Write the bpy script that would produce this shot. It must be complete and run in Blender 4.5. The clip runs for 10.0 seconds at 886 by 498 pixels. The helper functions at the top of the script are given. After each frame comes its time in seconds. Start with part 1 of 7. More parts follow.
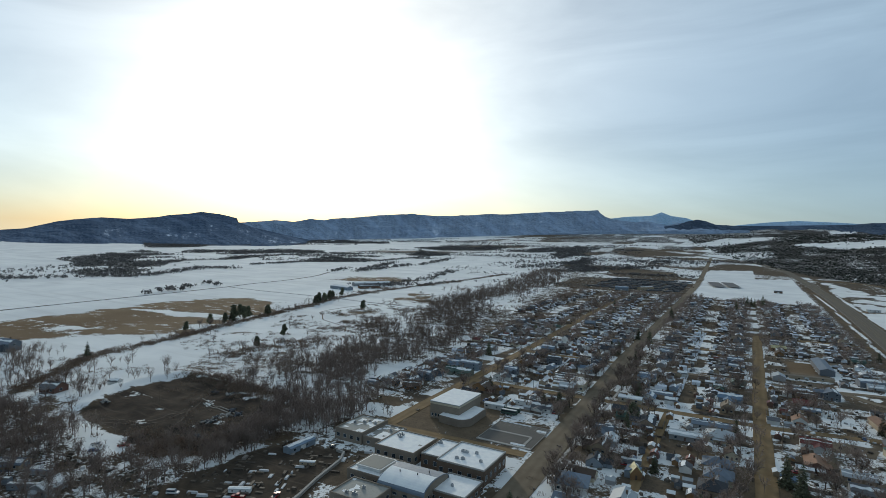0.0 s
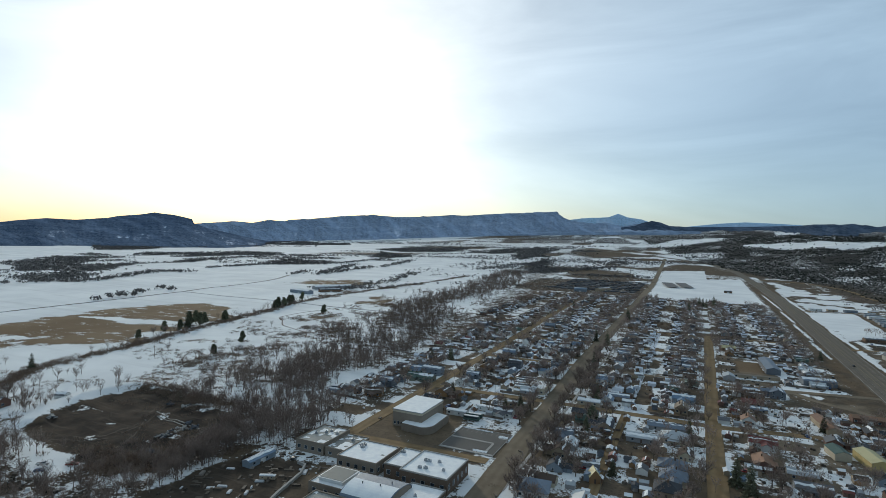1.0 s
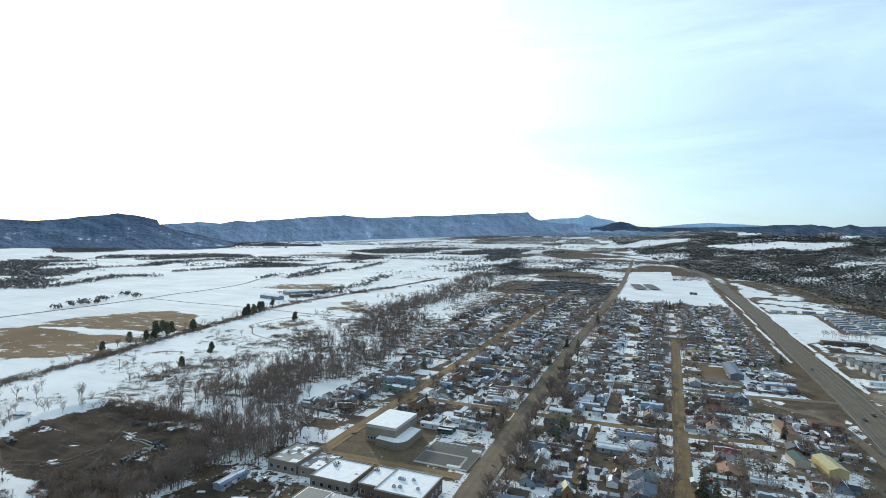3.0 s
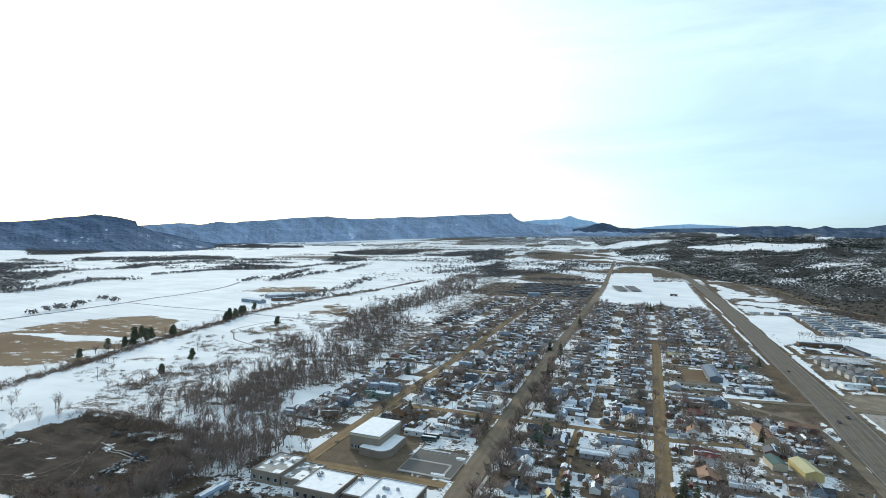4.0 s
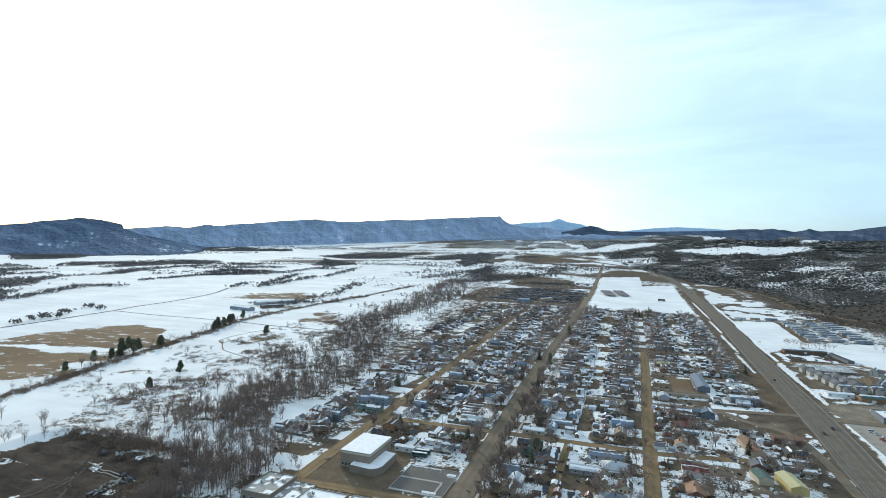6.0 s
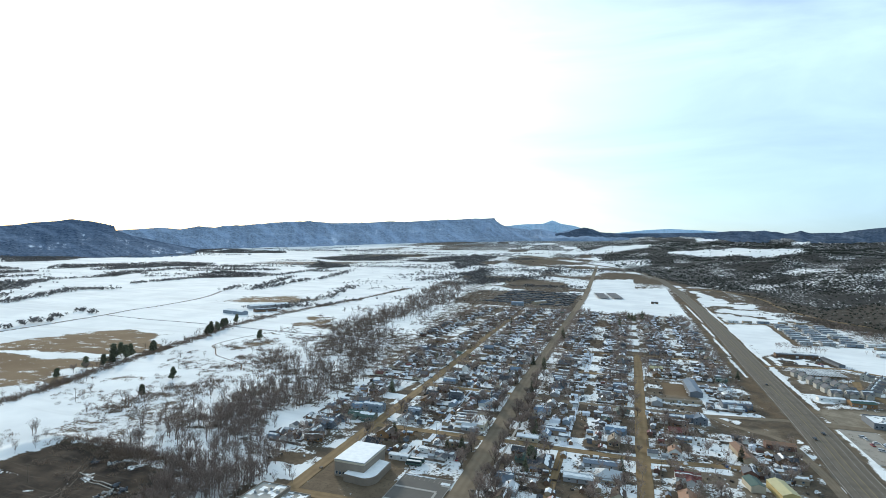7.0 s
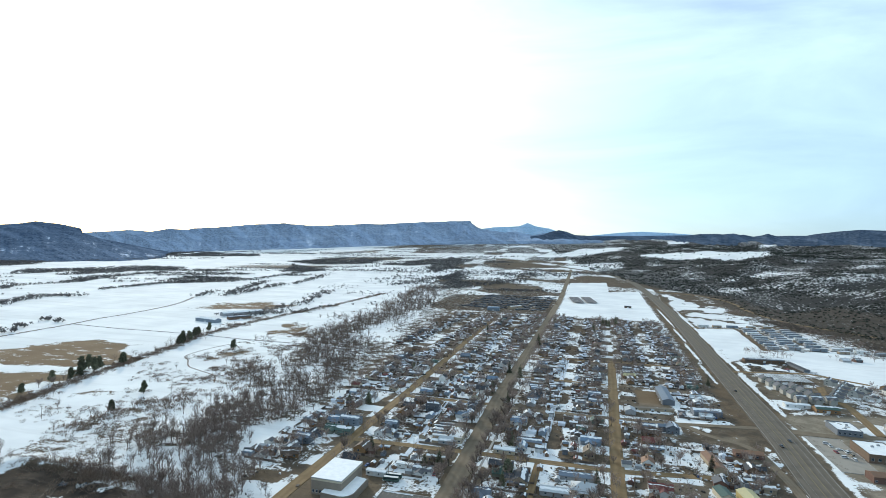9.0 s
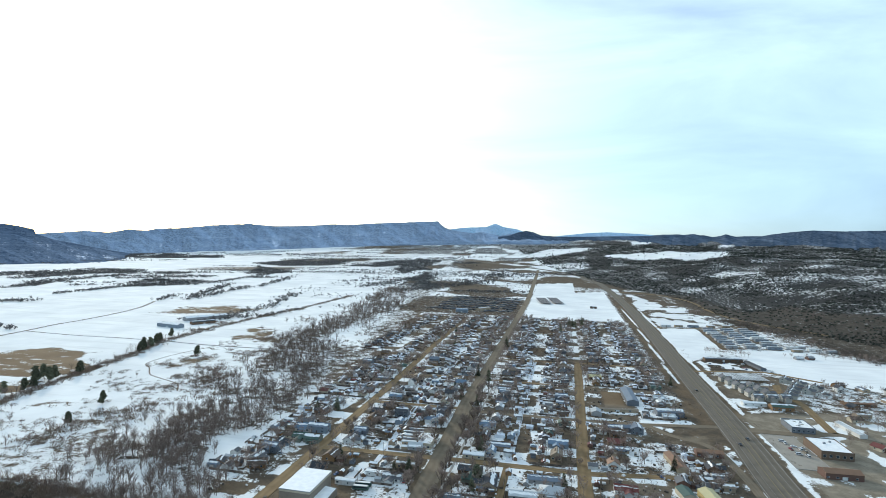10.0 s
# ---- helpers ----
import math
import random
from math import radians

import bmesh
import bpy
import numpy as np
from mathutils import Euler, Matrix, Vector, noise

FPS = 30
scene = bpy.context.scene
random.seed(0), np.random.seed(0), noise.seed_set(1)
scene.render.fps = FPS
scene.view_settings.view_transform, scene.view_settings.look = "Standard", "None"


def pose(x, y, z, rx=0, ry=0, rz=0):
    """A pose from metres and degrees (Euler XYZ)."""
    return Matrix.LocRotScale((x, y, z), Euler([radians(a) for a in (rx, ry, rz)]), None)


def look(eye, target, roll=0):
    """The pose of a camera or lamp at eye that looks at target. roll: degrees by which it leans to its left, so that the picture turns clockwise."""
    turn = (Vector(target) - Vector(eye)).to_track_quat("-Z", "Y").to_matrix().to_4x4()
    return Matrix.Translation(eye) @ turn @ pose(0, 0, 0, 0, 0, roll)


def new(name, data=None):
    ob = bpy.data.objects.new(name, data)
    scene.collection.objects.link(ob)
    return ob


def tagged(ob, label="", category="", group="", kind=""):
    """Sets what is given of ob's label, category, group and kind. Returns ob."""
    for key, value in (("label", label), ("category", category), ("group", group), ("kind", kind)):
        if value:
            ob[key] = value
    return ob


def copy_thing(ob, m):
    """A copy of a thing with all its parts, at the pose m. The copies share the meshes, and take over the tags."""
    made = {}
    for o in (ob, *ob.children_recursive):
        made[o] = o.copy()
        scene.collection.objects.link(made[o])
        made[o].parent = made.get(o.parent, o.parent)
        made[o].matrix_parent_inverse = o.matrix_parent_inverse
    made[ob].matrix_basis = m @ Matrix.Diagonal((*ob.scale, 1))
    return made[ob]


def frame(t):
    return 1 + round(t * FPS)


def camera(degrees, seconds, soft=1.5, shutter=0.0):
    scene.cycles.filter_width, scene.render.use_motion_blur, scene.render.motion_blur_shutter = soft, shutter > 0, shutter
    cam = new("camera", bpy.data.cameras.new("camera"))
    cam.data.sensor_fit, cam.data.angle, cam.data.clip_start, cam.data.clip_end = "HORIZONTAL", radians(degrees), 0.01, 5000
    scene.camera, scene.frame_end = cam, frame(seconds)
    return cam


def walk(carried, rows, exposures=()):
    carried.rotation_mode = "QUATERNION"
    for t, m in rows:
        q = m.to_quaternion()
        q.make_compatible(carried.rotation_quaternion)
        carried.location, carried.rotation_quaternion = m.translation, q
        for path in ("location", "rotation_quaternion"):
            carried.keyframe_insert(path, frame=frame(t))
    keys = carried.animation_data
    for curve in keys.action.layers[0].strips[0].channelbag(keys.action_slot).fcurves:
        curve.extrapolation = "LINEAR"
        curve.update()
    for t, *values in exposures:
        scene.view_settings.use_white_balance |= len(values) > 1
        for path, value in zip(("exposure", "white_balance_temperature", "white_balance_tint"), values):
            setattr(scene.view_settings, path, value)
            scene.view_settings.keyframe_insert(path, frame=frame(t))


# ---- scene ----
# World: x runs east along the cross streets, y along the avenues, z up; the camera rises above the origin.
cam = camera(77.3, 10.0, 0.8)
PATH = [
    (0.0, 0.0, 0.0, 110.0, 28.44, -1.74, -1.86),
    (0.5, 0.15, -0.30, 111.94, 26.67, -1.70, -1.85),
    (1.0, -0.2, -0.5, 114.07, 24.47, -1.55, -1.82),
    (1.5, -0.68, -0.68, 116.33, 22.86, -1.46, -1.76),
    (2.0, -0.98, -0.95, 118.58, 22.14, -1.49, -1.76),
    (3.5, -1.15, -1.62, 125.05, 20.92, -1.46, -1.72),
    (4.0, -1.36, -1.92, 127.13, 19.81, -1.39, -1.71),
    (4.5, -1.68, -2.18, 129.41, 18.84, -1.32, -1.67),
    (5.0, -1.80, -2.38, 131.56, 18.64, -1.19, -1.67),
    (5.5, -1.90, -2.69, 133.72, 18.76, -1.19, -1.68),
    (7.0, -2.08, -3.25, 140.49, 18.09, -1.03, -1.70),
    (7.5, -2.31, -3.45, 142.54, 17.43, -1.01, -1.70),
    (8.0, -2.60, -3.80, 144.84, 16.80, -0.92, -1.71),
    (8.5, -2.82, -4.05, 147.02, 16.37, -0.82, -1.73),
    (9.0, -2.90, -4.38, 149.28, 15.60, -0.80, -1.71),
    (9.5, -3.10, -4.72, 151.39, 14.06, -0.77, -1.68),
    (10.0, -3.50, -5.10, 153.65, 12.30, -0.69, -1.62),
]
EXPOSURES = [(t, e, 6400, 5) for t, e in ((0.0, -0.34), (0.7, -0.29), (1.2, -0.11), (2.0, 0.21), (3.3, 0.58), (5.0, 0.66), (10.0, 0.71))]
walk(cam, [(t, pose(x, y, z, 90 + pitch, roll, yaw)) for t, x, y, z, yaw, pitch, roll in PATH], EXPOSURES)

# ---- sky, veiled sun ----
SUN_AZ, SUN_EL = 41.7, 14.0          # degrees to the west of +y, above the horizon
sun_dir = Vector((-math.sin(radians(SUN_AZ)) * math.cos(radians(SUN_EL)), math.cos(radians(SUN_AZ)) * math.cos(radians(SUN_EL)), math.sin(radians(SUN_EL))))


def make_world():
    w = bpy.data.worlds.new("winter_sky")
    w.use_nodes = True
    scene.world = w
    nt = w.node_tree
    nt.nodes.clear()
    N, Lk = nt.nodes.new, nt.links.new
    out, bg = N("ShaderNodeOutputWorld"), N("ShaderNodeBackground")
    sky = N("ShaderNodeTexSky")
    sky.sky_type = "NISHITA"
    sky.sun_disc = False
    sky.sun_elevation = radians(SUN_EL)
    sky.sun_rotation = radians(-SUN_AZ)
    sky.altitude = 2100
    sky.air_density, sky.dust_density, sky.ozone_density = 1.0, 2.0, 1.5
    tc = N("ShaderNodeTexCoord")
    dot = N("ShaderNodeVectorMath")
    dot.operation = "DOT_PRODUCT"
    Lk(tc.outputs["Generated"], dot.inputs[0])
    dot.inputs[1].default_value = sun_dir

    def m(op, a, b=None, c=None, clamp=False):
        n = N("ShaderNodeMath")
        n.operation, n.use_clamp = op, clamp
        for i, v in enumerate((a, b, c)):
            if v is None:
                continue
            if isinstance(v, (int, float)):
                n.inputs[i].default_value = v
            else:
                Lk(v, n.inputs[i])
        return n.outputs[0]

    # thin cirrostratus: streaks stretched along the horizon
    mp = N("ShaderNodeMapping")
    mp.inputs["Scale"].default_value = (1.0, 1.0, 4.0)
    mp.inputs["Location"].default_value = (3.1, 1.7, 0.4)
    Lk(tc.outputs["Generated"], mp.inputs["Vector"])
    nz = N("ShaderNodeTexNoise")
    nz.inputs["Scale"].default_value, nz.inputs["Detail"].default_value, nz.inputs["Roughness"].default_value = 1.8, 6.0, 0.55
    nz.inputs["Distortion"].default_value = 0.6
    Lk(mp.outputs[0], nz.inputs["Vector"])
    cloud = m("MULTIPLY_ADD", nz.outputs["Fac"], 2.4, -0.75, clamp=True)
    d = m("MAXIMUM", dot.outputs["Value"], 0.0)
    aureole = m("ADD", m("MULTIPLY", m("POWER", d, 24.0), 5.0), m("MULTIPLY", m("POWER", d, 6.0), VEIL_WIDE))
    veil = m("MULTIPLY_ADD", cloud, VEIL_CLOUD, VEIL_BASE)
    # a greyer bank of cloud low down, away from the sun
    sepz = N("ShaderNodeSeparateXYZ")
    Lk(tc.outputs["Generated"], sepz.inputs[0])
    bank = m("POWER", m("SUBTRACT", 1.0, m("ABSOLUTE", sepz.outputs[2]), clamp=True), 7.0)
    dim = m("MULTIPLY", bank, m("SUBTRACT", 1.0, m("POWER", d, 2.5)), clamp=True)
    light = m("MULTIPLY", m("ADD", aureole, veil), m("MULTIPLY_ADD", cloud, 0.30, 0.85))
    tint = N("ShaderNodeMix")
    tint.data_type = "RGBA"
    Lk(m("POWER", d, 5.0), tint.inputs["Factor"])
    tint.inputs["A"].default_value = (0.79, 1.0, 1.16, 1)
    tint.inputs["B"].default_value = (1.05, 1.0, 0.90, 1)
    # warmer towards the horizon below the sun
    sep = N("ShaderNodeSeparateXYZ")
    Lk(tc.outputs["Generated"], sep.inputs[0])
    low = m("POWER", m("SUBTRACT", 1.0, m("ABSOLUTE", sep.outputs[2]), clamp=True), 14.0)
    warm = N("ShaderNodeMix")
    warm.data_type = "RGBA"
    Lk(m("MULTIPLY", low, m("POWER", d, 5.0)), warm.inputs["Factor"])
    Lk(tint.outputs["Result"], warm.inputs["A"])
    warm.inputs["B"].default_value = (0.62, 0.60, 0.50, 1)
    scale = N("ShaderNodeVectorMath")
    scale.operation = "SCALE"
    Lk(warm.outputs["Result"], scale.inputs[0])
    Lk(light, scale.inputs["Scale"])
    skys = N("ShaderNodeVectorMath")
    skys.operation = "SCALE"
    Lk(sky.outputs[0], skys.inputs[0])
    skys.inputs["Scale"].default_value = SKY_BLUE
    add = N("ShaderNodeVectorMath")
    Lk(skys.outputs[0], add.inputs[0])
    Lk(scale.outputs[0], add.inputs[1])
    low_dim = N("ShaderNodeVectorMath")
    low_dim.operation = "MULTIPLY"
    hue = N("ShaderNodeMix")
    hue.data_type = "RGBA"
    Lk(dim, hue.inputs["Factor"])
    hue.inputs["A"].default_value = (1, 1, 1, 1)
    hue.inputs["B"].default_value = (0.24, 0.33, 0.47, 1)
    Lk(add.outputs[0], low_dim.inputs[0])
    Lk(hue.outputs["Result"], low_dim.inputs[1])
    # cream haze along the horizon under the sun
    haze = N("ShaderNodeMix")
    haze.data_type = "RGBA"
    Lk(m("MULTIPLY", low, m("POWER", d, 4.0), clamp=True), haze.inputs["Factor"])
    haze.inputs["A"].default_value = (1, 1, 1, 1)
    haze.inputs["B"].default_value = (0.50, 0.485, 0.43, 1)
    hazed = N("ShaderNodeVectorMath")
    hazed.operation = "MULTIPLY"
    Lk(low_dim.outputs[0], hazed.inputs[0])
    Lk(haze.outputs["Result"], hazed.inputs[1])
    Lk(hazed.outputs[0], bg.inputs["Color"])
    bg.inputs["Strength"].default_value = SKY
    Lk(bg.outputs[0], out.inputs[0])


SKY, SKY_BLUE, VEIL_BASE, VEIL_CLOUD, VEIL_WIDE = 0.1, 0.8, 3.0, 1.6, 3.0
make_world()
sun = new("sun", bpy.data.lights.new("sun", "SUN"))
sun.data.energy, sun.data.angle, sun.data.color = 1.8, radians(3.0), (1.0, 0.92, 0.80)
sun.matrix_world = look((0, 0, 400), Vector((0, 0, 400)) - sun_dir)
# ---- materials ----
class Nodes:
    """A node material under construction."""

    def __init__(self, name, rough=0.8, metal=0.0, spec=0.3):
        self.mat = bpy.data.materials.new(name)
        self.mat.use_nodes = True
        self.nt = self.mat.node_tree
        self.bsdf = self.nt.nodes["Principled BSDF"]
        self.bsdf.inputs["Roughness"].default_value = rough
        self.bsdf.inputs["Metallic"].default_value = metal
        self.bsdf.inputs["Specular IOR Level"].default_value = spec
        self.co = self.nt.nodes.new("ShaderNodeTexCoord").outputs["Object"]

    def put(self, socket, v):
        if isinstance(v, bpy.types.NodeSocket):
            self.nt.links.new(v, socket)
        elif isinstance(v, tuple) and len(v) == 3 and socket.type == "RGBA":
            socket.default_value = (*v, 1)
        else:
            socket.default_value = v

    def math(self, op, a, b=0.0, clamp=False):
        n = self.nt.nodes.new("ShaderNodeMath")
        n.operation, n.use_clamp = op, clamp
        self.put(n.inputs[0], a)
        self.put(n.inputs[1], b)
        return n.outputs[0]

    def noise(self, scale, detail=3.0, rough=0.55, co=None, stretch=None):
        n = self.nt.nodes.new("ShaderNodeTexNoise")
        n.inputs["Scale"].default_value, n.inputs["Detail"].default_value, n.inputs["Roughness"].default_value = scale, detail, rough
        co = co or self.co
        if stretch:
            mp = self.nt.nodes.new("ShaderNodeMapping")
            mp.inputs["Scale"].default_value = stretch
            self.nt.links.new(co, mp.inputs["Vector"])
            co = mp.outputs[0]
        self.nt.links.new(co, n.inputs["Vector"])
        return n.outputs["Fac"]

    def sheared(self, lean=0.75, squeeze=0.35):
        """Coordinates that lean sideways up the slope, for ribs and gullies."""
        s = self.nt.nodes.new("ShaderNodeSeparateXYZ")
        self.nt.links.new(self.co, s.inputs[0])
        c = self.nt.nodes.new("ShaderNodeCombineXYZ")
        self.put(c.inputs[0], self.math("ADD", s.outputs[0], self.math("MULTIPLY", s.outputs[1], lean)))
        self.put(c.inputs[1], self.math("MULTIPLY", s.outputs[1], squeeze))
        return c.outputs[0]

    def step(self, v, lo, hi):
        n = self.nt.nodes.new("ShaderNodeMapRange")
        n.interpolation_type = "SMOOTHSTEP"
        self.put(n.inputs["Value"], v)
        n.inputs["From Min"].default_value, n.inputs["From Max"].default_value = lo, hi
        return n.outputs["Result"]

    def mix(self, fac, a, b, blend="MIX"):
        n = self.nt.nodes.new("ShaderNodeMix")
        n.data_type, n.blend_type = "RGBA", blend
        self.put(n.inputs["Factor"], fac)
        self.put(n.inputs["A"], a)
        self.put(n.inputs["B"], b)
        return n.outputs["Result"]

    def attr(self, name):
        n = self.nt.nodes.new("ShaderNodeAttribute")
        n.attribute_name = name
        return n.outputs["Fac"]

    def random(self):
        return self.nt.nodes.new("ShaderNodeObjectInfo").outputs["Random"]

    def island(self):
        return self.nt.nodes.new("ShaderNodeNewGeometry").outputs["Random Per Island"]

    def vary(self, col, lo=0.75, hi=1.25, by=None):
        """The colour made darker or lighter from piece to piece."""
        n = self.nt.nodes.new("ShaderNodeMapRange")
        self.put(n.inputs["Value"], by or self.random())
        n.inputs["To Min"].default_value, n.inputs["To Max"].default_value = lo, hi
        h = self.nt.nodes.new("ShaderNodeHueSaturation")
        self.nt.links.new(n.outputs["Result"], h.inputs["Value"])
        self.put(h.inputs["Color"], col)
        return h.outputs["Color"]

    def bump(self, height, strength=0.4, distance=0.1):
        n = self.nt.nodes.new("ShaderNodeBump")
        n.inputs["Strength"].default_value, n.inputs["Distance"].default_value = strength, distance
        self.put(n.inputs["Height"], height)
        self.nt.links.new(n.outputs[0], self.bsdf.inputs["Normal"])

    def done(self, col):
        self.put(self.bsdf.inputs["Base Color"], col)
        return self.mat


SNOW = (0.83, 0.825, 0.80)


def ground_material():
    k = Nodes("ground_cover", 0.95, 0, 0.05)
    fine, mid, wide = k.noise(0.55, 4, 0.65), k.noise(0.09, 4, 0.6), k.noise(0.012, 4, 0.6)
    drift = k.noise(0.06, 3, 0.6, stretch=(1.0, 0.25, 1.0))
    bare = k.mix(k.step(mid, 0.35, 0.65), (0.078, 0.062, 0.046), (0.13, 0.10, 0.07))
    bare = k.mix(k.step(fine, 0.45, 0.75), bare, (0.06, 0.05, 0.04))
    tan = k.mix(k.step(wide, 0.35, 0.7), (0.16, 0.107, 0.063), (0.215, 0.15, 0.092))
    tan = k.mix(k.step(fine, 0.5, 0.8), tan, (0.12, 0.08, 0.045))
    dark = k.mix(k.step(mid, 0.35, 0.7), (0.026, 0.021, 0.018), (0.06, 0.044, 0.033))
    col = k.mix(k.attr("tan"), bare, tan)
    pale = k.mix(k.step(mid, 0.35, 0.65), (0.20, 0.165, 0.122), (0.28, 0.235, 0.175))
    pale = k.mix(k.step(fine, 0.5, 0.8), pale, (0.13, 0.105, 0.08))
    col = k.mix(k.attr("pale"), col, pale)
    clods = k.noise(0.5, 6, 0.8)
    dark = k.mix(k.step(clods, 0.5, 0.64), dark, (0.038, 0.033, 0.029))
    tracks = k.noise(0.35, 2, 0.5, stretch=(0.1, 1.0, 1.0))
    dark = k.mix(k.math("MULTIPLY", k.step(tracks, 0.56, 0.66), 0.35), dark, (0.11, 0.088, 0.07))
    col = k.mix(k.attr("dark"), col, dark)
    floor = k.mix(k.step(fine, 0.4, 0.65), (0.036, 0.035, 0.034), (0.068, 0.062, 0.055))
    col = k.mix(k.attr("wooded"), col, floor)
    lvl = k.math("ADD", k.attr("snow"), k.math("MULTIPLY", k.math("SUBTRACT", mid, 0.5), 0.9))
    lvl = k.math("ADD", lvl, k.math("MULTIPLY", k.math("SUBTRACT", fine, 0.5), 0.8))
    rows = k.noise(0.05, 3, 0.6, stretch=(0.12, 1.0, 1.0))
    lvl = k.math("ADD", lvl, k.math("MULTIPLY", k.math("SUBTRACT", rows, 0.5), 0.08))
    lvl = k.math("ADD", lvl, k.math("MULTIPLY", k.math("SUBTRACT", drift, 0.5), 0.2))
    # under the hill woods the snow lies in flecks between the trees
    fleck = k.noise(0.30, 3, 0.6, stretch=(1.0, 0.15, 1.0))
    wlvl = k.math("ADD", k.attr("snow"), k.math("MULTIPLY", k.math("SUBTRACT", fleck, 0.5), 1.2))
    lvl = k.math("ADD", k.math("MULTIPLY", lvl, k.math("SUBTRACT", 1.0, k.attr("wooded"))), k.math("MULTIPLY", wlvl, k.attr("wooded")))
    cover = k.step(lvl, 0.46, 0.56)
    snow = k.mix(k.step(wide, 0.3, 0.7), SNOW, (0.70, 0.70, 0.69))
    snow = k.mix(k.math("MULTIPLY", k.step(rows, 0.5, 0.7), 0.5), snow, (0.60, 0.59, 0.57))
    k.bump(k.math("ADD", k.math("MULTIPLY", fine, 0.5), cover), 0.5, 0.25)
    return k.done(k.mix(cover, col, snow))


def plain(name, col, rough=0.8, metal=0.0, spec=0.3, grain=1.0, dirt=0.35, lo=0.85, hi=1.15, stretch=None):
    """Paint, siding, concrete and the like: two scales of wear over one colour."""
    k = Nodes(name, rough, metal, spec)
    c = k.vary(col, lo, hi)
    worn = tuple(v * 0.6 for v in col)
    f = k.math("MULTIPLY", k.step(k.noise(grain * 0.25, 3), 0.4, 0.75), dirt)
    c = k.mix(f, c, worn)
    g = k.noise(grain * 2.5, 3, 0.6, stretch=stretch)
    c = k.mix(k.math("MULTIPLY", k.step(g, 0.45, 0.8), dirt), c, tuple(v * 0.75 for v in col))
    k.bump(g, 0.3, 0.03)
    return k.done(c)


def snow_material():
    k = Nodes("snow", 0.75, 0, 0.25)
    a, b = k.noise(0.3, 3), k.noise(2.0, 4, 0.6)
    c = k.mix(k.step(a, 0.3, 0.7), SNOW, (0.74, 0.74, 0.74))
    k.bump(b, 0.4, 0.1)
    return k.done(c)


def road_material(name, a, b, ruts, snow_at):
    """A road: wheel tracks along its length, patches, leftover slush."""
    k = Nodes(name, 0.93, 0, 0.12)
    uvn = k.nt.nodes.new("ShaderNodeAttribute")
    uvn.attribute_name = "along"
    sep = k.nt.nodes.new("ShaderNodeSeparateXYZ")
    k.nt.links.new(uvn.outputs["Vector"], sep.inputs[0])
    across = sep.outputs[0]
    wob = k.math("ADD", k.math("MULTIPLY", across, ruts), k.math("MULTIPLY", k.noise(0.03, 2), 1.2))
    track = k.math("MULTIPLY_ADD", k.math("SINE", k.math("MULTIPLY", wob, 6.283)), 0.5)
    track = k.math("ADD", track, 0.5)
    mid, fine = k.noise(0.12, 4, 0.6), k.noise(1.2, 4, 0.65)
    c = k.mix(k.math("MULTIPLY", track, 0.6), a, b)
    c = k.mix(k.math("MULTIPLY", k.step(mid, 0.4, 0.75), 0.5), c, tuple(v * 0.65 for v in a))
    c = k.mix(k.math("MULTIPLY", k.step(fine, 0.5, 0.8), 0.4), c, tuple(v * 0.7 for v in b))
    edge = k.math("MULTIPLY", k.math("ABSOLUTE", k.math("SUBTRACT", across, 0.5)), 2.0)
    s = k.math("ADD", k.math("MULTIPLY", edge, 0.35), k.math("MULTIPLY", mid, 0.9))
    c = k.mix(k.step(s, snow_at, snow_at + 0.08), c, (0.6, 0.62, 0.65))
    k.bump(k.math("ADD", fine, track), 0.3, 0.05)
    return k.done(c)


def bark_material(name, a, b):
    k = Nodes(name, 0.9, 0, 0.1)
    c = k.mix(k.noise(0.6, 2), a, b)
    c = k.vary(c, 0.7, 1.35)
    return k.done(c)


def needle_material(name, a, b, island=False):
    k = Nodes(name, 0.85, 0, 0.05)
    c = k.vary(k.mix(k.step(k.noise(0.7, 3), 0.35, 0.7), a, b), 0.65, 1.4, k.island() if island else None)
    return k.done(c)


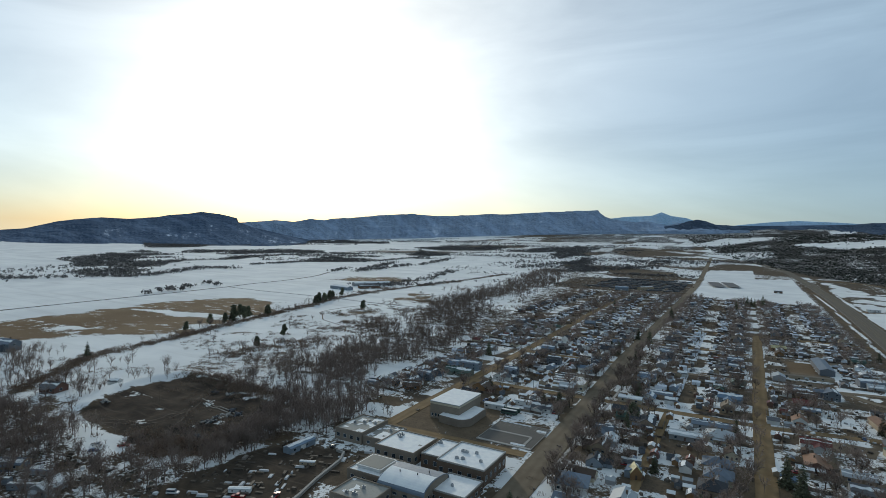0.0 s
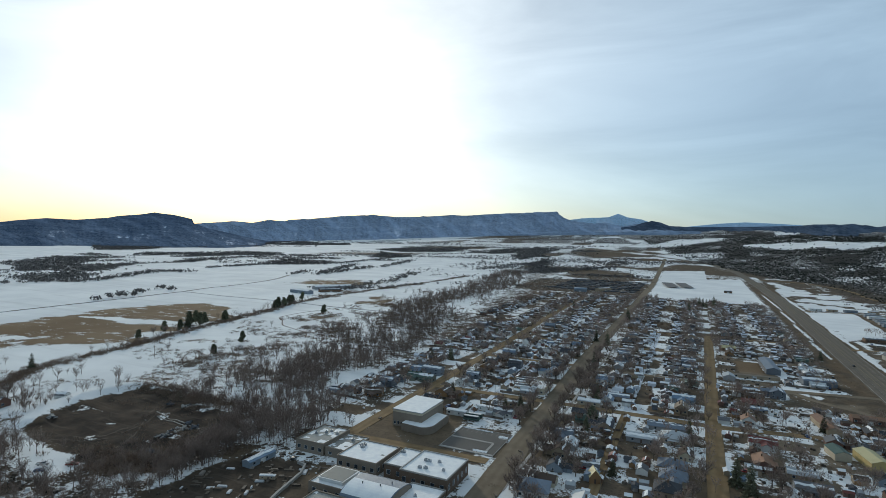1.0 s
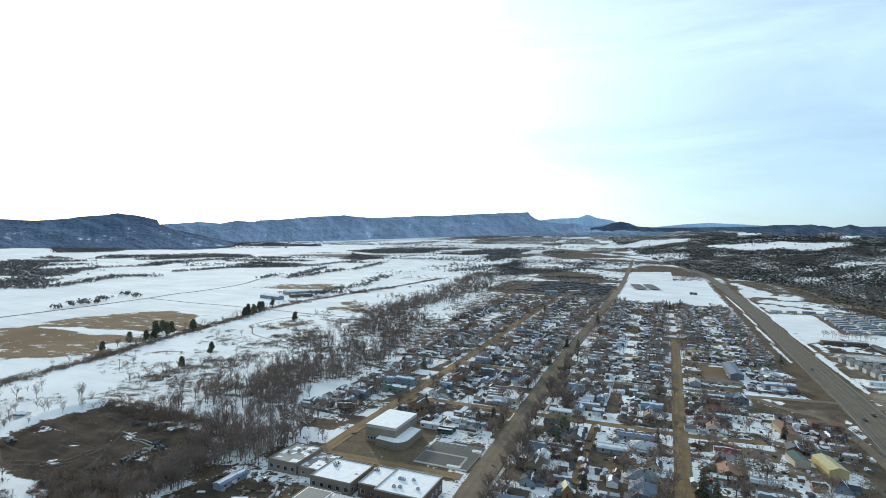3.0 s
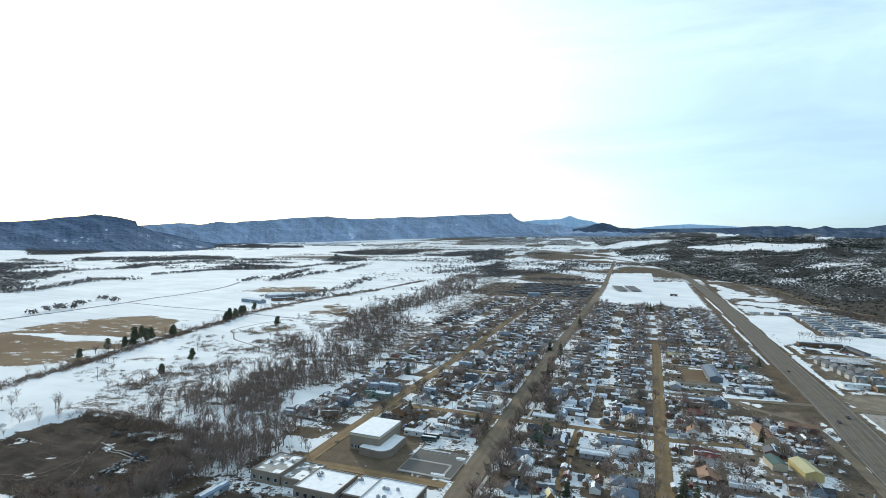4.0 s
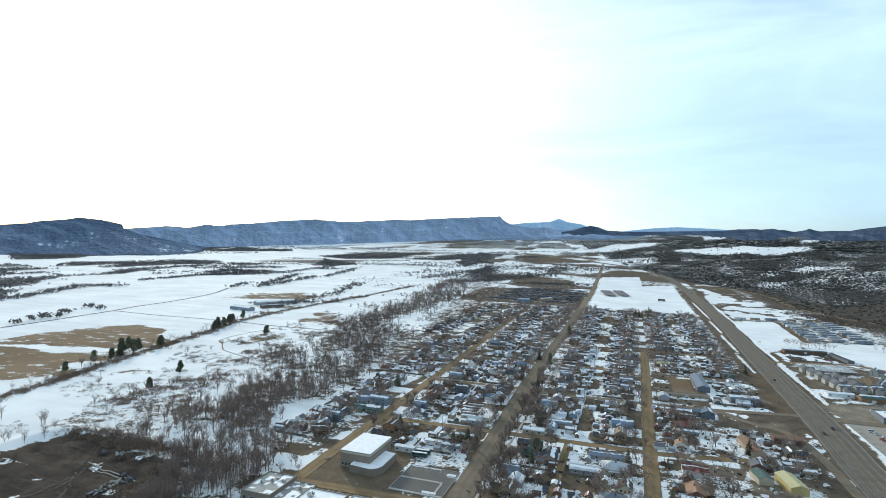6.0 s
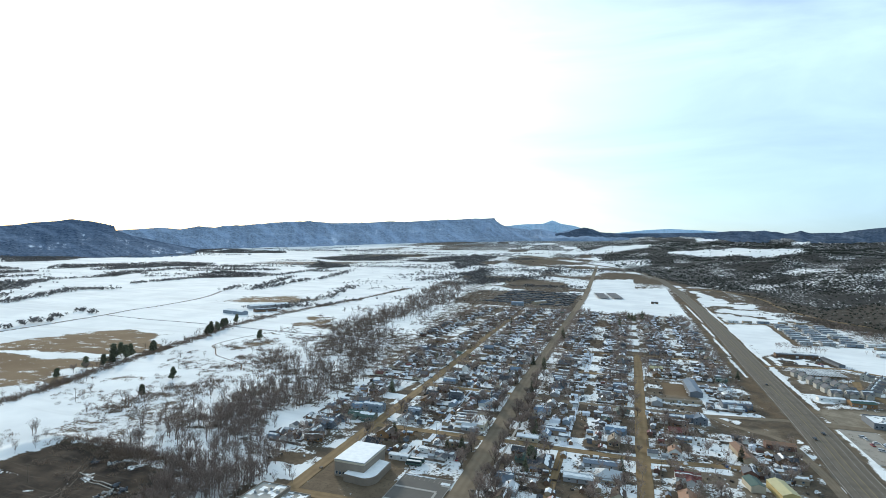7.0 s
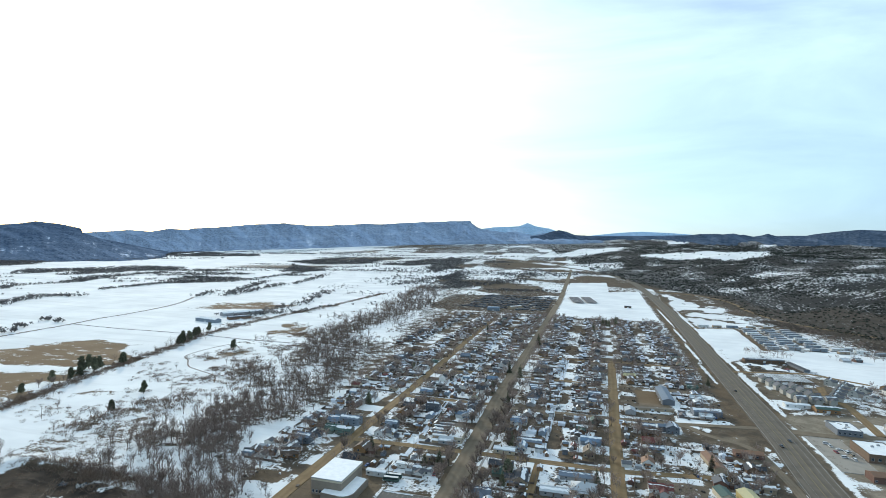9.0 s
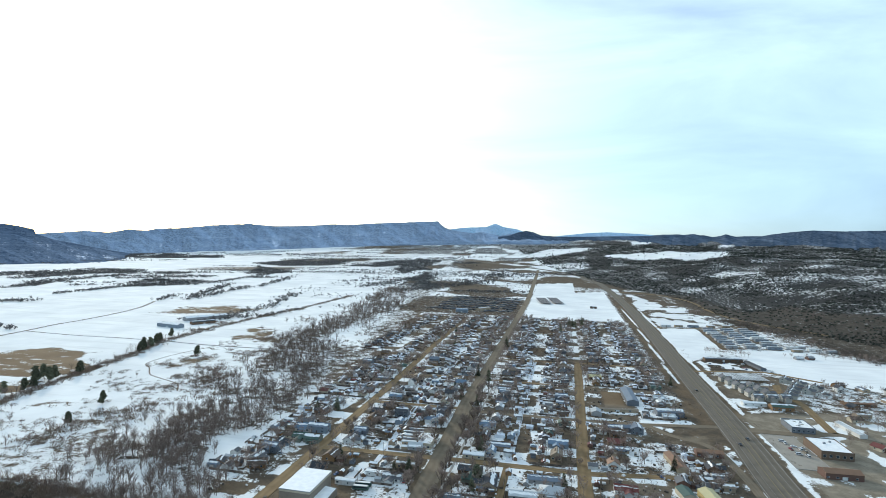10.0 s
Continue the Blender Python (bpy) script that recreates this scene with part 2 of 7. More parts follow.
def mountain_material(name, hazy_forest, hazy_rock, snow_lo, snow_hi, hazy_dust=0.3):
    # Blue haze of distance is mixed into the forest, rock and snow colours.
    k = Nodes(name, 0.95, 0, 0.0)
    face = k.nt.nodes.new("ShaderNodeCombineXYZ")
    k.put(face.inputs[0], k.attr("arc"))
    k.put(face.inputs[1], k.attr("rise"))
    k.co = face.outputs[0]
    big = k.noise(0.006, 5, 0.62)
    trees = k.noise(0.07, 6, 0.8)
    speck = k.noise(0.02, 6, 0.75)
    strata = k.noise(0.02, 4, 0.6, stretch=(0.25, 2.0, 1.0))
    c = k.mix(k.step(strata, 0.42, 0.6), hazy_forest, hazy_rock)
    c = k.mix(k.step(trees, 0.46, 0.58), c, tuple(v * 0.62 for v in hazy_forest))
    ribs = k.noise(0.011, 3, 0.6, co=k.sheared())
    c = k.mix(k.math("MULTIPLY", k.step(ribs, 0.48, 0.62), hazy_dust), c, (0.34, 0.43, 0.58))
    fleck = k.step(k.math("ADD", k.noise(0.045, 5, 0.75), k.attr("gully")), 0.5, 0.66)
    c = k.mix(k.math("MULTIPLY", fleck, hazy_dust * 0.7), c, (0.42, 0.52, 0.68))
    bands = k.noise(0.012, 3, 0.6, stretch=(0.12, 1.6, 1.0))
    c = k.mix(k.math("MULTIPLY", k.step(bands, 0.5, 0.62), hazy_dust * 0.3), c, (0.50, 0.57, 0.68))
    s = k.math("ADD", k.math("MULTIPLY", big, 0.5), k.math("MULTIPLY", k.math("ADD", trees, speck), 0.5))
    s = k.math("ADD", s, k.attr("gully"))
    c = k.mix(k.step(s, snow_lo, snow_hi), c, (0.66, 0.72, 0.82))
    return k.done(c)


def glass_material(name, col=(0.03, 0.04, 0.05)):
    k = Nodes(name, 0.08, 0, 0.6)
    return k.done(k.vary(col, 0.6, 1.6))


M = {}
M["ground"] = ground_material()
M["snow"] = snow_material()
M["dirt_road"] = road_material("dirt_road", (0.185, 0.122, 0.062), (0.25, 0.172, 0.092), 2.0, 0.98)
M["avenue"] = road_material("worn_avenue", (0.158, 0.122, 0.084), (0.205, 0.162, 0.114), 3.0, 1.08)
M["highway"] = road_material("highway_asphalt", (0.118, 0.098, 0.076), (0.17, 0.143, 0.112), 5.0, 1.3)
M["alley"] = road_material("snowy_alley", (0.2, 0.17, 0.13), (0.26, 0.22, 0.18), 2.0, 0.42)
M["asphalt"] = plain("parking_asphalt", (0.115, 0.106, 0.095), 0.9, grain=0.5)
M["lot"] = plain("worn_concrete_lot", (0.30, 0.265, 0.22), 0.9, grain=0.4, dirt=0.4)
M["paint_white"] = plain("road_paint", (0.30, 0.275, 0.24), 0.7, dirt=0.6)
M["paint_yellow"] = plain("road_paint_yellow", (0.30, 0.23, 0.10), 0.7, dirt=0.6)
M["concrete"] = plain("concrete", (0.34, 0.32, 0.29), 0.9, grain=0.5)
M["twig"] = bark_material("bare_twigs", (0.195, 0.148, 0.122), (0.31, 0.24, 0.20))
M["bark"] = bark_material("bark", (0.085, 0.068, 0.055), (0.14, 0.115, 0.095))
M["brush"] = bark_material("brush_twigs", (0.15, 0.108, 0.08), (0.235, 0.172, 0.128))
M["needle"] = needle_material("pine_needles", (0.10, 0.108, 0.07), (0.16, 0.155, 0.10))
M["juniper"] = needle_material("juniper_foliage", (0.038, 0.042, 0.037), (0.064, 0.067, 0.053), True)
M["glass"] = glass_material("window_glass")
# Mesa and ridge base colours carry painted blue haze over woods and rock.
M["mesa"] = mountain_material("hazy_mesa_slopes", (0.07, 0.10, 0.155), (0.10, 0.135, 0.19), 0.95, 1.08, 0.17)
M["ridge"] = mountain_material("hazy_ridge_woods", (0.055, 0.076, 0.112), (0.070, 0.094, 0.130), 1.05, 1.2, 0.10)
# Escarpment colours are paler and bluer still, haze painted in for its distance.
M["escarp"] = mountain_material("hazy_escarpment_slopes", (0.215, 0.275, 0.365), (0.285, 0.345, 0.43), 0.95, 1.12, 0.5)
# Far range: the haze before it is painted as a pale blue base.
M["far"] = mountain_material("hazy_far_range", (0.30, 0.45, 0.60), (0.34, 0.49, 0.63), 0.80, 1.2)
M["stream"] = plain("dark_stream", (0.14, 0.09, 0.06), 0.95, 0, 0.03, grain=0.3)
# the farthest range is a plain backdrop; its faint blue glow imitates haze
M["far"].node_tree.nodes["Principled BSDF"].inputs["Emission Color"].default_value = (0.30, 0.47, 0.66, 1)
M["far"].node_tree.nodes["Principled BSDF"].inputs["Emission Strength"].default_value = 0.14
M["pit_track"] = plain("dried_mud", (0.078, 0.06, 0.046), 0.95, grain=0.8, dirt=0.7)
M["track"] = road_material("farm_track", (0.11, 0.092, 0.07), (0.15, 0.125, 0.095), 2.0, 0.62)
M["old_timber"] = plain("old_timber", (0.085, 0.09, 0.10), 0.9, grain=1.0, dirt=0.5, lo=0.55, hi=1.7)
M["hill_brush"] = bark_material("hill_brush_twigs", (0.095, 0.078, 0.064), (0.15, 0.122, 0.10))
M["copse"] = needle_material("copse_foliage", (0.115, 0.11, 0.108), (0.19, 0.172, 0.16), True)
# ---- the land ----
def smooth(a, b, x):
    t = np.clip((x - a) / (b - a), 0, 1)
    return t * t * (3 - 2 * t)


def hash2(i, j, s=0.0):
    v = np.sin(i * 127.1 + j * 311.7 + s * 74.7) * 43758.5453
    return v - np.floor(v)


def vnoise(x, y, s=0.0):
    """Smooth value noise, for arrays."""
    i, j = np.floor(x), np.floor(y)
    a, b = x - i, y - j
    a, b = a * a * (3 - 2 * a), b * b * (3 - 2 * b)
    return (hash2(i, j, s) * (1 - a) + hash2(i + 1, j, s) * a) * (1 - b) + (hash2(i, j + 1, s) * (1 - a) + hash2(i + 1, j + 1, s) * a) * b


def fbm(x, y, octaves=4, s=0.0):
    total, amp, norm = 0, 1.0, 0
    for o in range(octaves):
        total = total + amp * vnoise(x * 2 ** o, y * 2 ** o, s + o)
        norm += amp
        amp *= 0.5
    return total / norm


def hill_foot(v):
    return np.interp(v, [600, 900, 1000, 1100, 1200, 1340, 1620, 1850, 2000, 2700, 3500, 4500], [1000, 640, 545, 460, 420, 354, 340, 310, 200, -60, -250, -420])


def height(u, v):
    """Height of the ground."""
    u, v = np.asarray(u, float), np.asarray(v, float)
    r, az = np.hypot(u, v), np.degrees(np.arctan2(u, v))
    far = np.interp(az, [-180, -70, -58, -43, -32, -19, -6.5, 0, 20, 40, 90, 180], [60, 0, 0, 12, 62, 140, 190, 205, 230, 235, 120, 60])
    t = np.clip((r - 1500) / 3200, 0, 1)
    z = far * t ** 1.7
    s = u - hill_foot(v)
    ridge = 74 * smooth(0, 900, s) + 34 * smooth(40, 400, s) * (fbm(u / 190, v / 190, 4, 3) - 0.42)
    z = z + ridge * smooth(-200, 300, v - 500) * (1 - 0.75 * smooth(2500, 4300, r))
    z = z + 10 * (fbm(u / 500, v / 500, 3, 9) - 0.5) * smooth(1300, 2600, r)
    return z


def inside(u, v, corners, soft=4.0):
    """1 inside a polygon of the plan, falling off over soft metres."""
    d2, odd = np.full(u.shape, 1e18), np.zeros(u.shape, bool)
    for (x0, y0), (x1, y1) in zip(corners, corners[1:] + corners[:1]):
        ex, ey = x1 - x0, y1 - y0
        k = np.clip(((u - x0) * ex + (v - y0) * ey) / (ex * ex + ey * ey), 0, 1)
        d2 = np.minimum(d2, (u - x0 - k * ex) ** 2 + (v - y0 - k * ey) ** 2)
        cross = ((y0 > v) != (y1 > v)) & (u < x0 + (v - y0) / (y1 - y0 + 1e-9) * ex)
        odd ^= cross
    d = np.sqrt(d2) * np.where(odd, 1, -1)
    return smooth(-soft, soft, d)


def along_line(u, v, corners):
    """Distance to a line of the plan."""
    d2 = np.full(np.shape(u), 1e18)
    for (x0, y0), (x1, y1) in zip(corners, corners[1:]):
        ex, ey = x1 - x0, y1 - y0
        k = np.clip(((u - x0) * ex + (v - y0) * ey) / (ex * ex + ey * ey), 0, 1)
        d2 = np.minimum(d2, (u - x0 - k * ex) ** 2 + (v - y0 - k * ey) ** 2)
    return np.sqrt(d2)


# plan of the fields
STUBBLE = [(-690, 250), (-683, 289), (-702, 415), (-710, 491), (-702, 565), (-654, 608), (-585, 592), (-522, 525), (-530, 480), (-488, 355), (-551, 303), (-566, 240), (-570, 200), (-690, 200)]
STUBBLE_GAP = [(-682, 428), (-606, 436), (-560, 450), (-520, 470), (-520, 482), (-566, 466), (-631, 448)]
STUBBLE_FAR = [(-816, 1011), (-726, 1093), (-626, 1065), (-638, 960), (-731, 949)]
EXCAVATION = [(-331, 178), (-347, 205), (-354, 222), (-354, 242), (-347, 262), (-312, 261), (-270, 256), (-246, 250), (-222, 198), (-225, 176), (-245, 166), (-263, 162), (-282, 172), (-311, 172)]
SNOW_LOT = [(-284, 150), (-280, 172), (-256, 164), (-258, 150), (-269, 146)]
FIELD_NORTH = [(-92, 2074), (33, 2140), (34, 1813), (128, 1880), (122, 1192), (-80, 1162)]
FIELD_EAST = [(177, 1113), (247, 1142), (240, 924), (182, 824), (168, 800)]
FIELD_FAR_EAST = [(286, 726), (262, 790), (256, 850), (244, 912), (300, 930), (345, 950), (400, 905), (450, 870), (620, 800), (640, 640), (400, 690)]
FIELD_HILL = [(186, 1160), (184, 1500), (190, 1800), (205, 1834), (250, 1640), (306, 1525), (318, 1400), (345, 1280), (335, 1215), (262, 1172)]
TRAILERS = [(254, 1138), (352, 1160), (372, 1110), (335, 945), (250, 922)]
COURT = [(186, 756), (189, 827), (250, 836), (247, 774)]
SHOPS = [(154, 300), (158, 560), (255, 590), (330, 520), (280, 350), (200, 290)]
HEDGE = [(-405, 180), (-433, 222), (-461, 258), (-474, 335), (-495, 415), (-515, 505), (-535, 600), (-562, 690), (-571, 800), (-571, 960), (-561, 1090), (-566, 1310), (-568, 1430)]
WOOD_WEST = [(180, -275), (255, -300), (330, -318), (425, -330), (530, -345), (640, -380), (800, -420), (1050, -440), (1223, -475), (1700, -560)]
WOOD_EAST = [(150, -190), (262, -190), (300, -208), (359, -232), (477, -242), (730, -315), (1062, -345), (1400, -400), (1700, -480)]


# snowy clearings on the hills, thin snow between their junipers, and the dark woods of the far valley
BENCHES = ([(226, 3229), (650, 3289), (939, 3507), (738, 2791), (600, 2721), (242, 3089)], [(-301, 3296), (-103, 3849), (170, 3881), (129, 3651), (-149, 3342)],
           [(-832, 3286), (-446, 3425), (-427, 3167), (-860, 3130)], [(475, 4299), (674, 4474), (608, 4255), (471, 4109)], [(1027, 4026), (1117, 4125), (1070, 3969), (994, 3871)])
THIN_SNOW = ([(530, 2595), (597, 2617), (577, 2527), (523, 2519)], [(563, 2311), (640, 2350), (713, 2228), (682, 2130), (552, 2200)], [(399, 2038), (489, 1999), (436, 1898), (376, 1917)],
             [(-142, 2903), (109, 3020), (98, 2694), (-110, 2520)])
FAR_WOODS = ([(-2052, 1343), (-1775, 1263), (-1994, 1503), (-1944, 1666), (-1919, 1937), (-1679, 1990), (-1568, 1591), (-1423, 1251), (-1465, 1103), (-1365, 971), (-1172, 787), (-1071, 700), (-1200, 640), (-1700, 860)],
             [(-2264, 1482), (-2238, 1639), (-2348, 1933), (-2379, 2539), (-2516, 1843), (-2764, 1811)], [(-757, 2467), (-783, 2787), (-574, 2458), (-433, 1884), (-426, 1697), (-618, 2090)],
             [(-1326, 1468), (-1355, 1598), (-1264, 1671), (-1168, 1656), (-1121, 1482), (-1239, 1359)],
             [(-1769, 1748), (-1646, 1941), (-1547, 1824), (-1554, 1590)], [(-1577, 1894), (-1437, 1956), (-1400, 1851), (-1506, 1810)],
             [(-1206, 1942), (-1427, 2385), (-1203, 2196), (-1052, 2040), (-989, 1871), (-1100, 1790)], [(-2844, 3119), (-2749, 3302), (-2071, 3090), (-1938, 2892), (-2250, 2807), (-2548, 2795)],
             [(-1553, 2525), (-1412, 2914), (-1019, 2798), (-925, 2542), (-1340, 2444)], [(-1004, 2757), (-776, 3067), (-437, 2922), (-680, 2692), (-912, 2505)],
             [(-1273, 3851), (-841, 4403), (-392, 4253), (-124, 4550), (79, 4525), (72, 4032), (-142, 3946), (-318, 3470), (-457, 3511), (-871, 3438), (-1178, 3565)], [(-466, 3113), (-184, 3423), (-279, 3060)])
HILL_SCRUB = [(330, 1875), (310, 1600), (319, 1524), (373, 1394), (395, 1300), (387, 1165), (423, 1117), (407, 947), (560, 860), (900, 760), (900, 1000), (601, 1404), (569, 1574), (446, 1489), (401, 1655), (386, 1851)]


def bench_at(u, v):
    """1 on the open snowy benches of the hills."""
    wob = 60 * (fbm(u / 70, v / 120, 3, 22) - 0.5)
    return np.clip(sum(inside(u + wob, v + 1.6 * wob, p, 22) for p in BENCHES), 0, 1)


def far_wood(u, v):
    """1 in the dark woods of the far valley."""
    wob = 90 * (fbm(u / 110, v / 110, 3, 23) - 0.5)
    k = np.clip(sum(inside(u + wob, v - wob, p, 18) for p in FAR_WOODS), 0, 1)
    return k * (1 - 0.9 * smooth(0.56, 0.66, fbm(u / 90, v / 150, 3, 24)))


def wood_band(u, v):
    """1 in the cottonwoods along the river."""
    vs, us = zip(*WOOD_WEST)
    ve, ue = zip(*WOOD_EAST)
    a, b = np.interp(v, vs, us), np.interp(v, ve, ue)
    wob = 40 * (fbm(u / 70, v / 70, 3, 5) - 0.5)
    return smooth(-15, 20, u - a + wob) * smooth(-12, 12, b - u + wob * 0.5) * smooth(1750, 1550, v)


CLEARINGS = ([(-262, 366), (-236, 393), (-241, 429), (-226, 420), (-206, 349), (-212, 322), (-226, 305)], [(-352, 414), (-340, 489), (-306, 448), (-320, 412), (-334, 396)], [(-337, 370), (-315, 398), (-305, 379), (-304, 344), (-310, 341)],
             [(-324, 557), (-307, 575), (-276, 531), (-288, 495)], [(-230, 460), (-233, 508), (-210, 532), (-191, 542), (-196, 468), (-212, 436)], [(-369, 844), (-323, 890), (-272, 750), (-329, 761)])


def clearing(u, v):
    """1 in the open snowy glades of the river woods."""
    wob = 16 * (fbm(u / 15, v / 15, 3, 52) - 0.5)
    return np.clip(sum(inside(u + wob, v + wob, p, 5) for p in CLEARINGS), 0, 1)


def clumps(u, v):
    """1 in the tufted patches of the meadow, which lie aslant."""
    return smooth(0.52, 0.62, fbm((u + 0.5 * v) / 42, (v - 0.5 * u) / 70, 4, 2))


def cover(u, v):
    """How snowy, how tan and how dark the ground is, from 0 to 1."""
    r = np.hypot(u, v)
    s, tan, dark, pale = np.full(u.shape, 0.5), np.full(u.shape, 0.12), np.zeros(u.shape), np.zeros(u.shape)
    # open valley west of the hedge
    hedge_u = np.interp(v, [p[1] for p in HEDGE], [p[0] for p in HEDGE])
    west = smooth(10, -10, u - hedge_u)
    s = s + (0.97 - s) * west
    # river meadow between the hedge and the woods
    vs, us = zip(*WOOD_WEST)
    meadow = smooth(-10, 10, u - hedge_u) * smooth(10, -25, u - np.interp(v, vs, us))
    s = s + meadow * (0.46 - 0.42 * clumps(u, v) * smooth(-480, -400, u))
    w = wood_band(u, v)
    dense = smooth(0.42, 0.56, fbm(u / 55, v / 55, 3, 51))
    s = s + w * (0.28 - 0.28 * dense)
    dark = np.maximum(dark, 0.12 * w * dense)
    tan = np.maximum(tan, 0.35 * meadow)
    glade = clearing(u, v)
    # town: every lot has its own share of snow
    lot = hash2(np.floor(u / 23.0), np.floor(v / 17.0), 4)
    town = smooth(-236, -222, u + 0.1 * (v - 350)) * smooth(118, 112, u) * smooth(80, 120, v) * smooth(1176, 1165, v)
    s = s + town * ((lot - 0.5) * 0.7 + 0.03 - 0.06 * smooth(520, 440, v))
    s = s - 0.05 * town * smooth(30, 34, u) * smooth(118, 110, u) * (v < 470)
    pale = np.maximum(pale, town * smooth(0.45, 0.6, fbm(u / 25, v / 25, 3, 17)) * (0.06 + 0.3 * smooth(24, 40, u)))
    tan = tan + town * 0.25 * (hash2(np.floor(u / 23.0), np.floor(v / 17.0), 8) > 0.7)
    # old mill yard and the flats beyond the town
    flats = smooth(1165, 1190, v) * smooth(-88, -96, u) * smooth(-400, -360, u)
    s = s - flats * (0.14 - 0.5 * smooth(0.5, 0.65, fbm(u / 130, v / 120, 3, 7)) * smooth(1500, 1600, v))
    tan, dark = tan + flats * 0.05, np.maximum(dark, flats * 0.4 * smooth(1900, 1600, v))
    # far valley floor: long fields
    farv = smooth(1700, 2100, r) * smooth(150, 0, u - hill_foot(v))
    strip = hash2(np.floor((u + 0.2 * v) / 240), np.floor((v - 0.3 * u) / 210), 3)
    s = s + farv * west * (-0.25 * (strip > 0.72))
    s = s + farv * (1 - west) * (-0.04 + 1.5 * (fbm(u / 190, v / 150, 4, 38) - 0.5))
    s = s - 0.36 * farv * west * smooth(2100, 2700, r) * smooth(-1900, -1300, u)
    tan = np.maximum(tan, 0.15 * farv * (1 - west))
    # hills with junipers
    hill = smooth(-20, 60, u - hill_foot(v)) * smooth(450, 600, v)
    s = s * (1 - hill) + hill * (0.37 + 0.5 * (fbm(u / 90, v / 90, 4, 6) - 0.5) * smooth(60, 300, u - hill_foot(v)))
    thin = sum(inside(u + 60 * (fbm(u / 60, v / 60, 3, 25) - 0.5), v, p, 25) for p in THIN_SNOW)
    s = s + 0.24 * np.clip(thin, 0, 1)
    s = s + bench_at(u, v) * (0.95 - s)
    wood = far_wood(u, v)
    s = s - wood * (s - 0.44)
    dark = np.maximum(dark, wood * 0.5)
    dark = np.maximum(dark, hill * 0.9)
    k = inside(u + 70 * (fbm(u / 50, v / 50, 3, 27) - 0.5), v, HILL_SCRUB, 14)
    s, dark, pale = s + (0.34 - s) * k, dark + (0.45 - dark) * k, np.maximum(pale, 0.25 * k)
    # highway verges
    verge = smooth(34, 22, np.abs(u - np.interp(v, [380, 740, 1435], [138, 149, 162]))) * smooth(1900, 1500, v)
    s = s - verge * 0.30
    tan = np.maximum(tan, verge * 0.6 * smooth(0.35, 0.65, fbm(u / 8, v / 20, 3, 42)))
    # ploughed snow lying in the ditch beside the highway
    off = u - np.interp(v, [-200, 200, 384, 505, 742, 1100, 1435, 1800], [132, 136, 138.5, 144, 149, 158, 162, 155])
    ditch = smooth(3.4, 1.8, np.abs(off - 19.5)) * smooth(300, 330, v) * smooth(1500, 1400, v) * (1 - smooth(9, 6, np.abs(v - 514)))
    ditch = ditch + smooth(2.5, 1.2, np.abs(off + 18.5)) * smooth(640, 700, v) * smooth(1500, 1400, v) * 0.8
    s = s + np.clip(ditch, 0, 1) * (0.95 - s) * smooth(0.08, 0.25, fbm(u / 12, v / 30, 3, 19))
    for poly, level, soft in ((FIELD_NORTH, 1.1, 3), (FIELD_EAST, 1.1, 3), (FIELD_FAR_EAST, 0.92, 8), (FIELD_HILL, 0.86, 10)):
        k = inside(u, v, poly, soft) * (1 - 0.8 * inside(u, v, HILL_SCRUB, 14))
        s = s + (level - s) * k
    low = smooth(160, 168, u) * smooth(30, -30, u - hill_foot(v)) * smooth(1190, 1150, v) * smooth(600, 640, v) * (1 - inside(u, v, HILL_SCRUB, 14)) * (1 - verge)
    s = np.maximum(s, low * (0.50 + 0.5 * (fbm(u / 30, v / 40, 3, 37) - 0.5)))
    k = inside(u, v, TRAILERS, 4)
    s, pale = s + (0.50 + 0.5 * (fbm(u / 16, v / 16, 3, 15) - 0.5) - s) * k, np.maximum(pale, 0.25 * k)
    k = smooth(5, 2.5, along_line(u, v, [(257, 1134), (244, 924)]))
    s, tan = s - 0.7 * k, np.maximum(tan, 0.5 * k)
    k = inside(u, v, COURT, 3)
    s, dark = s + (0.25 + 0.6 * smooth(0.52, 0.66, fbm(u / 14, v / 20, 3, 16)) - s) * k, np.maximum(dark, 0.5 * k)
    east = smooth(178, 186, u) * smooth(40, -20, u - hill_foot(v)) * smooth(1150, 1200, v)
    s = s + east * (1 - inside(u, v, FIELD_HILL, 10)) * (-0.16 + 0.5 * (fbm(u / 50, v / 70, 3, 14) - 0.42))
    s = s - east * 0.5 * smooth(0.54, 0.64, fbm(u / 45, v / 45, 4, 13))
    k = inside(u, v, [(168, 590), (172, 722), (236, 745), (254, 736), (252, 640), (224, 590)], 6)
    s, pale = s + (0.30 + 0.5 * smooth(0.52, 0.66, fbm(u / 14, v / 18, 3, 43)) - s) * k, np.maximum(pale, 0.3 * k)
    k = inside(u, v, SHOPS, 8) * (0.35 + 0.65 * smooth(160, 168, u))
    s, pale = s + (0.18 + (0.4 + 0.25 * smooth(215, 235, u)) * smooth(0.6 - 0.14 * smooth(215, 235, u), 0.7 - 0.12 * smooth(215, 235, u), fbm(u / 18, v / 18, 3, 33)) - s) * k, np.maximum(pale, k)
    k = inside(u, v, [(84, 504), (130, 520), (128, 330), (108, 340), (104, 452), (92, 470)], 4)
    s, tan = s + (0.26 + 0.5 * smooth(0.60, 0.70, fbm(u / 10, v / 16, 3, 34)) - s) * k, np.maximum(tan * (1 - k), 0.35 * k * smooth(0.4, 0.6, fbm(u / 9, v / 14, 3, 39)))
    k = inside(u, v, [(40, 552), (40, 606), (60, 606), (60, 552)], 2)
    s, tan = s + (0.12 - s) * k, np.maximum(tan, 0.9 * k)
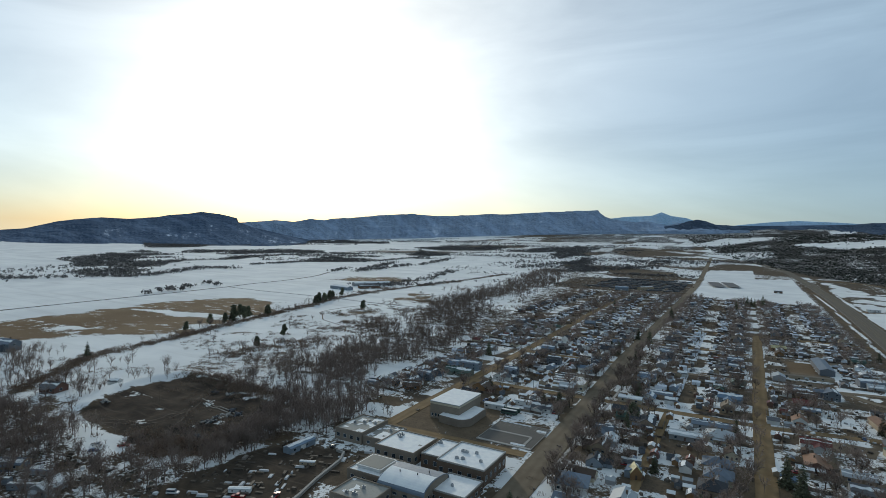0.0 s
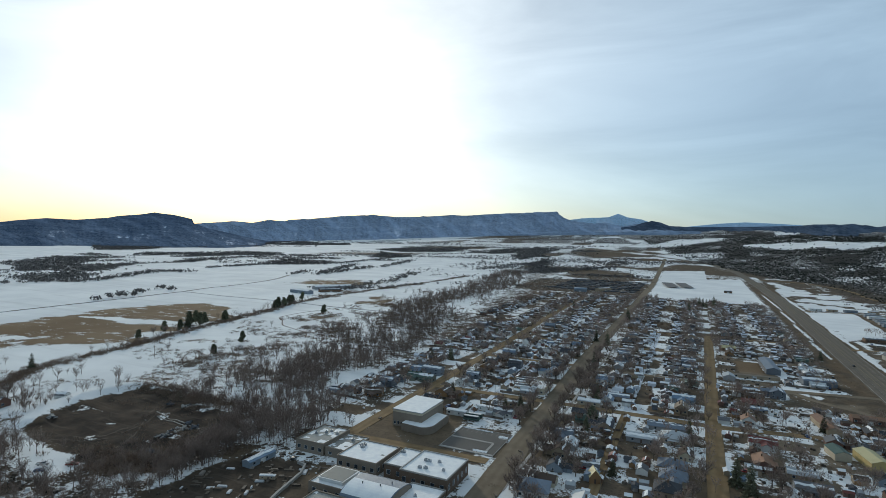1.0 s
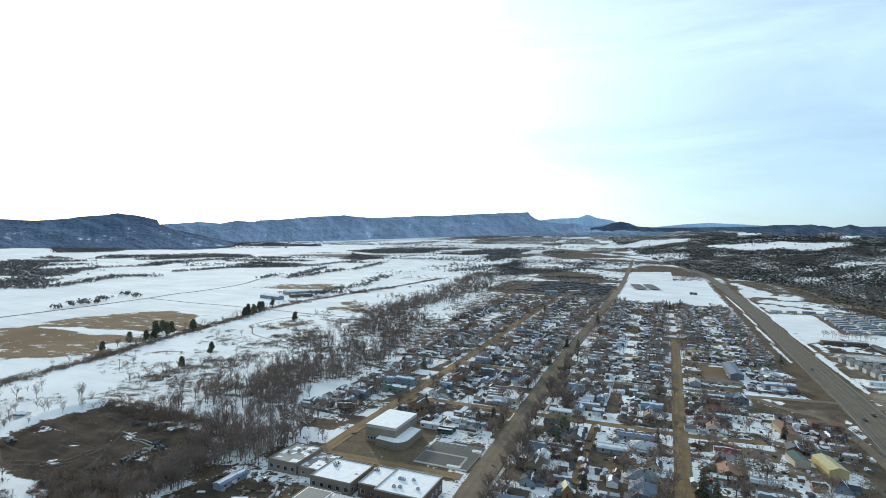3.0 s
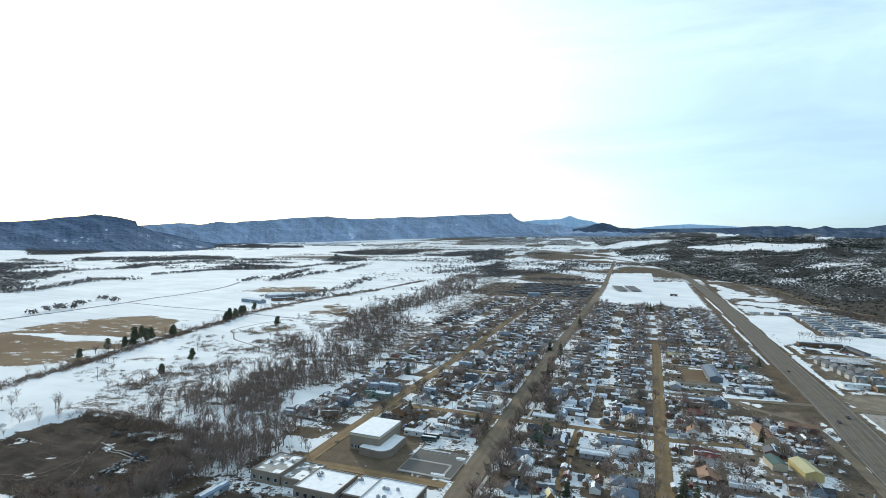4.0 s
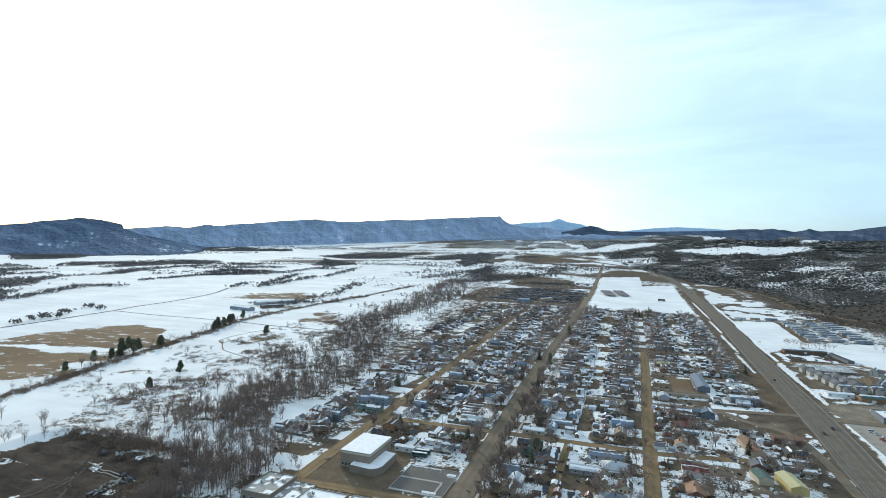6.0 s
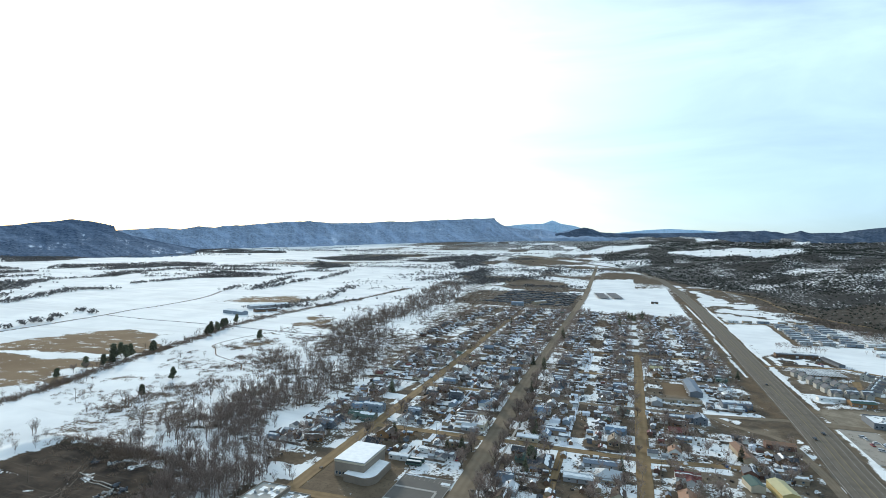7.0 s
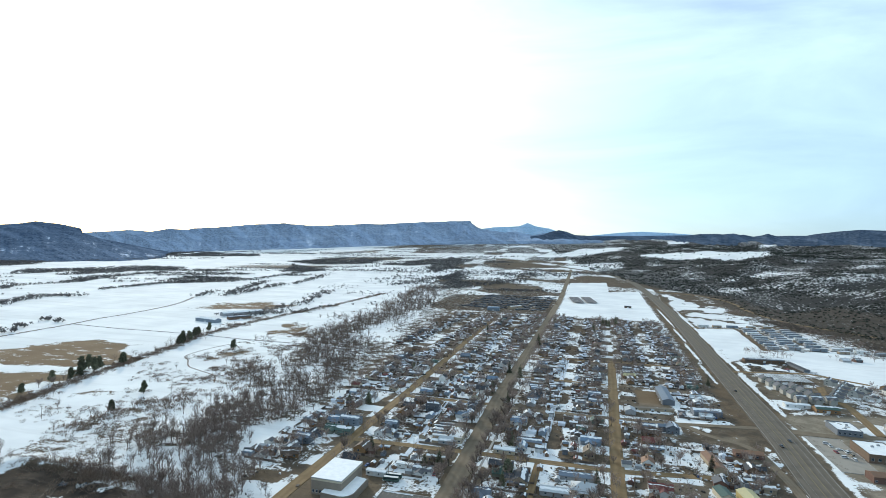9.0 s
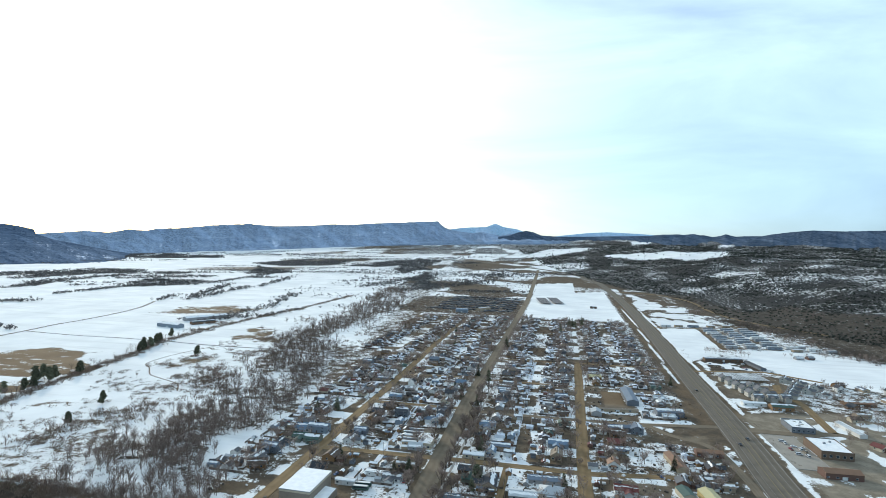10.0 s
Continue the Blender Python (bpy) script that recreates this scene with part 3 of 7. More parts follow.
    k = inside(u, v, [(72, 515), (72, 610), (84, 612), (84, 560), (96, 556), (96, 526)], 3)
    s = s + (0.85 - s) * k
    wob = fbm(u / 40, v / 40, 4, 12) - 0.5
    k = np.clip(inside(u + 60 * wob, v + 40 * wob, STUBBLE, 14) - inside(u, v + 20 * wob, STUBBLE_GAP, 8), 0, 1)
    k = k * smooth(0.95, 0.68, fbm(u / 60, v / 40, 3, 31))
    s, tan = s + (0.32 + 0.6 * (fbm(u / 22, v / 9, 3, 36) - 0.5) - s) * k, np.maximum(tan, k)
    k = inside(u + 50 * wob, v + 90 * wob, STUBBLE_FAR, 25)
    s, tan = s + (0.34 - s) * k, np.maximum(tan, 0.8 * k)
    for poly in ([(-521, 811), (-508, 858), (-452, 838), (-412, 728), (-455, 714)], [(-481, 576), (-460, 609), (-423, 635), (-423, 578), (-438, 538)], [(-782, 921), (-790, 1047), (-680, 1097), (-683, 985), (-729, 936)], [(-455, 395), (-450, 420), (-415, 425), (-420, 400)]):
        k = inside(u + 70 * wob, v + 70 * wob, poly, 18)
        s, tan = s + (0.40 + 0.5 * (fbm(u / 20, v / 14, 3, 35) - 0.5) - s) * k, np.maximum(tan, 0.7 * k)
    k = inside(u + 10 * wob, v + 10 * wob, EXCAVATION, 5)
    s, dark = s + (0.02 + 0.5 * smooth(0.67, 0.75, fbm(u / 13, v / 10, 3, 41)) - s) * k, np.maximum(dark, k * (0.95 + 0.4 * wob))
    k = smooth(7, 3, along_line(u, v, [(-338, 182), (-362, 212), (-368, 242), (-360, 272)]))
    s, dark = s + (0.95 - s) * k, dark * (1 - k)
    k = inside(u, v, SNOW_LOT, 3)
    s = s + (0.8 - s) * k
    k = inside(u, v, [(-172, 262), (-172, 326), (-124, 326), (-124, 262)], 4)
    s, tan = s + (0.26 - s) * k, np.maximum(tan, 0.35 * k)
    lotk = inside(u, v, [(-210, 165), (-203, 212), (-165, 218), (-140, 120), (-205, 110)], 4)
    s, dark = s + (0.24 - s) * lotk, np.maximum(dark, 0.7 * lotk)
    s = s + np.maximum(0, 0.9 - s) * glade
    k = inside(u + 30 * wob, v + 30 * wob, [(-420, 40), (-400, 176), (-352, 186), (-333, 166), (-262, 156), (-212, 168), (-205, 40)], 8) * (1 - inside(u, v, SNOW_LOT, 3))
    s, dark = s + (0.47 - s) * k, np.maximum(dark, 0.5 * k)
    # brush along the hedge
    near = smooth(10, 2, along_line(u, v, HEDGE))
    s, dark = s - near * 0.45, np.maximum(dark, near * 0.4)
    wooded = np.maximum(wood, hill * (1 - 0.55 * inside(u, v, HILL_SCRUB, 30)))
    return s, np.clip(tan, 0, 1), np.clip(dark, 0, 1), np.clip(pale, 0, 1), np.clip(wooded, 0, 1)


def graded(stops):
    """Grid lines whose spacing changes from stretch to stretch: (start, end, spacing at start, spacing at end)."""
    out = [stops[0][0]]
    for a, b, d0, d1 in stops:
        n = max(2, round((b - a) / ((d0 + d1) / 2)))
        t = np.arange(1, n + 1) / n
        k = (d1 - d0) / (d1 + d0)
        out.extend(a + (b - a) * (t * (1 - k) + t * t * k))
    return np.array(out)


def sheet(name, us, vs, z, material, attrs=()):
    """A grid mesh with float attributes."""
    nu, nv = len(us), len(vs)
    U, V = np.meshgrid(us, vs, indexing="ij") if us.ndim == 1 else (us, vs)
    if us.ndim == 2:
        nu, nv = us.shape
    co = np.stack([U, V, z], -1).reshape(-1, 3)
    i, j = np.meshgrid(np.arange(nu - 1), np.arange(nv - 1), indexing="ij")
    a = (i * nv + j).ravel()
    quads = np.stack([a, a + nv, a + nv + 1, a + 1], 1)
    me = bpy.data.meshes.new(name)
    me.from_pydata(co.tolist(), [], quads.tolist())
    for key, val in attrs:
        at = me.attributes.new(key, "FLOAT", "POINT")
        at.data.foreach_set("value", np.ascontiguousarray(val.reshape(-1), dtype=np.float32))
    me.shade_smooth()
    me.materials.append(material)
    return new(name, me)


GU = graded([(-5400, -1500, 220, 40), (-1500, -520, 30, 6), (-520, 330, 4, 4), (330, 900, 5, 25), (900, 5400, 40, 260)])
GV = graded([(-3000, 60, 400, 10), (60, 760, 4, 4), (760, 1300, 4, 7), (1300, 2400, 7, 24), (2400, 5400, 24, 120)])
gu, gv = np.meshgrid(GU, GV, indexing="ij")
gs, gt, gd, gp, gw = cover(gu, gv)
gz = height(gu, gv)
RIM = [(-339, 186), (-358, 212), (-363, 240), (-356, 268), (-318, 268)]
mound = inside(gu, gv, EXCAVATION, 6)
gz = gz + mound * (3.0 * (fbm(gu / 14, gv / 14, 3, 40) - 0.5)) + 2.5 * smooth(9, 3, along_line(gu, gv, RIM))
ground = tagged(sheet("ground", GU, GV, gz, M["ground"], (("snow", gs), ("tan", gt), ("dark", gd), ("pale", gp), ("wooded", gw))), "snow-patched winter ground with fields and yards", "ground", kind="structure")


def surface(x, y):
    """Height of the ground with the heaps of the pit."""
    z = 0.0 if x * x + y * y < 1.69e6 and x < float(hill_foot(y)) else height(x, y)
    if -400 < x < -200 and 130 < y < 300:
        x, y = np.array(x, float), np.array(y, float)
        z = z + inside(x, y, EXCAVATION, 6) * (3.0 * (fbm(x / 14, y / 14, 3, 40) - 0.5)) + 2.5 * smooth(9, 3, along_line(x, y, RIM))
    return float(z)


def ribbon(name, pts, width, lift, material, label, step=8.0, crown=0.0, category="road"):
    """A road along a line of the plan, with its own edges."""
    P = []
    for (x0, y0), (x1, y1) in zip(pts, pts[1:]):
        n = max(1, int(math.hypot(x1 - x0, y1 - y0) / step))
        P += [(x0 + (x1 - x0) * k / n, y0 + (y1 - y0) * k / n) for k in range(n)]
    P.append(pts[-1])
    P = np.array(P, float)
    tang = np.gradient(P, axis=0)
    tang /= np.linalg.norm(tang, axis=1)[:, None]
    side = np.stack([tang[:, 1], -tang[:, 0]], 1)
    arc = np.concatenate([[0], np.cumsum(np.linalg.norm(np.diff(P, axis=0), axis=1))])
    cols = [-0.5, -0.48, -0.25, 0, 0.25, 0.48, 0.5]
    verts, att = [], []
    for p, s, a in zip(P, side, arc):
        for c in cols:
            w = width * (1 + 0.05 * math.sin(a * 0.13 + c)) if abs(c) == 0.5 else width
            q = p + s * c * w
            z = surface(q[0], q[1]) + (lift + crown * (1 - 4 * c * c) if abs(c) < 0.5 else -0.15)
            verts.append((q[0], q[1], z))
            att.append((c + 0.5, a, 0))
    n = len(cols)
    faces = [(i * n + j, i * n + j + 1, (i + 1) * n + j + 1, (i + 1) * n + j) for i in range(len(P) - 1) for j in range(n - 1)]
    me = bpy.data.meshes.new(name)
    me.from_pydata(verts, [], faces)
    me.attributes.new("along", "FLOAT_VECTOR", "POINT").data.foreach_set("vector", np.array(att, np.float32).ravel())
    me.materials.append(material)
    return tagged(new(name, me), label, category, kind="structure")


def smooth_line(pts, n=10):
    """A Catmull-Rom line through points of the plan."""
    P = [np.array(p, float) for p in pts]
    P = [2 * P[0] - P[1]] + P + [2 * P[-1] - P[-2]]
    out = []
    for a, b, c, d in zip(P, P[1:], P[2:], P[3:]):
        for k in range(n):
            t = k / n
            out.append(tuple(0.5 * (2 * b + (c - a) * t + (2 * a - 5 * b + 4 * c - d) * t * t + (3 * b - 3 * c + d - a) * t ** 3)))
    out.append(tuple(P[-2]))
    return out


HWY = [(132, -200), (136, 200), (138.5, 384), (144, 505), (149, 742), (158, 1100), (162, 1435), (155, 1800), (124, 2205), (30, 2500), (-120, 2694), (-360, 2900), (-760, 3150)]
hwy_line = smooth_line(HWY, 12)
ribbon("highway", hwy_line, 26.0, 0.30, M["highway"], "wide grey-brown asphalt highway with faded lane lines", 12, 0.12)


def offset_line(line, d):
    P = np.array(line, float)
    tang = np.gradient(P, axis=0)
    tang /= np.linalg.norm(tang, axis=1)[:, None]
    return [tuple(q) for q in P + np.stack([tang[:, 1], -tang[:, 0]], 1) * d]


near_hwy = [q for q in hwy_line if 150 < q[1] < 2000]
for d, key in ((-11.6, "paint_white"), (11.6, "paint_white"), (-2.1, "paint_yellow"), (2.1, "paint_yellow")):
    ribbon("lane_line", offset_line(near_hwy, d), 0.28, 0.44, M[key], "long faded painted line along the highway", 14, category="road marking")
bm = bmesh.new()
for d in (-6.8, 6.8):
    L = offset_line(smooth_line([q for q in HWY if 150 < q[1] < 1500], 60), d)
    for a, b in zip(L[::2], L[1::2]):
        for (x, y), (x2, y2) in ((a, b),):
            t = np.array((x2 - x, y2 - y))
            t /= np.linalg.norm(t)
            n = np.array((t[1], -t[0])) * 0.14
            bm.faces.new([bm.verts.new((px, py, height(px, py) + 0.47)) for px, py in ((x - n[0], y - n[1]), (x + n[0], y + n[1]), (x + n[0] + 3 * t[0], y + n[1] + 3 * t[1]), (x - n[0] + 3 * t[0], y - n[1] + 3 * t[1]))])
me = bpy.data.meshes.new("lane_dashes")
bm.to_mesh(me)
bm.free()
me.materials.append(M["paint_white"])
tagged(new("lane_dashes", me), "broken white lane markings on the highway", "road marking", kind="stuff")
AVENUE = [(-77, 40), (-81, 240), (-83, 300), (-85, 375), (-87.5, 450), (-90, 520), (-90.5, 660), (-91, 870), (-93, 1150), (-96, 1530), (-108, 2080), (-118, 2640)]
ribbon("avenue_road", AVENUE, 13.5, 0.25, M["avenue"], "wide worn grey-brown avenue between leafless trees", 10, 0.1)
ribbon("sidewalk", [(-74.5, 235), (-73.5, 340), (-73.5, 640)], 1.7, 0.16, M["concrete"], "narrow concrete sidewalk beside the avenue", 10, category="sidewalk")
ribbon("street_west", [(-173, 262), (-174, 293), (-178, 500), (-183, 665), (-189, 831), (-192, 980), (-194, 1120)], 8.5, 0.2, M["dirt_road"], "packed brown dirt street along the woods", 10, 0.05)
ribbon("street_brown", [(13, 100), (15, 420), (16, 500), (19, 735)], 9.5, 0.22, M["dirt_road"], "packed brown dirt street between house lots", 10, 0.05)
for v in (259, 375, 497):
    ribbon("cross_street", [(-176, v), (-91, v + 3)], 7.5, 0.21, M["dirt_road"], "packed dirt cross street", 10)
ribbon("cross_street", [(-79, 379), (9, 380), (22, 381), (107, 396)], 7.5, 0.21, M["dirt_road"], "packed dirt cross street", 10)
ribbon("cross_street", [(-82, 494), (10, 497), (23, 498), (70, 502), (140, 516)], 7.5, 0.21, M["avenue"], "packed dirt cross street", 10)
ribbon("cross_street", [(13, 742), (126, 744)], 7.0, 0.21, M["dirt_road"], "packed dirt cross street", 10)
for v in (616, 712, 852, 970, 1088):
    ribbon("cross_street", [(-183, v - 8), (-96, v + 8)], 5.5, 0.2, M["dirt_road"], "packed dirt cross street", 10)
for v in (616, 734, 970):
    ribbon("cross_street", [(-83, v), (10, v)], 5.5, 0.2, M["dirt_road"], "packed dirt cross street", 10)
ribbon("alley", [(-37, 386), (-36, 735)], 5.0, 0.18, M["alley"], "snow-covered back alley between yards", 10, category="alley")
ribbon("alley", [(-38, 200), (-37, 376)], 5.0, 0.18, M["dirt_road"], "muddy back alley between yards", 10, category="alley")
ribbon("alley", [(-125, 316), (-127, 388), (-132, 460), (-134, 510), (-133, 700)], 4.0, 0.18, M["alley"], "snow-covered back alley between yards", 10, category="alley")
ribbon("shop_street", [(148, 513), (190, 514), (229, 524), (254, 508), (285, 455), (310, 400)], 10, 0.2, M["avenue"], "dusty street to the shops", 8)
ribbon("court_road", [(148, 740), (190, 752), (250, 768), (300, 730)], 7, 0.2, M["dirt_road"], "dirt lane past the court", 8)
ribbon("trailer_road", [(158, 1138), (178, 1132), (250, 1150), (345, 1196)], 7, 0.2, M["dirt_road"], "dirt road past the snowy field", 8)
ribbon("hill_street", smooth_line([(226, 526), (231, 570), (236, 617), (232, 660), (240, 700)], 5), 8, 0.2, M["dirt_road"], "dirt street between the townhouses", 6)
ribbon("frontage_loop", smooth_line([(66, 498), (76, 495), (82, 484), (94, 474), (108, 466), (116, 452), (119, 430), (121, 405), (122, 380), (122, 330)], 6), 6.5, 0.2, M["avenue"], "curved dirt frontage road beside the highway", 6)
pit_tracks = ([(-311, 180), (-300, 185), (-285, 192), (-287, 215), (-304, 242)], [(-308, 176), (-296, 181), (-280, 190), (-283, 216), (-300, 244)], [(-262, 178), (-270, 200), (-296, 228)], [(-330, 188), (-310, 178), (-285, 176), (-258, 186), (-240, 206)])
for q in pit_tracks:
    ribbon("tyre_track", smooth_line(q, 6), 0.8, 0.02, M["pit_track"], "pale tyre track pressed into dark soil", 2, category="track")
for q in ([(-294, 233), (-249, 225)], [(-288, 229), (-259, 224.5)]):
    ribbon("concrete_strip", q, 0.6, 0.25, M["concrete"], "long pale concrete strip lying in dark soil", 2, category="strip")
ribbon("farm_track", smooth_line([(-772, 326), (-780, 420), (-786, 506), (-792, 579), (-798, 629), (-805, 685), (-819, 754), (-822, 808), (-838, 906), (-866, 995), (-913, 1091)], 4), 9, 0.15, M["track"], "bare farm track across snowy fields", 12, category="track")
ribbon("farm_track", [(-803, 686), (-703, 682), (-634, 688), (-570, 688)], 5, 0.15, M["track"], "bare farm track across snowy fields", 12, category="track")
ribbon("farm_track", smooth_line([(-562, 690), (-493, 684), (-437, 686), (-392, 688), (-340, 680), (-250, 640), (-186, 616)], 5), 5, 0.15, M["track"], "bare dirt lane across the river meadow", 8, category="track")
ribbon("stream", smooth_line([(-470, 700), (-486, 620), (-484, 565), (-465, 545), (-442, 519), (-420, 508), (-389, 494), (-370, 470)], 6), 1.3, 0.12, M["stream"], "narrow dark winter stream between snow banks", 5, category="stream")
ribbon("hill_road", smooth_line([(160, 1900), (290, 1850), (355, 1700), (358, 1491), (385, 1310), (480, 1150)], 6), 9, 0.3, M["dirt_road"], "dirt road along the foot of the hills", 10)


# ---- mesas and mountains on the skyline ----
def range_mesh(name, profile, r_foot, r_top, z_foot, material, label, cliff=0.16, rough=1.0, gully=60.0, seed=0, n_az=420, n_r=30):
    """An escarpment seen round the valley: a foot, a gullied slope, a cliff band and a flat top behind."""
    a0, a1 = profile[0][0], profile[-1][0]
    az = np.linspace(a0, a1, n_az)
    crest = np.interp(az, [p[0] for p in profile], [p[1] for p in profile]) / 1000
    t = np.linspace(0, 1.15, n_r)
    A, T = np.meshgrid(np.radians(az), t, indexing="ij")
    top = (129 + r_top * crest)[:, None] + 0 * T
    foot = np.interp(az, [p[0] for p in z_foot], [p[1] for p in z_foot])[:, None] + 0 * T
    arc = A * r_top
    g = fbm(arc / gully + 0.6 * T, T * 1.2 + seed, 4, seed)
    g2 = np.abs(fbm(arc / (gully * 2.3), T * 0.8, 3, seed + 5) - 0.5) * 2
    tt = np.clip(T, 0, 1)
    slope = np.where(tt < 0.86, (tt / 0.86) ** 1.25 * (1 - cliff), 1 - cliff + cliff * smooth(0.86, 0.93, tt))
    slope = np.where(T > 1, 1 - 0.3 * (T - 1), slope)
    env = np.sin(np.pi * np.clip(tt, 0, 1)) ** 0.8
    h = foot + (top - foot) * slope
    h = h + rough * env * (top - foot) * (0.30 * (g - 0.5) + 0.22 * (g2 - 0.4))
    R = r_foot + (r_top - r_foot) * T - rough * env * 120 * (g2 - 0.4)
    X, Y = R * np.sin(A), R * np.cos(A)
    h = np.where(T <= 0.001, foot - 30, h)
    h = h + rough * env * 26 * (np.abs(fbm(arc / 22 + 0.3 * T, T * 2 + seed, 3, seed + 9) - 0.5) - 0.2)
    gl = 0.42 * (0.5 - g) * env + 0.2 * (0.5 - g2) * env + 0.3 * (0.2 - np.abs(fbm(arc / 22 + 0.3 * T, T * 2 + seed, 3, seed + 9) - 0.5)) * env
    ob = sheet(name, X, Y, h, material, (("gully", gl), ("arc", arc), ("rise", 1.3 * h + 0.35 * R)))
    return tagged(ob, label, "mountain", kind="structure")


LEFT = [(-78, -30), (-71, -24), (-67.1, -21.6), (-65.5, -18.5), (-63.2, -6.5), (-60.1, 1.4), (-58.0, 0.5), (-55.7, 5.0), (-54.8, 8.9), (-53.0, 12.3), (-52.0, 16.1), (-50.5, 13.8),
        (-49.5, 10.6), (-48.85, 8.0), (-48.7, 1.4), (-47.5, -6), (-45.1, -15), (-43.2, -22.5), (-41.8, -26), (-39, -31)]
ESCARP = [(-60, -8), (-54, -4), (-48.7, 1.0), (-47.2, 3.6), (-45.2, 7.7), (-43.5, 5.9), (-42.0, 11.5), (-40.5, 10.6), (-39.8, 13.9), (-37.7, 16.1), (-35.1, 22.7), (-32.6, 26.2),
          (-30.7, 26.5), (-29.5, 25.1), (-26.7, 26.8), (-23.8, 31.5), (-22.1, 31.4), (-20.3, 34.4), (-18.0, 37.6), (-15.1, 40.0), (-12.9, 43.1), (-12.7, 38.1), (-12.2, 32.2), (-11.5, 27.5),
          (-9.3, 23.4), (-8.2, 25.9), (-6.5, 19.7), (-5.4, 24.1), (-4.0, 25.7), (-2.4, 20.5), (0.5, 14)]
range_mesh("dark_mesa", LEFT, 3050, 4250, [(-78, -2), (-58, -2), (-45, 2), (-39, 0)], M["mesa"], "dark wooded mesa with snowy gullies and painted blue haze", 0.10, 0.55, 110, 2, 520, 56)
range_mesh("long_escarpment", ESCARP, 4280, 4740, [(-60, 5), (-43, 10), (-32, 45), (-19, 120), (-6, 175), (0, 190)], M["escarp"], "long flat-topped escarpment dusted with snow, painted pale with haze", 0.14, 0.9, 60, 7, 720, 36)
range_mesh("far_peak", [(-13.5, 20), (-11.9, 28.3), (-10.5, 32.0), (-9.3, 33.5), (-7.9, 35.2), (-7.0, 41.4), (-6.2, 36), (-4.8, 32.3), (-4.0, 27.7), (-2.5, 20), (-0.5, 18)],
           4790, 4870, [(-14, 120), (0, 170)], M["far"], "far mountain peak painted pale blue with haze", 0.05, 0.4, 60, 11, 160, 14)
range_mesh("far_plateau", [(-3, 16), (0.0, 23.4), (2.1, 28.0), (4.1, 30.6), (7.0, 28.9), (8.8, 27), (13, 20)], 4790, 4870, [(-3, 180), (13, 180)], M["far"], "far plateau painted pale blue with haze", 0.05, 0.2, 60, 13, 80, 14)
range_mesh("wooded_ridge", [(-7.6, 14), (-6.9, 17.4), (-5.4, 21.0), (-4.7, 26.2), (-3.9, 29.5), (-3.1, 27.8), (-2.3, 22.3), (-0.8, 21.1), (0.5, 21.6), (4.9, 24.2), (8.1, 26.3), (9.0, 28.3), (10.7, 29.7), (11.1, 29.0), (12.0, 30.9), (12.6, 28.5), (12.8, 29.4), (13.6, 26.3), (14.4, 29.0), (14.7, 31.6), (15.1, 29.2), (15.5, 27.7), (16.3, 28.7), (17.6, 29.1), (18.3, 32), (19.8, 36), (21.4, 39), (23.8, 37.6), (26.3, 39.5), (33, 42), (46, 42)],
           3900, 4700, [(-8, 70), (0, 95), (10, 150), (46, 190)], M["ridge"], "low dark wooded ridge on the skyline, tinted with haze", 0.05, 0.9, 150, 17, 420, 36)
# ---- kit ----


def part(name, bm, material, parent, label=""):
    """Links a bmesh as one mesh object under a thing or a part."""
    me = bpy.data.meshes.new(name)
    bm.to_mesh(me)
    bm.free()
    for m in material if isinstance(material, (list, tuple)) else [material]:
        me.materials.append(m)
    ob = new(name, me)
    ob.parent = parent
    if label:
        ob["label"] = label
    return ob


def thing(name, label, category, group="", at=(0, 0, 0), turn=0.0):
    ob = new(name)
    ob.empty_display_size = 0.5
    ob.matrix_basis = pose(*at, 0, 0, turn)
    return tagged(ob, label, category, group)


def box(bm, x0, x1, y0, y1, z0, z1, mi=0):
    vs = [bm.verts.new(p) for p in ((x0, y0, z0), (x1, y0, z0), (x1, y1, z0), (x0, y1, z0), (x0, y0, z1), (x1, y0, z1), (x1, y1, z1), (x0, y1, z1))]
    fs = [bm.faces.new([vs[i] for i in f]) for f in ((3, 2, 1, 0), (4, 5, 6, 7), (0, 1, 5, 4), (1, 2, 6, 5), (2, 3, 7, 6), (3, 0, 4, 7))]
    for f in fs:
        f.material_index = mi
    return vs


def solid(bm, a, b, mi=0):
    """A closed solid between two outlines of the same number of corners."""
    va, vb = [bm.verts.new(p) for p in a], [bm.verts.new(p) for p in b]
    n = len(a)
    fs = [bm.faces.new(va[::-1]), bm.faces.new(vb)]
    fs += [bm.faces.new((va[i], va[(i + 1) % n], vb[(i + 1) % n], vb[i])) for i in range(n)]
    for f in fs:
        f.material_index = mi


def tube(bm, p, q, r0, r1, n=5):
    p, q = Vector(p), Vector(q)
    d = (q - p).normalized()
    s = d.orthogonal().normalized()
    t = d.cross(s)
    ring = lambda c, r: [bm.verts.new(c + (s * math.cos(6.2832 * k / n) + t * math.sin(6.2832 * k / n)) * r) for k in range(n)]
    a, b = ring(p, r0), ring(q, max(r1, 0.004))
    for k in range(n):
        bm.faces.new((a[k], a[(k + 1) % n], b[(k + 1) % n], b[k]))


def B():
    return bmesh.new()


def gz_at(x, y):
    if x * x + y * y < 1.69e6 and x < float(hill_foot(y)):
        return 0.0           # the valley floor under the town is level
    return float(height(x, y))


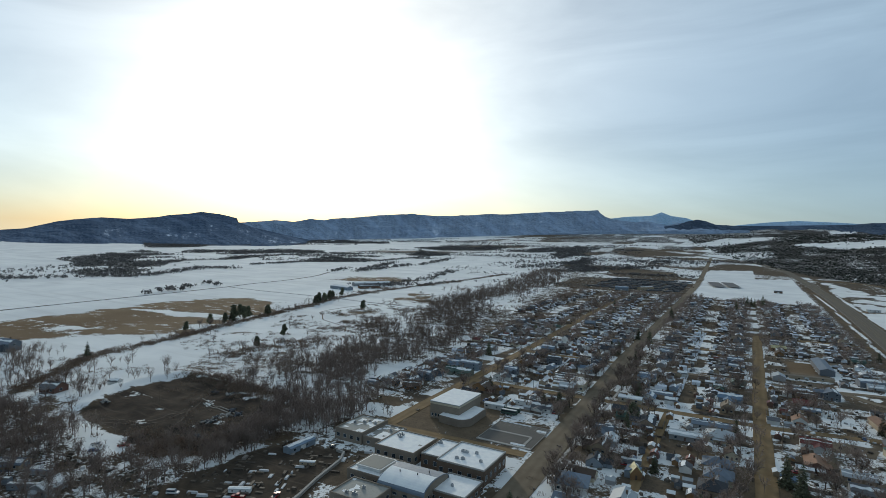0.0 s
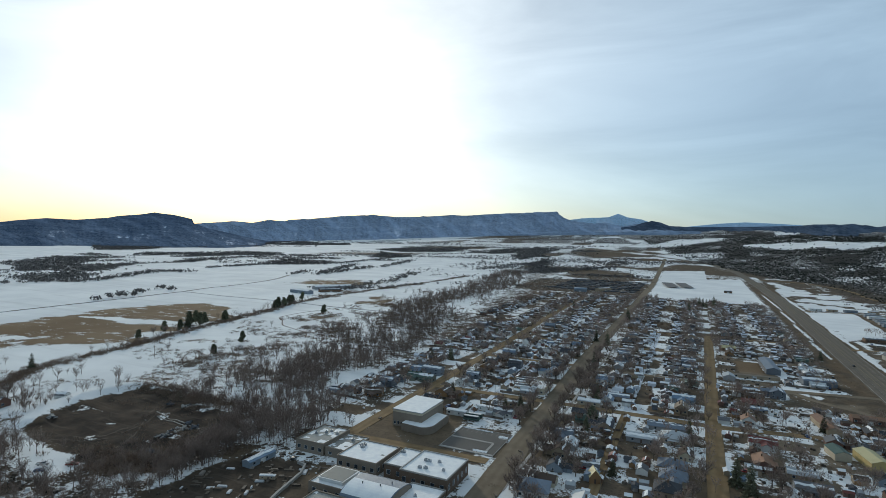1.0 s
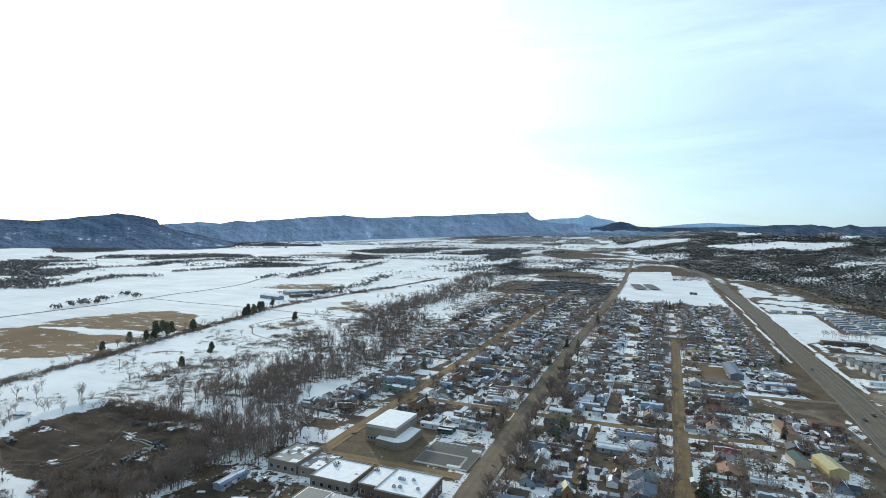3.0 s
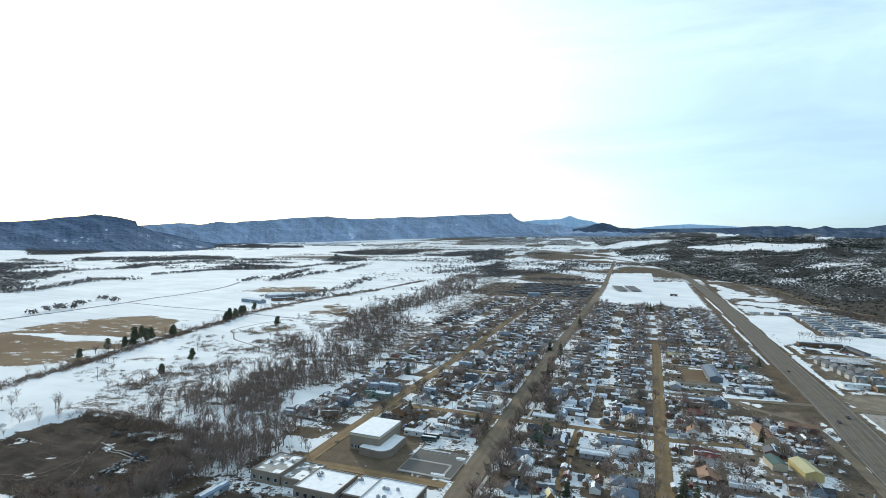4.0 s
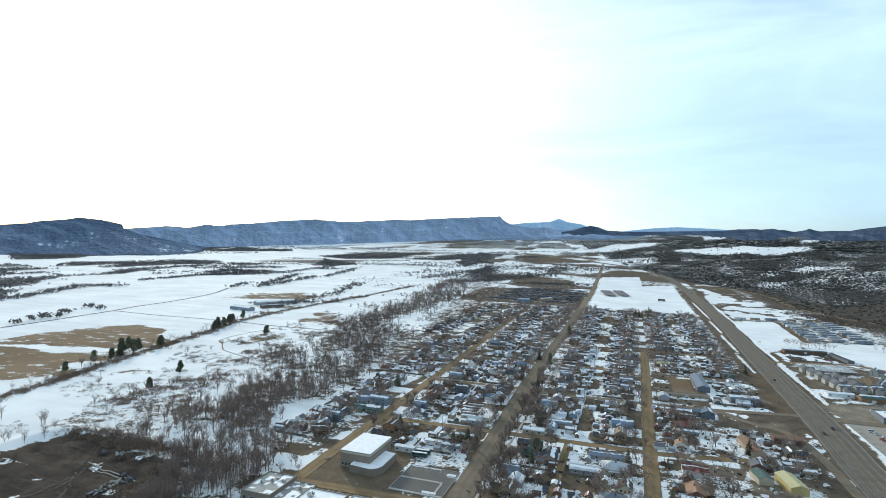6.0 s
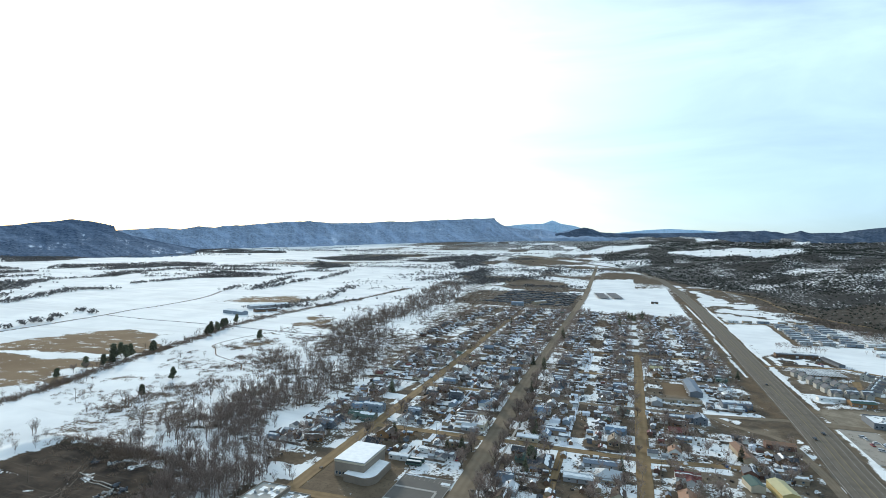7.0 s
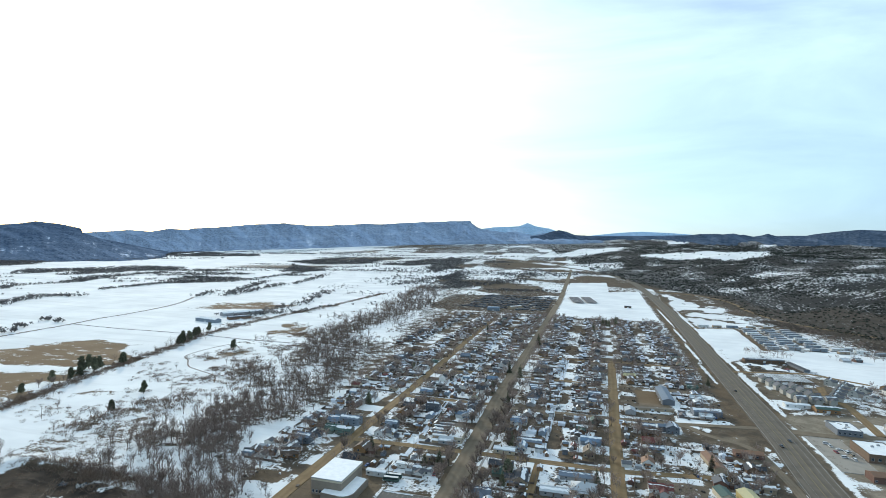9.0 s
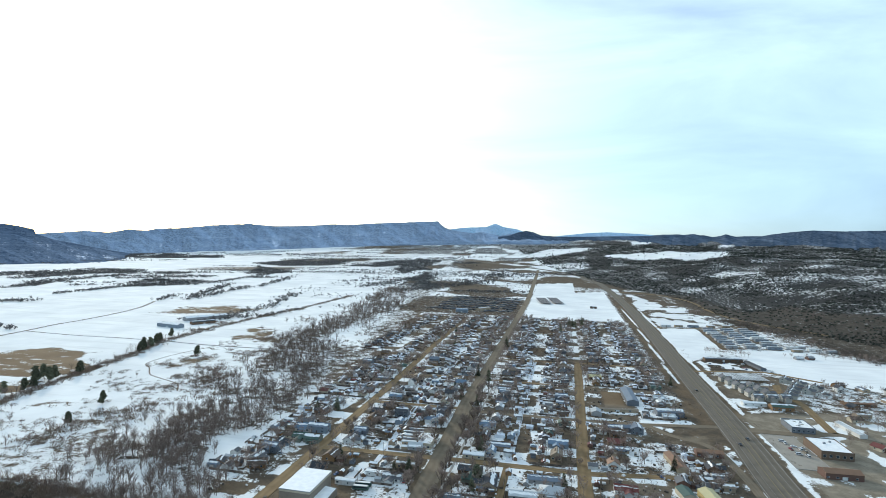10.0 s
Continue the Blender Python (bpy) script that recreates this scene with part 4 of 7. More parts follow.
# colours of walls and roofs
WALLS = {"white": (0.62, 0.61, 0.58), "cream": (0.50, 0.44, 0.33), "tan": (0.33, 0.26, 0.18), "grey": (0.30, 0.30, 0.30), "blue-grey": (0.20, 0.235, 0.27), "brown": (0.16, 0.10, 0.065),
         "red-brown": (0.15, 0.085, 0.065), "sage": (0.17, 0.18, 0.145), "yellow": (0.52, 0.40, 0.17), "bone": (0.40, 0.385, 0.345), "slate": (0.14, 0.155, 0.175), "log": (0.25, 0.145, 0.07)}
ROOFS = {"grey": (0.13, 0.13, 0.135), "dark": (0.06, 0.062, 0.068), "brown": (0.115, 0.082, 0.062), "blue": (0.13, 0.19, 0.26), "green": (0.06, 0.10, 0.08), "red": (0.16, 0.05, 0.04),
         "orange": (0.26, 0.14, 0.08), "pale": (0.42, 0.44, 0.45), "tan": (0.24, 0.19, 0.14), "yellow": (0.50, 0.44, 0.24), "slate": (0.15, 0.18, 0.22)}
for key, c in WALLS.items():
    M["wall_" + key] = plain(key + "_siding", c, 0.8, stretch=(0.4, 0.4, 6.0))
for key, c in ROOFS.items():
    metal = key in ("blue", "green", "red", "orange", "pale", "yellow", "slate")
    M["roof_" + key] = plain(key + "_roofing", c, 0.55 if metal else 0.88, 0.1 if metal else 0.0, 0.3, stretch=(5.0, 0.5, 0.5) if metal else None)
M["trim"] = plain("white_trim", (0.6, 0.6, 0.58), 0.6)
M["door"] = plain("painted_door", (0.13, 0.09, 0.07), 0.6, lo=0.5, hi=2.0)
M["brick"] = plain("brown_brick", (0.15, 0.105, 0.075), 0.9, grain=2.0, stretch=(1, 1, 4))
M["stucco"] = plain("tan_stucco", (0.25, 0.205, 0.16), 0.9)
M["metal"] = plain("grey_metal", (0.36, 0.38, 0.40), 0.45, 0.6, 0.5)
M["dark_metal"] = plain("dark_metal", (0.06, 0.06, 0.065), 0.5, 0.4, 0.5)
M["wood"] = plain("weathered_wood", (0.17, 0.13, 0.095), 0.9, stretch=(0.5, 0.5, 5))
M["rubber"] = plain("rubber", (0.02, 0.02, 0.02), 0.8)
M["membrane"] = plain("roof_membrane", (0.30, 0.29, 0.26), 0.85, grain=0.4, dirt=0.5)


def window(parent, x, y, z, w, h, face):
    """A framed window set proud of a wall, its pane recessed; face: which way it looks (+x, -x, +y, -y)."""
    bm = B()
    k = 1 if face[0] == "+" else -1
    if face[1] == "x":
        vs = box(bm, min(x - 0.05 * k, x + 0.07 * k), max(x - 0.05 * k, x + 0.07 * k), y - w / 2, y + w / 2, z, z + h)
        n = Vector((k, 0, 0))
    else:
        vs = box(bm, x - w / 2, x + w / 2, min(y - 0.05 * k, y + 0.07 * k), max(y - 0.05 * k, y + 0.07 * k), z, z + h)
        n = Vector((0, k, 0))
    bm.normal_update()
    f = max(bm.faces, key=lambda q: q.normal.dot(n))
    bmesh.ops.inset_region(bm, faces=[f], thickness=0.1, depth=-0.05)
    f.material_index = 1
    return part("window", bm, (M["trim"], M["glass"]), parent)


def gable_walls(bm, w, d, h, rise, x=0, y=0, turned=False, z0=0.0):
    """Walls with gables; the ridge runs along x (along y when turned)."""
    pts = [(-d / 2, z0), (d / 2, z0), (d / 2, h), (0, h + rise), (-d / 2, h)]
    if turned:
        solid(bm, [(x + a, y + w / 2, z) for a, z in pts], [(x + a, y - w / 2, z) for a, z in pts])
    else:
        solid(bm, [(x - w / 2, y + a, z) for a, z in pts], [(x + w / 2, y + a, z) for a, z in pts])


def gable_roof(bm, w, d, h, rise, o=0.5, th=0.18, x=0, y=0, turned=False):
    k = rise / (d / 2)
    for s in (-1, 1):
        a = [(s * (d / 2 + o), h - o * k + 0.02), (0, h + rise + 0.02), (0, h + rise + th), (s * (d / 2 + o), h - o * k + th)]
        if s > 0:
            a = a[::-1]
        e = w / 2 + o * 0.7
        if turned:
            solid(bm, [(x + p, y + e, z) for p, z in a], [(x + p, y - e, z) for p, z in a])
        else:
            solid(bm, [(x - e, y + p, z) for p, z in a], [(x + e, y + p, z) for p, z in a])


def slope_snow(bm, r, w, d, h, rise, side, lo, hi, x=0, y=0, turned=False, o=0.4):
    """Snow lying on one slope between two shares of its length, with an uneven edge."""
    k = rise / (d / 2)
    n = max(4, int(w / 1.3))
    rows = []
    for i in range(n + 1):
        a = -w / 2 - 0.2 + (w + 0.4) * i / n
        t0 = max(0.02, lo + r.uniform(-0.09, 0.09))
        t1 = min(0.98, hi + r.uniform(-0.09, 0.09))
        row = []
        for t, lift in ((t0, 0.19), (t0 + 0.04, 0.30), (t1 - 0.04, 0.32), (t1, 0.19)):
            p = side * (d / 2 + o) * t
            row.append((a, p, h + rise - abs(p) * k + lift))
        rows.append(row)
    f = (lambda q: (x + q[1], y - q[0], q[2])) if turned else (lambda q: (x + q[0], y + q[1], q[2]))
    vs = [[bm.verts.new(f(q)) for q in row] for row in rows]
    for i in range(n):
        for j in range(3):
            q = (vs[i][j], vs[i + 1][j], vs[i + 1][j + 1], vs[i][j + 1])
            bm.faces.new(q if side < 0 else q[::-1])


def house(wall, roof, w, d, h, rise, label, turned=False, wing=0, snow=0.6, porch=True, seed=1, storeys=1, at=(0, 0, 0), turn=0, group="town houses", name="house", lite=False, hip=False):
    """A timber house: walls, roof, windows, door, chimney, porch, and snow on the slope away from the sun."""
    r = random.Random(seed)
    ob = thing(name, label, "house", group, at, turn)
    hx, hy = (d / 2, w / 2) if turned else (w / 2, d / 2)
    bm = B()
    if hip:
        box(bm, -hx, hx, -hy, hy, -0.1, h)
    else:
        gable_walls(bm, w, d, h, rise, turned=turned)
    part("wall", bm, M["wall_" + wall], ob)
    bm = B()
    if hip:
        o, c = 0.6, max(0.3, (max(hx, hy) - min(hx, hy)) + 0.4)
        rx, ry = (c, 0.12) if hx >= hy else (0.12, c)
        low = [bm.verts.new(q) for q in ((-hx - o, -hy - o, h - 0.15), (hx + o, -hy - o, h - 0.15), (hx + o, hy + o, h - 0.15), (-hx - o, hy + o, h - 0.15))]
        up = [bm.verts.new(q) for q in ((-hx - o, -hy - o, h + 0.03), (hx + o, -hy - o, h + 0.03), (hx + o, hy + o, h + 0.03), (-hx - o, hy + o, h + 0.03))]
        top = [bm.verts.new(q) for q in ((-rx, -ry, h + rise), (rx, -ry, h + rise), (rx, ry, h + rise), (-rx, ry, h + rise))]
        bm.faces.new(low[::-1])
        bm.faces.new(top)
        for i in range(4):
            j = (i + 1) % 4
            bm.faces.new((low[i], low[j], up[j], up[i]))
            bm.faces.new((up[i], up[j], top[j], top[i]))
        snow = 0
    else:
        gable_roof(bm, w, d, h, rise, turned=turned)
    rf = part("roof", bm, M["roof_" + roof], ob)
    if wing:
        bm = B()
        ww, wd = d * 0.55, d * 0.6
        wx, wy = (-hx - ww / 2 + 0.1, r.uniform(-0.2, 0.2) * hy) if turned else (r.uniform(-0.25, 0.25) * hx, -hy - ww / 2 + 0.1)
        gable_walls(bm, ww, wd, h * 0.92, rise * 0.6, wx, wy, not turned)
        wg = part("wing", bm, M["wall_" + wall], ob)
        bm = B()
        gable_roof(bm, ww + 0.8, wd, h * 0.92, rise * 0.6, 0.35, 0.16, wx, wy, not turned)
        part("wing_roof", bm, M["roof_" + roof], wg)
    if snow > 0.05:
        bm = B()
        slope_snow(bm, r, w, d, h, rise, -1 if not turned else 1, 0.08 + (1 - snow) * r.uniform(0.1, 0.7), min(0.96, 0.05 + 0.85 * snow), turned=turned)
        if snow > 0.72:
            slope_snow(bm, r, w * 0.8, d, h, rise, 1 if not turned else -1, 0.55, 0.95, turned=turned)
        part("snow_cover", bm, M["snow"], rf, "patchy white snow cover")
    for lev in range(0 if lite else storeys):
        z = 0.95 + lev * 2.7
        window(ob, hx, -0.1 * hy, z, 1.6, 1.3, "+x")
        for s in (-0.6, 0.55):
            window(ob, s * hx, -hy, z, 1.4, 1.3, "-y")
        window(ob, -hx, 0.2 * hy, z, 1.2, 1.3, "-x")
    if lite:
        window(ob, -0.3 * hx, -hy, 0.95, 2.0, 1.3, "-y")
    else:
        bm = B()
        box(bm, -0.05 * hx - 0.5, -0.05 * hx + 0.5, -hy - 0.06, -hy + 0.02, 0.05, 2.1)
        part("door", bm, M["door"], ob)
    bm = B()
    cx, cy = r.uniform(-0.4, 0.4) * hx, r.uniform(-0.25, 0.25) * hy
    box(bm, cx - 0.35, cx + 0.35, cy - 0.3, cy + 0.3, h, h + rise + 0.9)
    box(bm, cx - 0.42, cx + 0.42, cy - 0.37, cy + 0.37, h + rise + 0.9, h + rise + 1.02)
    part("chimney", bm, M["brick"], ob)
    if porch and not lite:
        bm = B()
        px0, px1 = -0.5 * hx, 0.35 * hx
        box(bm, px0, px1, -hy - 2.0, -hy, 0.02, 0.3)
        solid(bm, [(px0 - 0.2, -hy - 2.3, 2.35), (px1 + 0.2, -hy - 2.3, 2.35), (px1 + 0.2, -hy, 2.7), (px0 - 0.2, -hy, 2.7)],
              [(px0 - 0.2, -hy - 2.3, 2.48), (px1 + 0.2, -hy - 2.3, 2.48), (px1 + 0.2, -hy, 2.84), (px0 - 0.2, -hy, 2.84)])
        for p in (px0, (px0 + px1) / 2, px1):
            box(bm, p - 0.07, p + 0.07, -hy - 2.0, -hy - 1.86, 0.3, 2.4)
        part("porch", bm, M["roof_" + roof], ob)
    return ob


def shed(wall, roof, w, d, h, rise, label, snow=0.5, seed=1, turned=False, big_door=False, category="shed", name="shed", at=(0, 0, 0), turn=0, group="yard sheds"):
    r = random.Random(seed)
    ob = thing(name, label, category, group, at, turn)
    bm = B()
    gable_walls(bm, w, d, h, rise, turned=turned)
    part("wall", bm, M["wall_" + wall], ob)
    bm = B()
    gable_roof(bm, w, d, h, rise, 0.25, 0.12, turned=turned)
    rf = part("roof", bm, M["roof_" + roof], ob)
    hx, hy = (d / 2, w / 2) if turned else (w / 2, d / 2)
    bm = B()
    dw = min(hx * 1.3, 3.2) if big_door else 0.9
    box(bm, -dw / 2, dw / 2, -hy - 0.06, -hy + 0.02, 0.03, min(h - 0.25, 2.3))
    if big_door:
        for z in (0.6, 1.1, 1.6):
            box(bm, -dw / 2, dw / 2, -hy - 0.1, -hy - 0.05, z, z + 0.06)
    part("door", bm, M["trim"] if big_door else M["door"], ob)
    if snow > 0.05:
        bm = B()
        slope_snow(bm, r, w, d, h, rise, -1 if not turned else 1, 0.04, min(0.98, 0.15 + snow), turned=turned, o=0.2)
        part("snow_cover", bm, M["snow"], rf, "patchy white snow cover")
    return ob


def mobile_home(wall, label, w=14.0, seed=1, snow=0.8, roof="pale", at=(0, 0, 0), turn=0, group="mobile homes"):
    r = random.Random(seed)
    ob = thing("mobile_home", label, "mobile home", group, at, turn)
    d, h = 4.2, 3.0
    bm = B()
    gable_walls(bm, w, d, h, 0.35, z0=0.45)
    part("wall", bm, M["wall_" + wall], ob)
    bm = B()
    box(bm, -w / 2 + 0.1, w / 2 - 0.1, -d / 2 + 0.1, d / 2 - 0.1, 0, 0.45)
    part("skirting", bm, M["dark_metal"], ob)
    bm = B()
    gable_roof(bm, w, d, h, 0.35, 0.15, 0.08)
    rf = part("roof", bm, M["roof_" + roof], ob)
    bm = B()
    for s in (-1, 1):
        slope_snow(bm, r, w, d, h, 0.35, s, 0.03, 0.2 + 0.75 * snow, o=0.1)
    part("snow_cover", bm, M["snow"], rf, "white snow cover")
    for s in (-0.6, 0.6):
        window(ob, s * w / 2, -d / 2, 1.5, 1.1, 0.9, "-y")
    bm = B()
    box(bm, 0.4, 1.3, -d / 2 - 0.06, -d / 2 + 0.02, 0.5, 2.5)
    part("door", bm, M["door"], ob)
    bm = B()
    for k in range(3):
        box(bm, 0.2, 1.5, -d / 2 - 0.4 * (3 - k), -d / 2, 0.15 * k, 0.15 * (k + 1))
    part("steps", bm, M["wood"], ob)
    return ob


def flat_block(name, label, category, x0, x1, y0, y1, h, wall, group="", snow=0.8, units=3, seed=1, windows=4, parapet=0.6, band=None, door=True):
    """A flat-roofed block with parapet, snow on the membrane, roof units, windows and a door. Lies along the street grid."""
    r = random.Random(seed)
    cx, cy = (x0 + x1) / 2, (y0 + y1) / 2
    ob = thing(name, label, category, group, (cx, cy, gz_at(cx, cy)))
    hx, hy = (x1 - x0) / 2, (y1 - y0) / 2
    bm = B()
    box(bm, -hx, hx, -hy, hy, -0.2, h)
    part("wall", bm, M[wall], ob)
    bm = B()
    t = 0.35
    for a in ((-hx - 0.05, hx + 0.05, -hy - 0.05, -hy + t), (-hx - 0.05, hx + 0.05, hy - t, hy + 0.05), (-hx - 0.05, -hx + t, -hy + t, hy - t), (hx - t, hx + 0.05, -hy + t, hy - t)):
        box(bm, *a, h, h + parapet)
    part("parapet", bm, M[band or wall], ob)
    bm = B()
    box(bm, -hx + t, hx - t, -hy + t, hy - t, h, h + 0.06)
    rf = part("roof", bm, M["membrane"], ob)
    if snow > 0.03:
        bm = B()
        nx, ny = max(4, int(hx * 2 / 1.6)), max(4, int(hy * 2 / 1.6))
        W, H = (2 * hx - 2 * t) / nx, (2 * hy - 2 * t) / ny
        vs = {}

        def gv_(i, j):
            if (i, j) not in vs:
                e = 0.0 if i in (0, nx) or j in (0, ny) else 1.0
                vs[i, j] = bm.verts.new((-hx + t + W * (i + e * r.uniform(-0.3, 0.3)), -hy + t + H * (j + e * r.uniform(-0.3, 0.3)), h + 0.10 + 0.08 * e * r.random()))
            return vs[i, j]
        for i in range(nx):
            for j in range(ny):
                n = noise.noise((i * 0.33 + seed * 7.7, j * 0.33, seed)) * 0.5 + 0.5
                if n < 0.12 + snow * 0.9:
                    bm.faces.new((gv_(i, j), gv_(i + 1, j), gv_(i + 1, j + 1), gv_(i, j + 1)))
        part("snow_cover", bm, M["snow"], rf, "melting white snow cover")
    for k in range(units):
        bm = B()
        ux, uy, s = r.uniform(-0.7, 0.7) * hx, r.uniform(-0.6, 0.6) * hy, r.uniform(0.6, 1.1)
        box(bm, ux - s, ux + s, uy - s * 0.7, uy + s * 0.7, h + 0.06, h + 0.25)
        box(bm, ux - s * 0.9, ux + s * 0.9, uy - s * 0.6, uy + s * 0.6, h + 0.25, h + 1.2)
        tube(bm, (ux, uy, h + 1.2), (ux, uy, h + 1.35), s * 0.45, s * 0.45, 10)
        part("roof_unit", bm, M["metal"], ob, "grey metal air handling unit")
    for k in range(windows):
        window(ob, -hx + 2 * hx * (k + 0.5) / windows, -hy, h * 0.3, min(2.0, hx / windows), h * 0.35, "-y")
        window(ob, hx, -hy + 2 * hy * (k + 0.5) / windows, h * 0.3, min(2.0, hy / windows), h * 0.35, "+x")
    if door:
        bm = B()
        box(bm, hx - 0.02, hx + 0.07, -0.9, 0.9, 0.02, 2.2)
        part("door", bm, M["door"], ob)
    return ob


# ---- vehicles ----
PAINTS = {"white": (0.6, 0.6, 0.6), "silver": (0.32, 0.33, 0.34), "black": (0.02, 0.02, 0.022), "red": (0.25, 0.02, 0.02), "blue": (0.03, 0.07, 0.18), "tan": (0.28, 0.22, 0.15)}
for key, c in PAINTS.items():
    M["paint_" + key + "_car"] = plain(key + "_car_paint", c, 0.3, 0.1, 0.6, dirt=0.4)


def wheels(ob, xs, ys, r, w=0.25):
    for x in xs:
        for y in ys:
            bm = B()
            n = 10
            for rr, ww in ((r, w), (r * 0.55, w + 0.03)):
                a = [(x + rr * math.cos(6.2832 * k / n), y - ww / 2, r + rr * math.sin(6.2832 * k / n)) for k in range(n)]
                solid(bm, a[::-1], [(p[0], y + ww / 2, p[2]) for p in a][::-1], 0 if rr == r else 1)
            part("wheel", bm, (M["rubber"], M["metal"]), ob)


def car(paint, kind, at=(0, 0, 0), turn=0, group="parked vehicles"):
    """A car along its x axis: sedan, pickup or van."""
    ob = thing(kind, f"{paint} {kind} parked on packed dirt", "car" if kind != "pickup_truck" else "pickup", group, at, turn)
    if kind == "pickup_truck":
        ob["label"] = f"{paint} pickup truck with an open bed"
    elif kind == "van":
        ob["label"] = f"{paint} panel van with dark side windows"
    else:
        ob["label"] = f"{paint} sedan with dark windows"
    L, H = {"sedan": (4.6, 1.45), "pickup_truck": (5.5, 1.8), "van": (5.0, 1.95)}[kind]
    w = 0.92
    prof = {"sedan": [(-2.3, .35), (2.3, .35), (2.3, .75), (1.1, .95), (-1.5, 1.0), (-2.3, .95)],
            "pickup_truck": [(-2.75, .5), (2.75, .5), (2.75, 1.05), (1.3, 1.15), (-2.75, 1.1)],
            "van": [(-2.5, .4), (2.5, .4), (2.5, .9), (1.6, 1.1), (-2.5, 1.15)]}[kind]
    cab = {"sedan": [(-1.7, 1.0), (0.95, .96), (0.35, 1.42), (-1.1, 1.45)], "pickup_truck": [(-0.55, 1.13), (1.25, 1.15), (0.75, 1.78), (-0.4, 1.8)],
           "van": [(-2.45, 1.15), (1.55, 1.1), (0.9, 1.9), (-2.35, 1.95)]}[kind]
    bm = B()
    solid(bm, [(x, w, z) for x, z in prof][::-1], [(x, -w, z) for x, z in prof][::-1])
    bmesh.ops.bevel(bm, geom=list(bm.edges), offset=0.07, segments=1, affect="EDGES")
    part("body", bm, M["paint_" + paint + "_car"], ob)
    bm = B()
    solid(bm, [(x, w * 0.86, z) for x, z in cab][::-1], [(x, -w * 0.86, z) for x, z in cab][::-1])
    part("glasshouse", bm, M["glass"], ob, "dark tinted glass")
    bm = B()
    x0, x1 = cab[3][0] - 0.02, cab[2][0] + 0.02
    box(bm, x0, x1, -w * 0.88, w * 0.88, H - 0.06, H)
    for x in (cab[0][0] + 0.15, (x0 + x1) / 2):
        box(bm, x - 0.05, x + 0.05, -w * 0.88, w * 0.88, 1.0, H - 0.06)
    part("roof", bm, M["paint_" + paint + "_car"], ob)
    if kind == "pickup_truck":
        bm = B()
        box(bm, -2.6, -0.7, -0.75, 0.75, 1.08, 1.13)
        part("bed", bm, M["dark_metal"], ob)
    wheels(ob, (-L * 0.3, L * 0.31), (-0.8, 0.8), 0.34)
    return ob


# ---- trees ----
def branch_set(seed, height_, spread, limbs=7, per=5, twigs=5, lean=0.9):
    """Segments of a leafless tree, by level: (start, end, radius at start, radius at end)."""
    r = random.Random(seed)
    lv = [[], [], [], []]
    base = Vector((0, 0, -0.2))
    fork = Vector((r.uniform(-0.3, 0.3), r.uniform(-0.3, 0.3), height_ * r.uniform(0.16, 0.24)))
    top = Vector((r.uniform(-0.6, 0.6), r.uniform(-0.6, 0.6), height_ * 0.62))
    rad = height_ * 0.022
    lv[0] += [(base, fork, rad * 1.3, rad), (fork, top, rad, rad * 0.35)]
    for i in range(limbs):
        a = 6.2832 * (i + r.uniform(-0.3, 0.3)) / limbs
        f = r.uniform(0.0, 0.75)
        s = fork.lerp(top, f)
        out = spread * r.uniform(0.55, 1.0) * (1 - 0.35 * f)
        e = s + Vector((math.cos(a) * out, math.sin(a) * out, height_ * r.uniform(0.25, 0.45) * (1 - 0.3 * f)))
        mid = s.lerp(e, 0.5) + Vector((0, 0, -0.06 * height_ * lean))
        lv[1] += [(s, mid, rad * 0.5, rad * 0.34), (mid, e, rad * 0.34, rad * 0.1)]
        for j in range(per):
            t = r.uniform(0.25, 1.0)
            p = s.lerp(mid, t * 2) if t < 0.5 else mid.lerp(e, t * 2 - 1)
            d = (e - s).normalized() + Vector((r.uniform(-1, 1), r.uniform(-1, 1), r.uniform(-0.1, 1.0)))
            q = p + d.normalized() * height_ * r.uniform(0.14, 0.26)
            lv[2].append((p, q, rad * 0.17, rad * 0.06))
            for k in range(twigs):
                u = p.lerp(q, r.uniform(0.3, 1.0))
                d2 = (q - p).normalized() * 0.7 + Vector((r.uniform(-1, 1), r.uniform(-1, 1), r.uniform(-0.5, 0.9)))
                lv[3].append((u, u + d2.normalized() * height_ * r.uniform(0.06, 0.13), rad * 0.075, rad * 0.02))
    return lv


def strip(verts, faces, p, q, w, r):
    """A twig: a narrow three-cornered blade."""
    d = (q - p)
    s = d.cross(Vector((r.uniform(-1, 1), r.uniform(-1, 1), r.uniform(-1, 1))))
    if s.length < 1e-6:
        s = d.orthogonal()
    s = s.normalized() * w
    n = len(verts)
    verts += [p - s, p + s, q]
    faces.append((n, n + 1, n + 2))


def bare_tree(seed, h, spread, label, group="leafless town trees", limbs=11, per=8, twigs=10, tw=0.07):
    ob = thing("bare_tree", label, "tree", group)
    lv = branch_set(seed, h, spread, limbs, per, twigs)
    r = random.Random(seed)
    bm = B()
    for p, q, a, b in lv[0]:
        tube(bm, p, q, a, b, 6)
    for p, q, a, b in lv[1]:
        tube(bm, p, q, a, b, 4)
    part("trunk", bm, M["bark"], ob)
    verts, faces = [], []
    for p, q, a, b in lv[2]:
        strip(verts, faces, p, q, max(a, 0.09), r)
        strip(verts, faces, p, q, max(a, 0.09), r)
    for p, q, a, b in lv[3]:
        strip(verts, faces, p, q, tw, r)
    me = bpy.data.meshes.new("crown")
    me.from_pydata([tuple(v) for v in verts], [], faces)
    me.materials.append(M["twig"])
    c = new("crown", me)
    c.parent = ob
    c["label"] = "leafless crown of fine grey-brown twigs"
    return ob


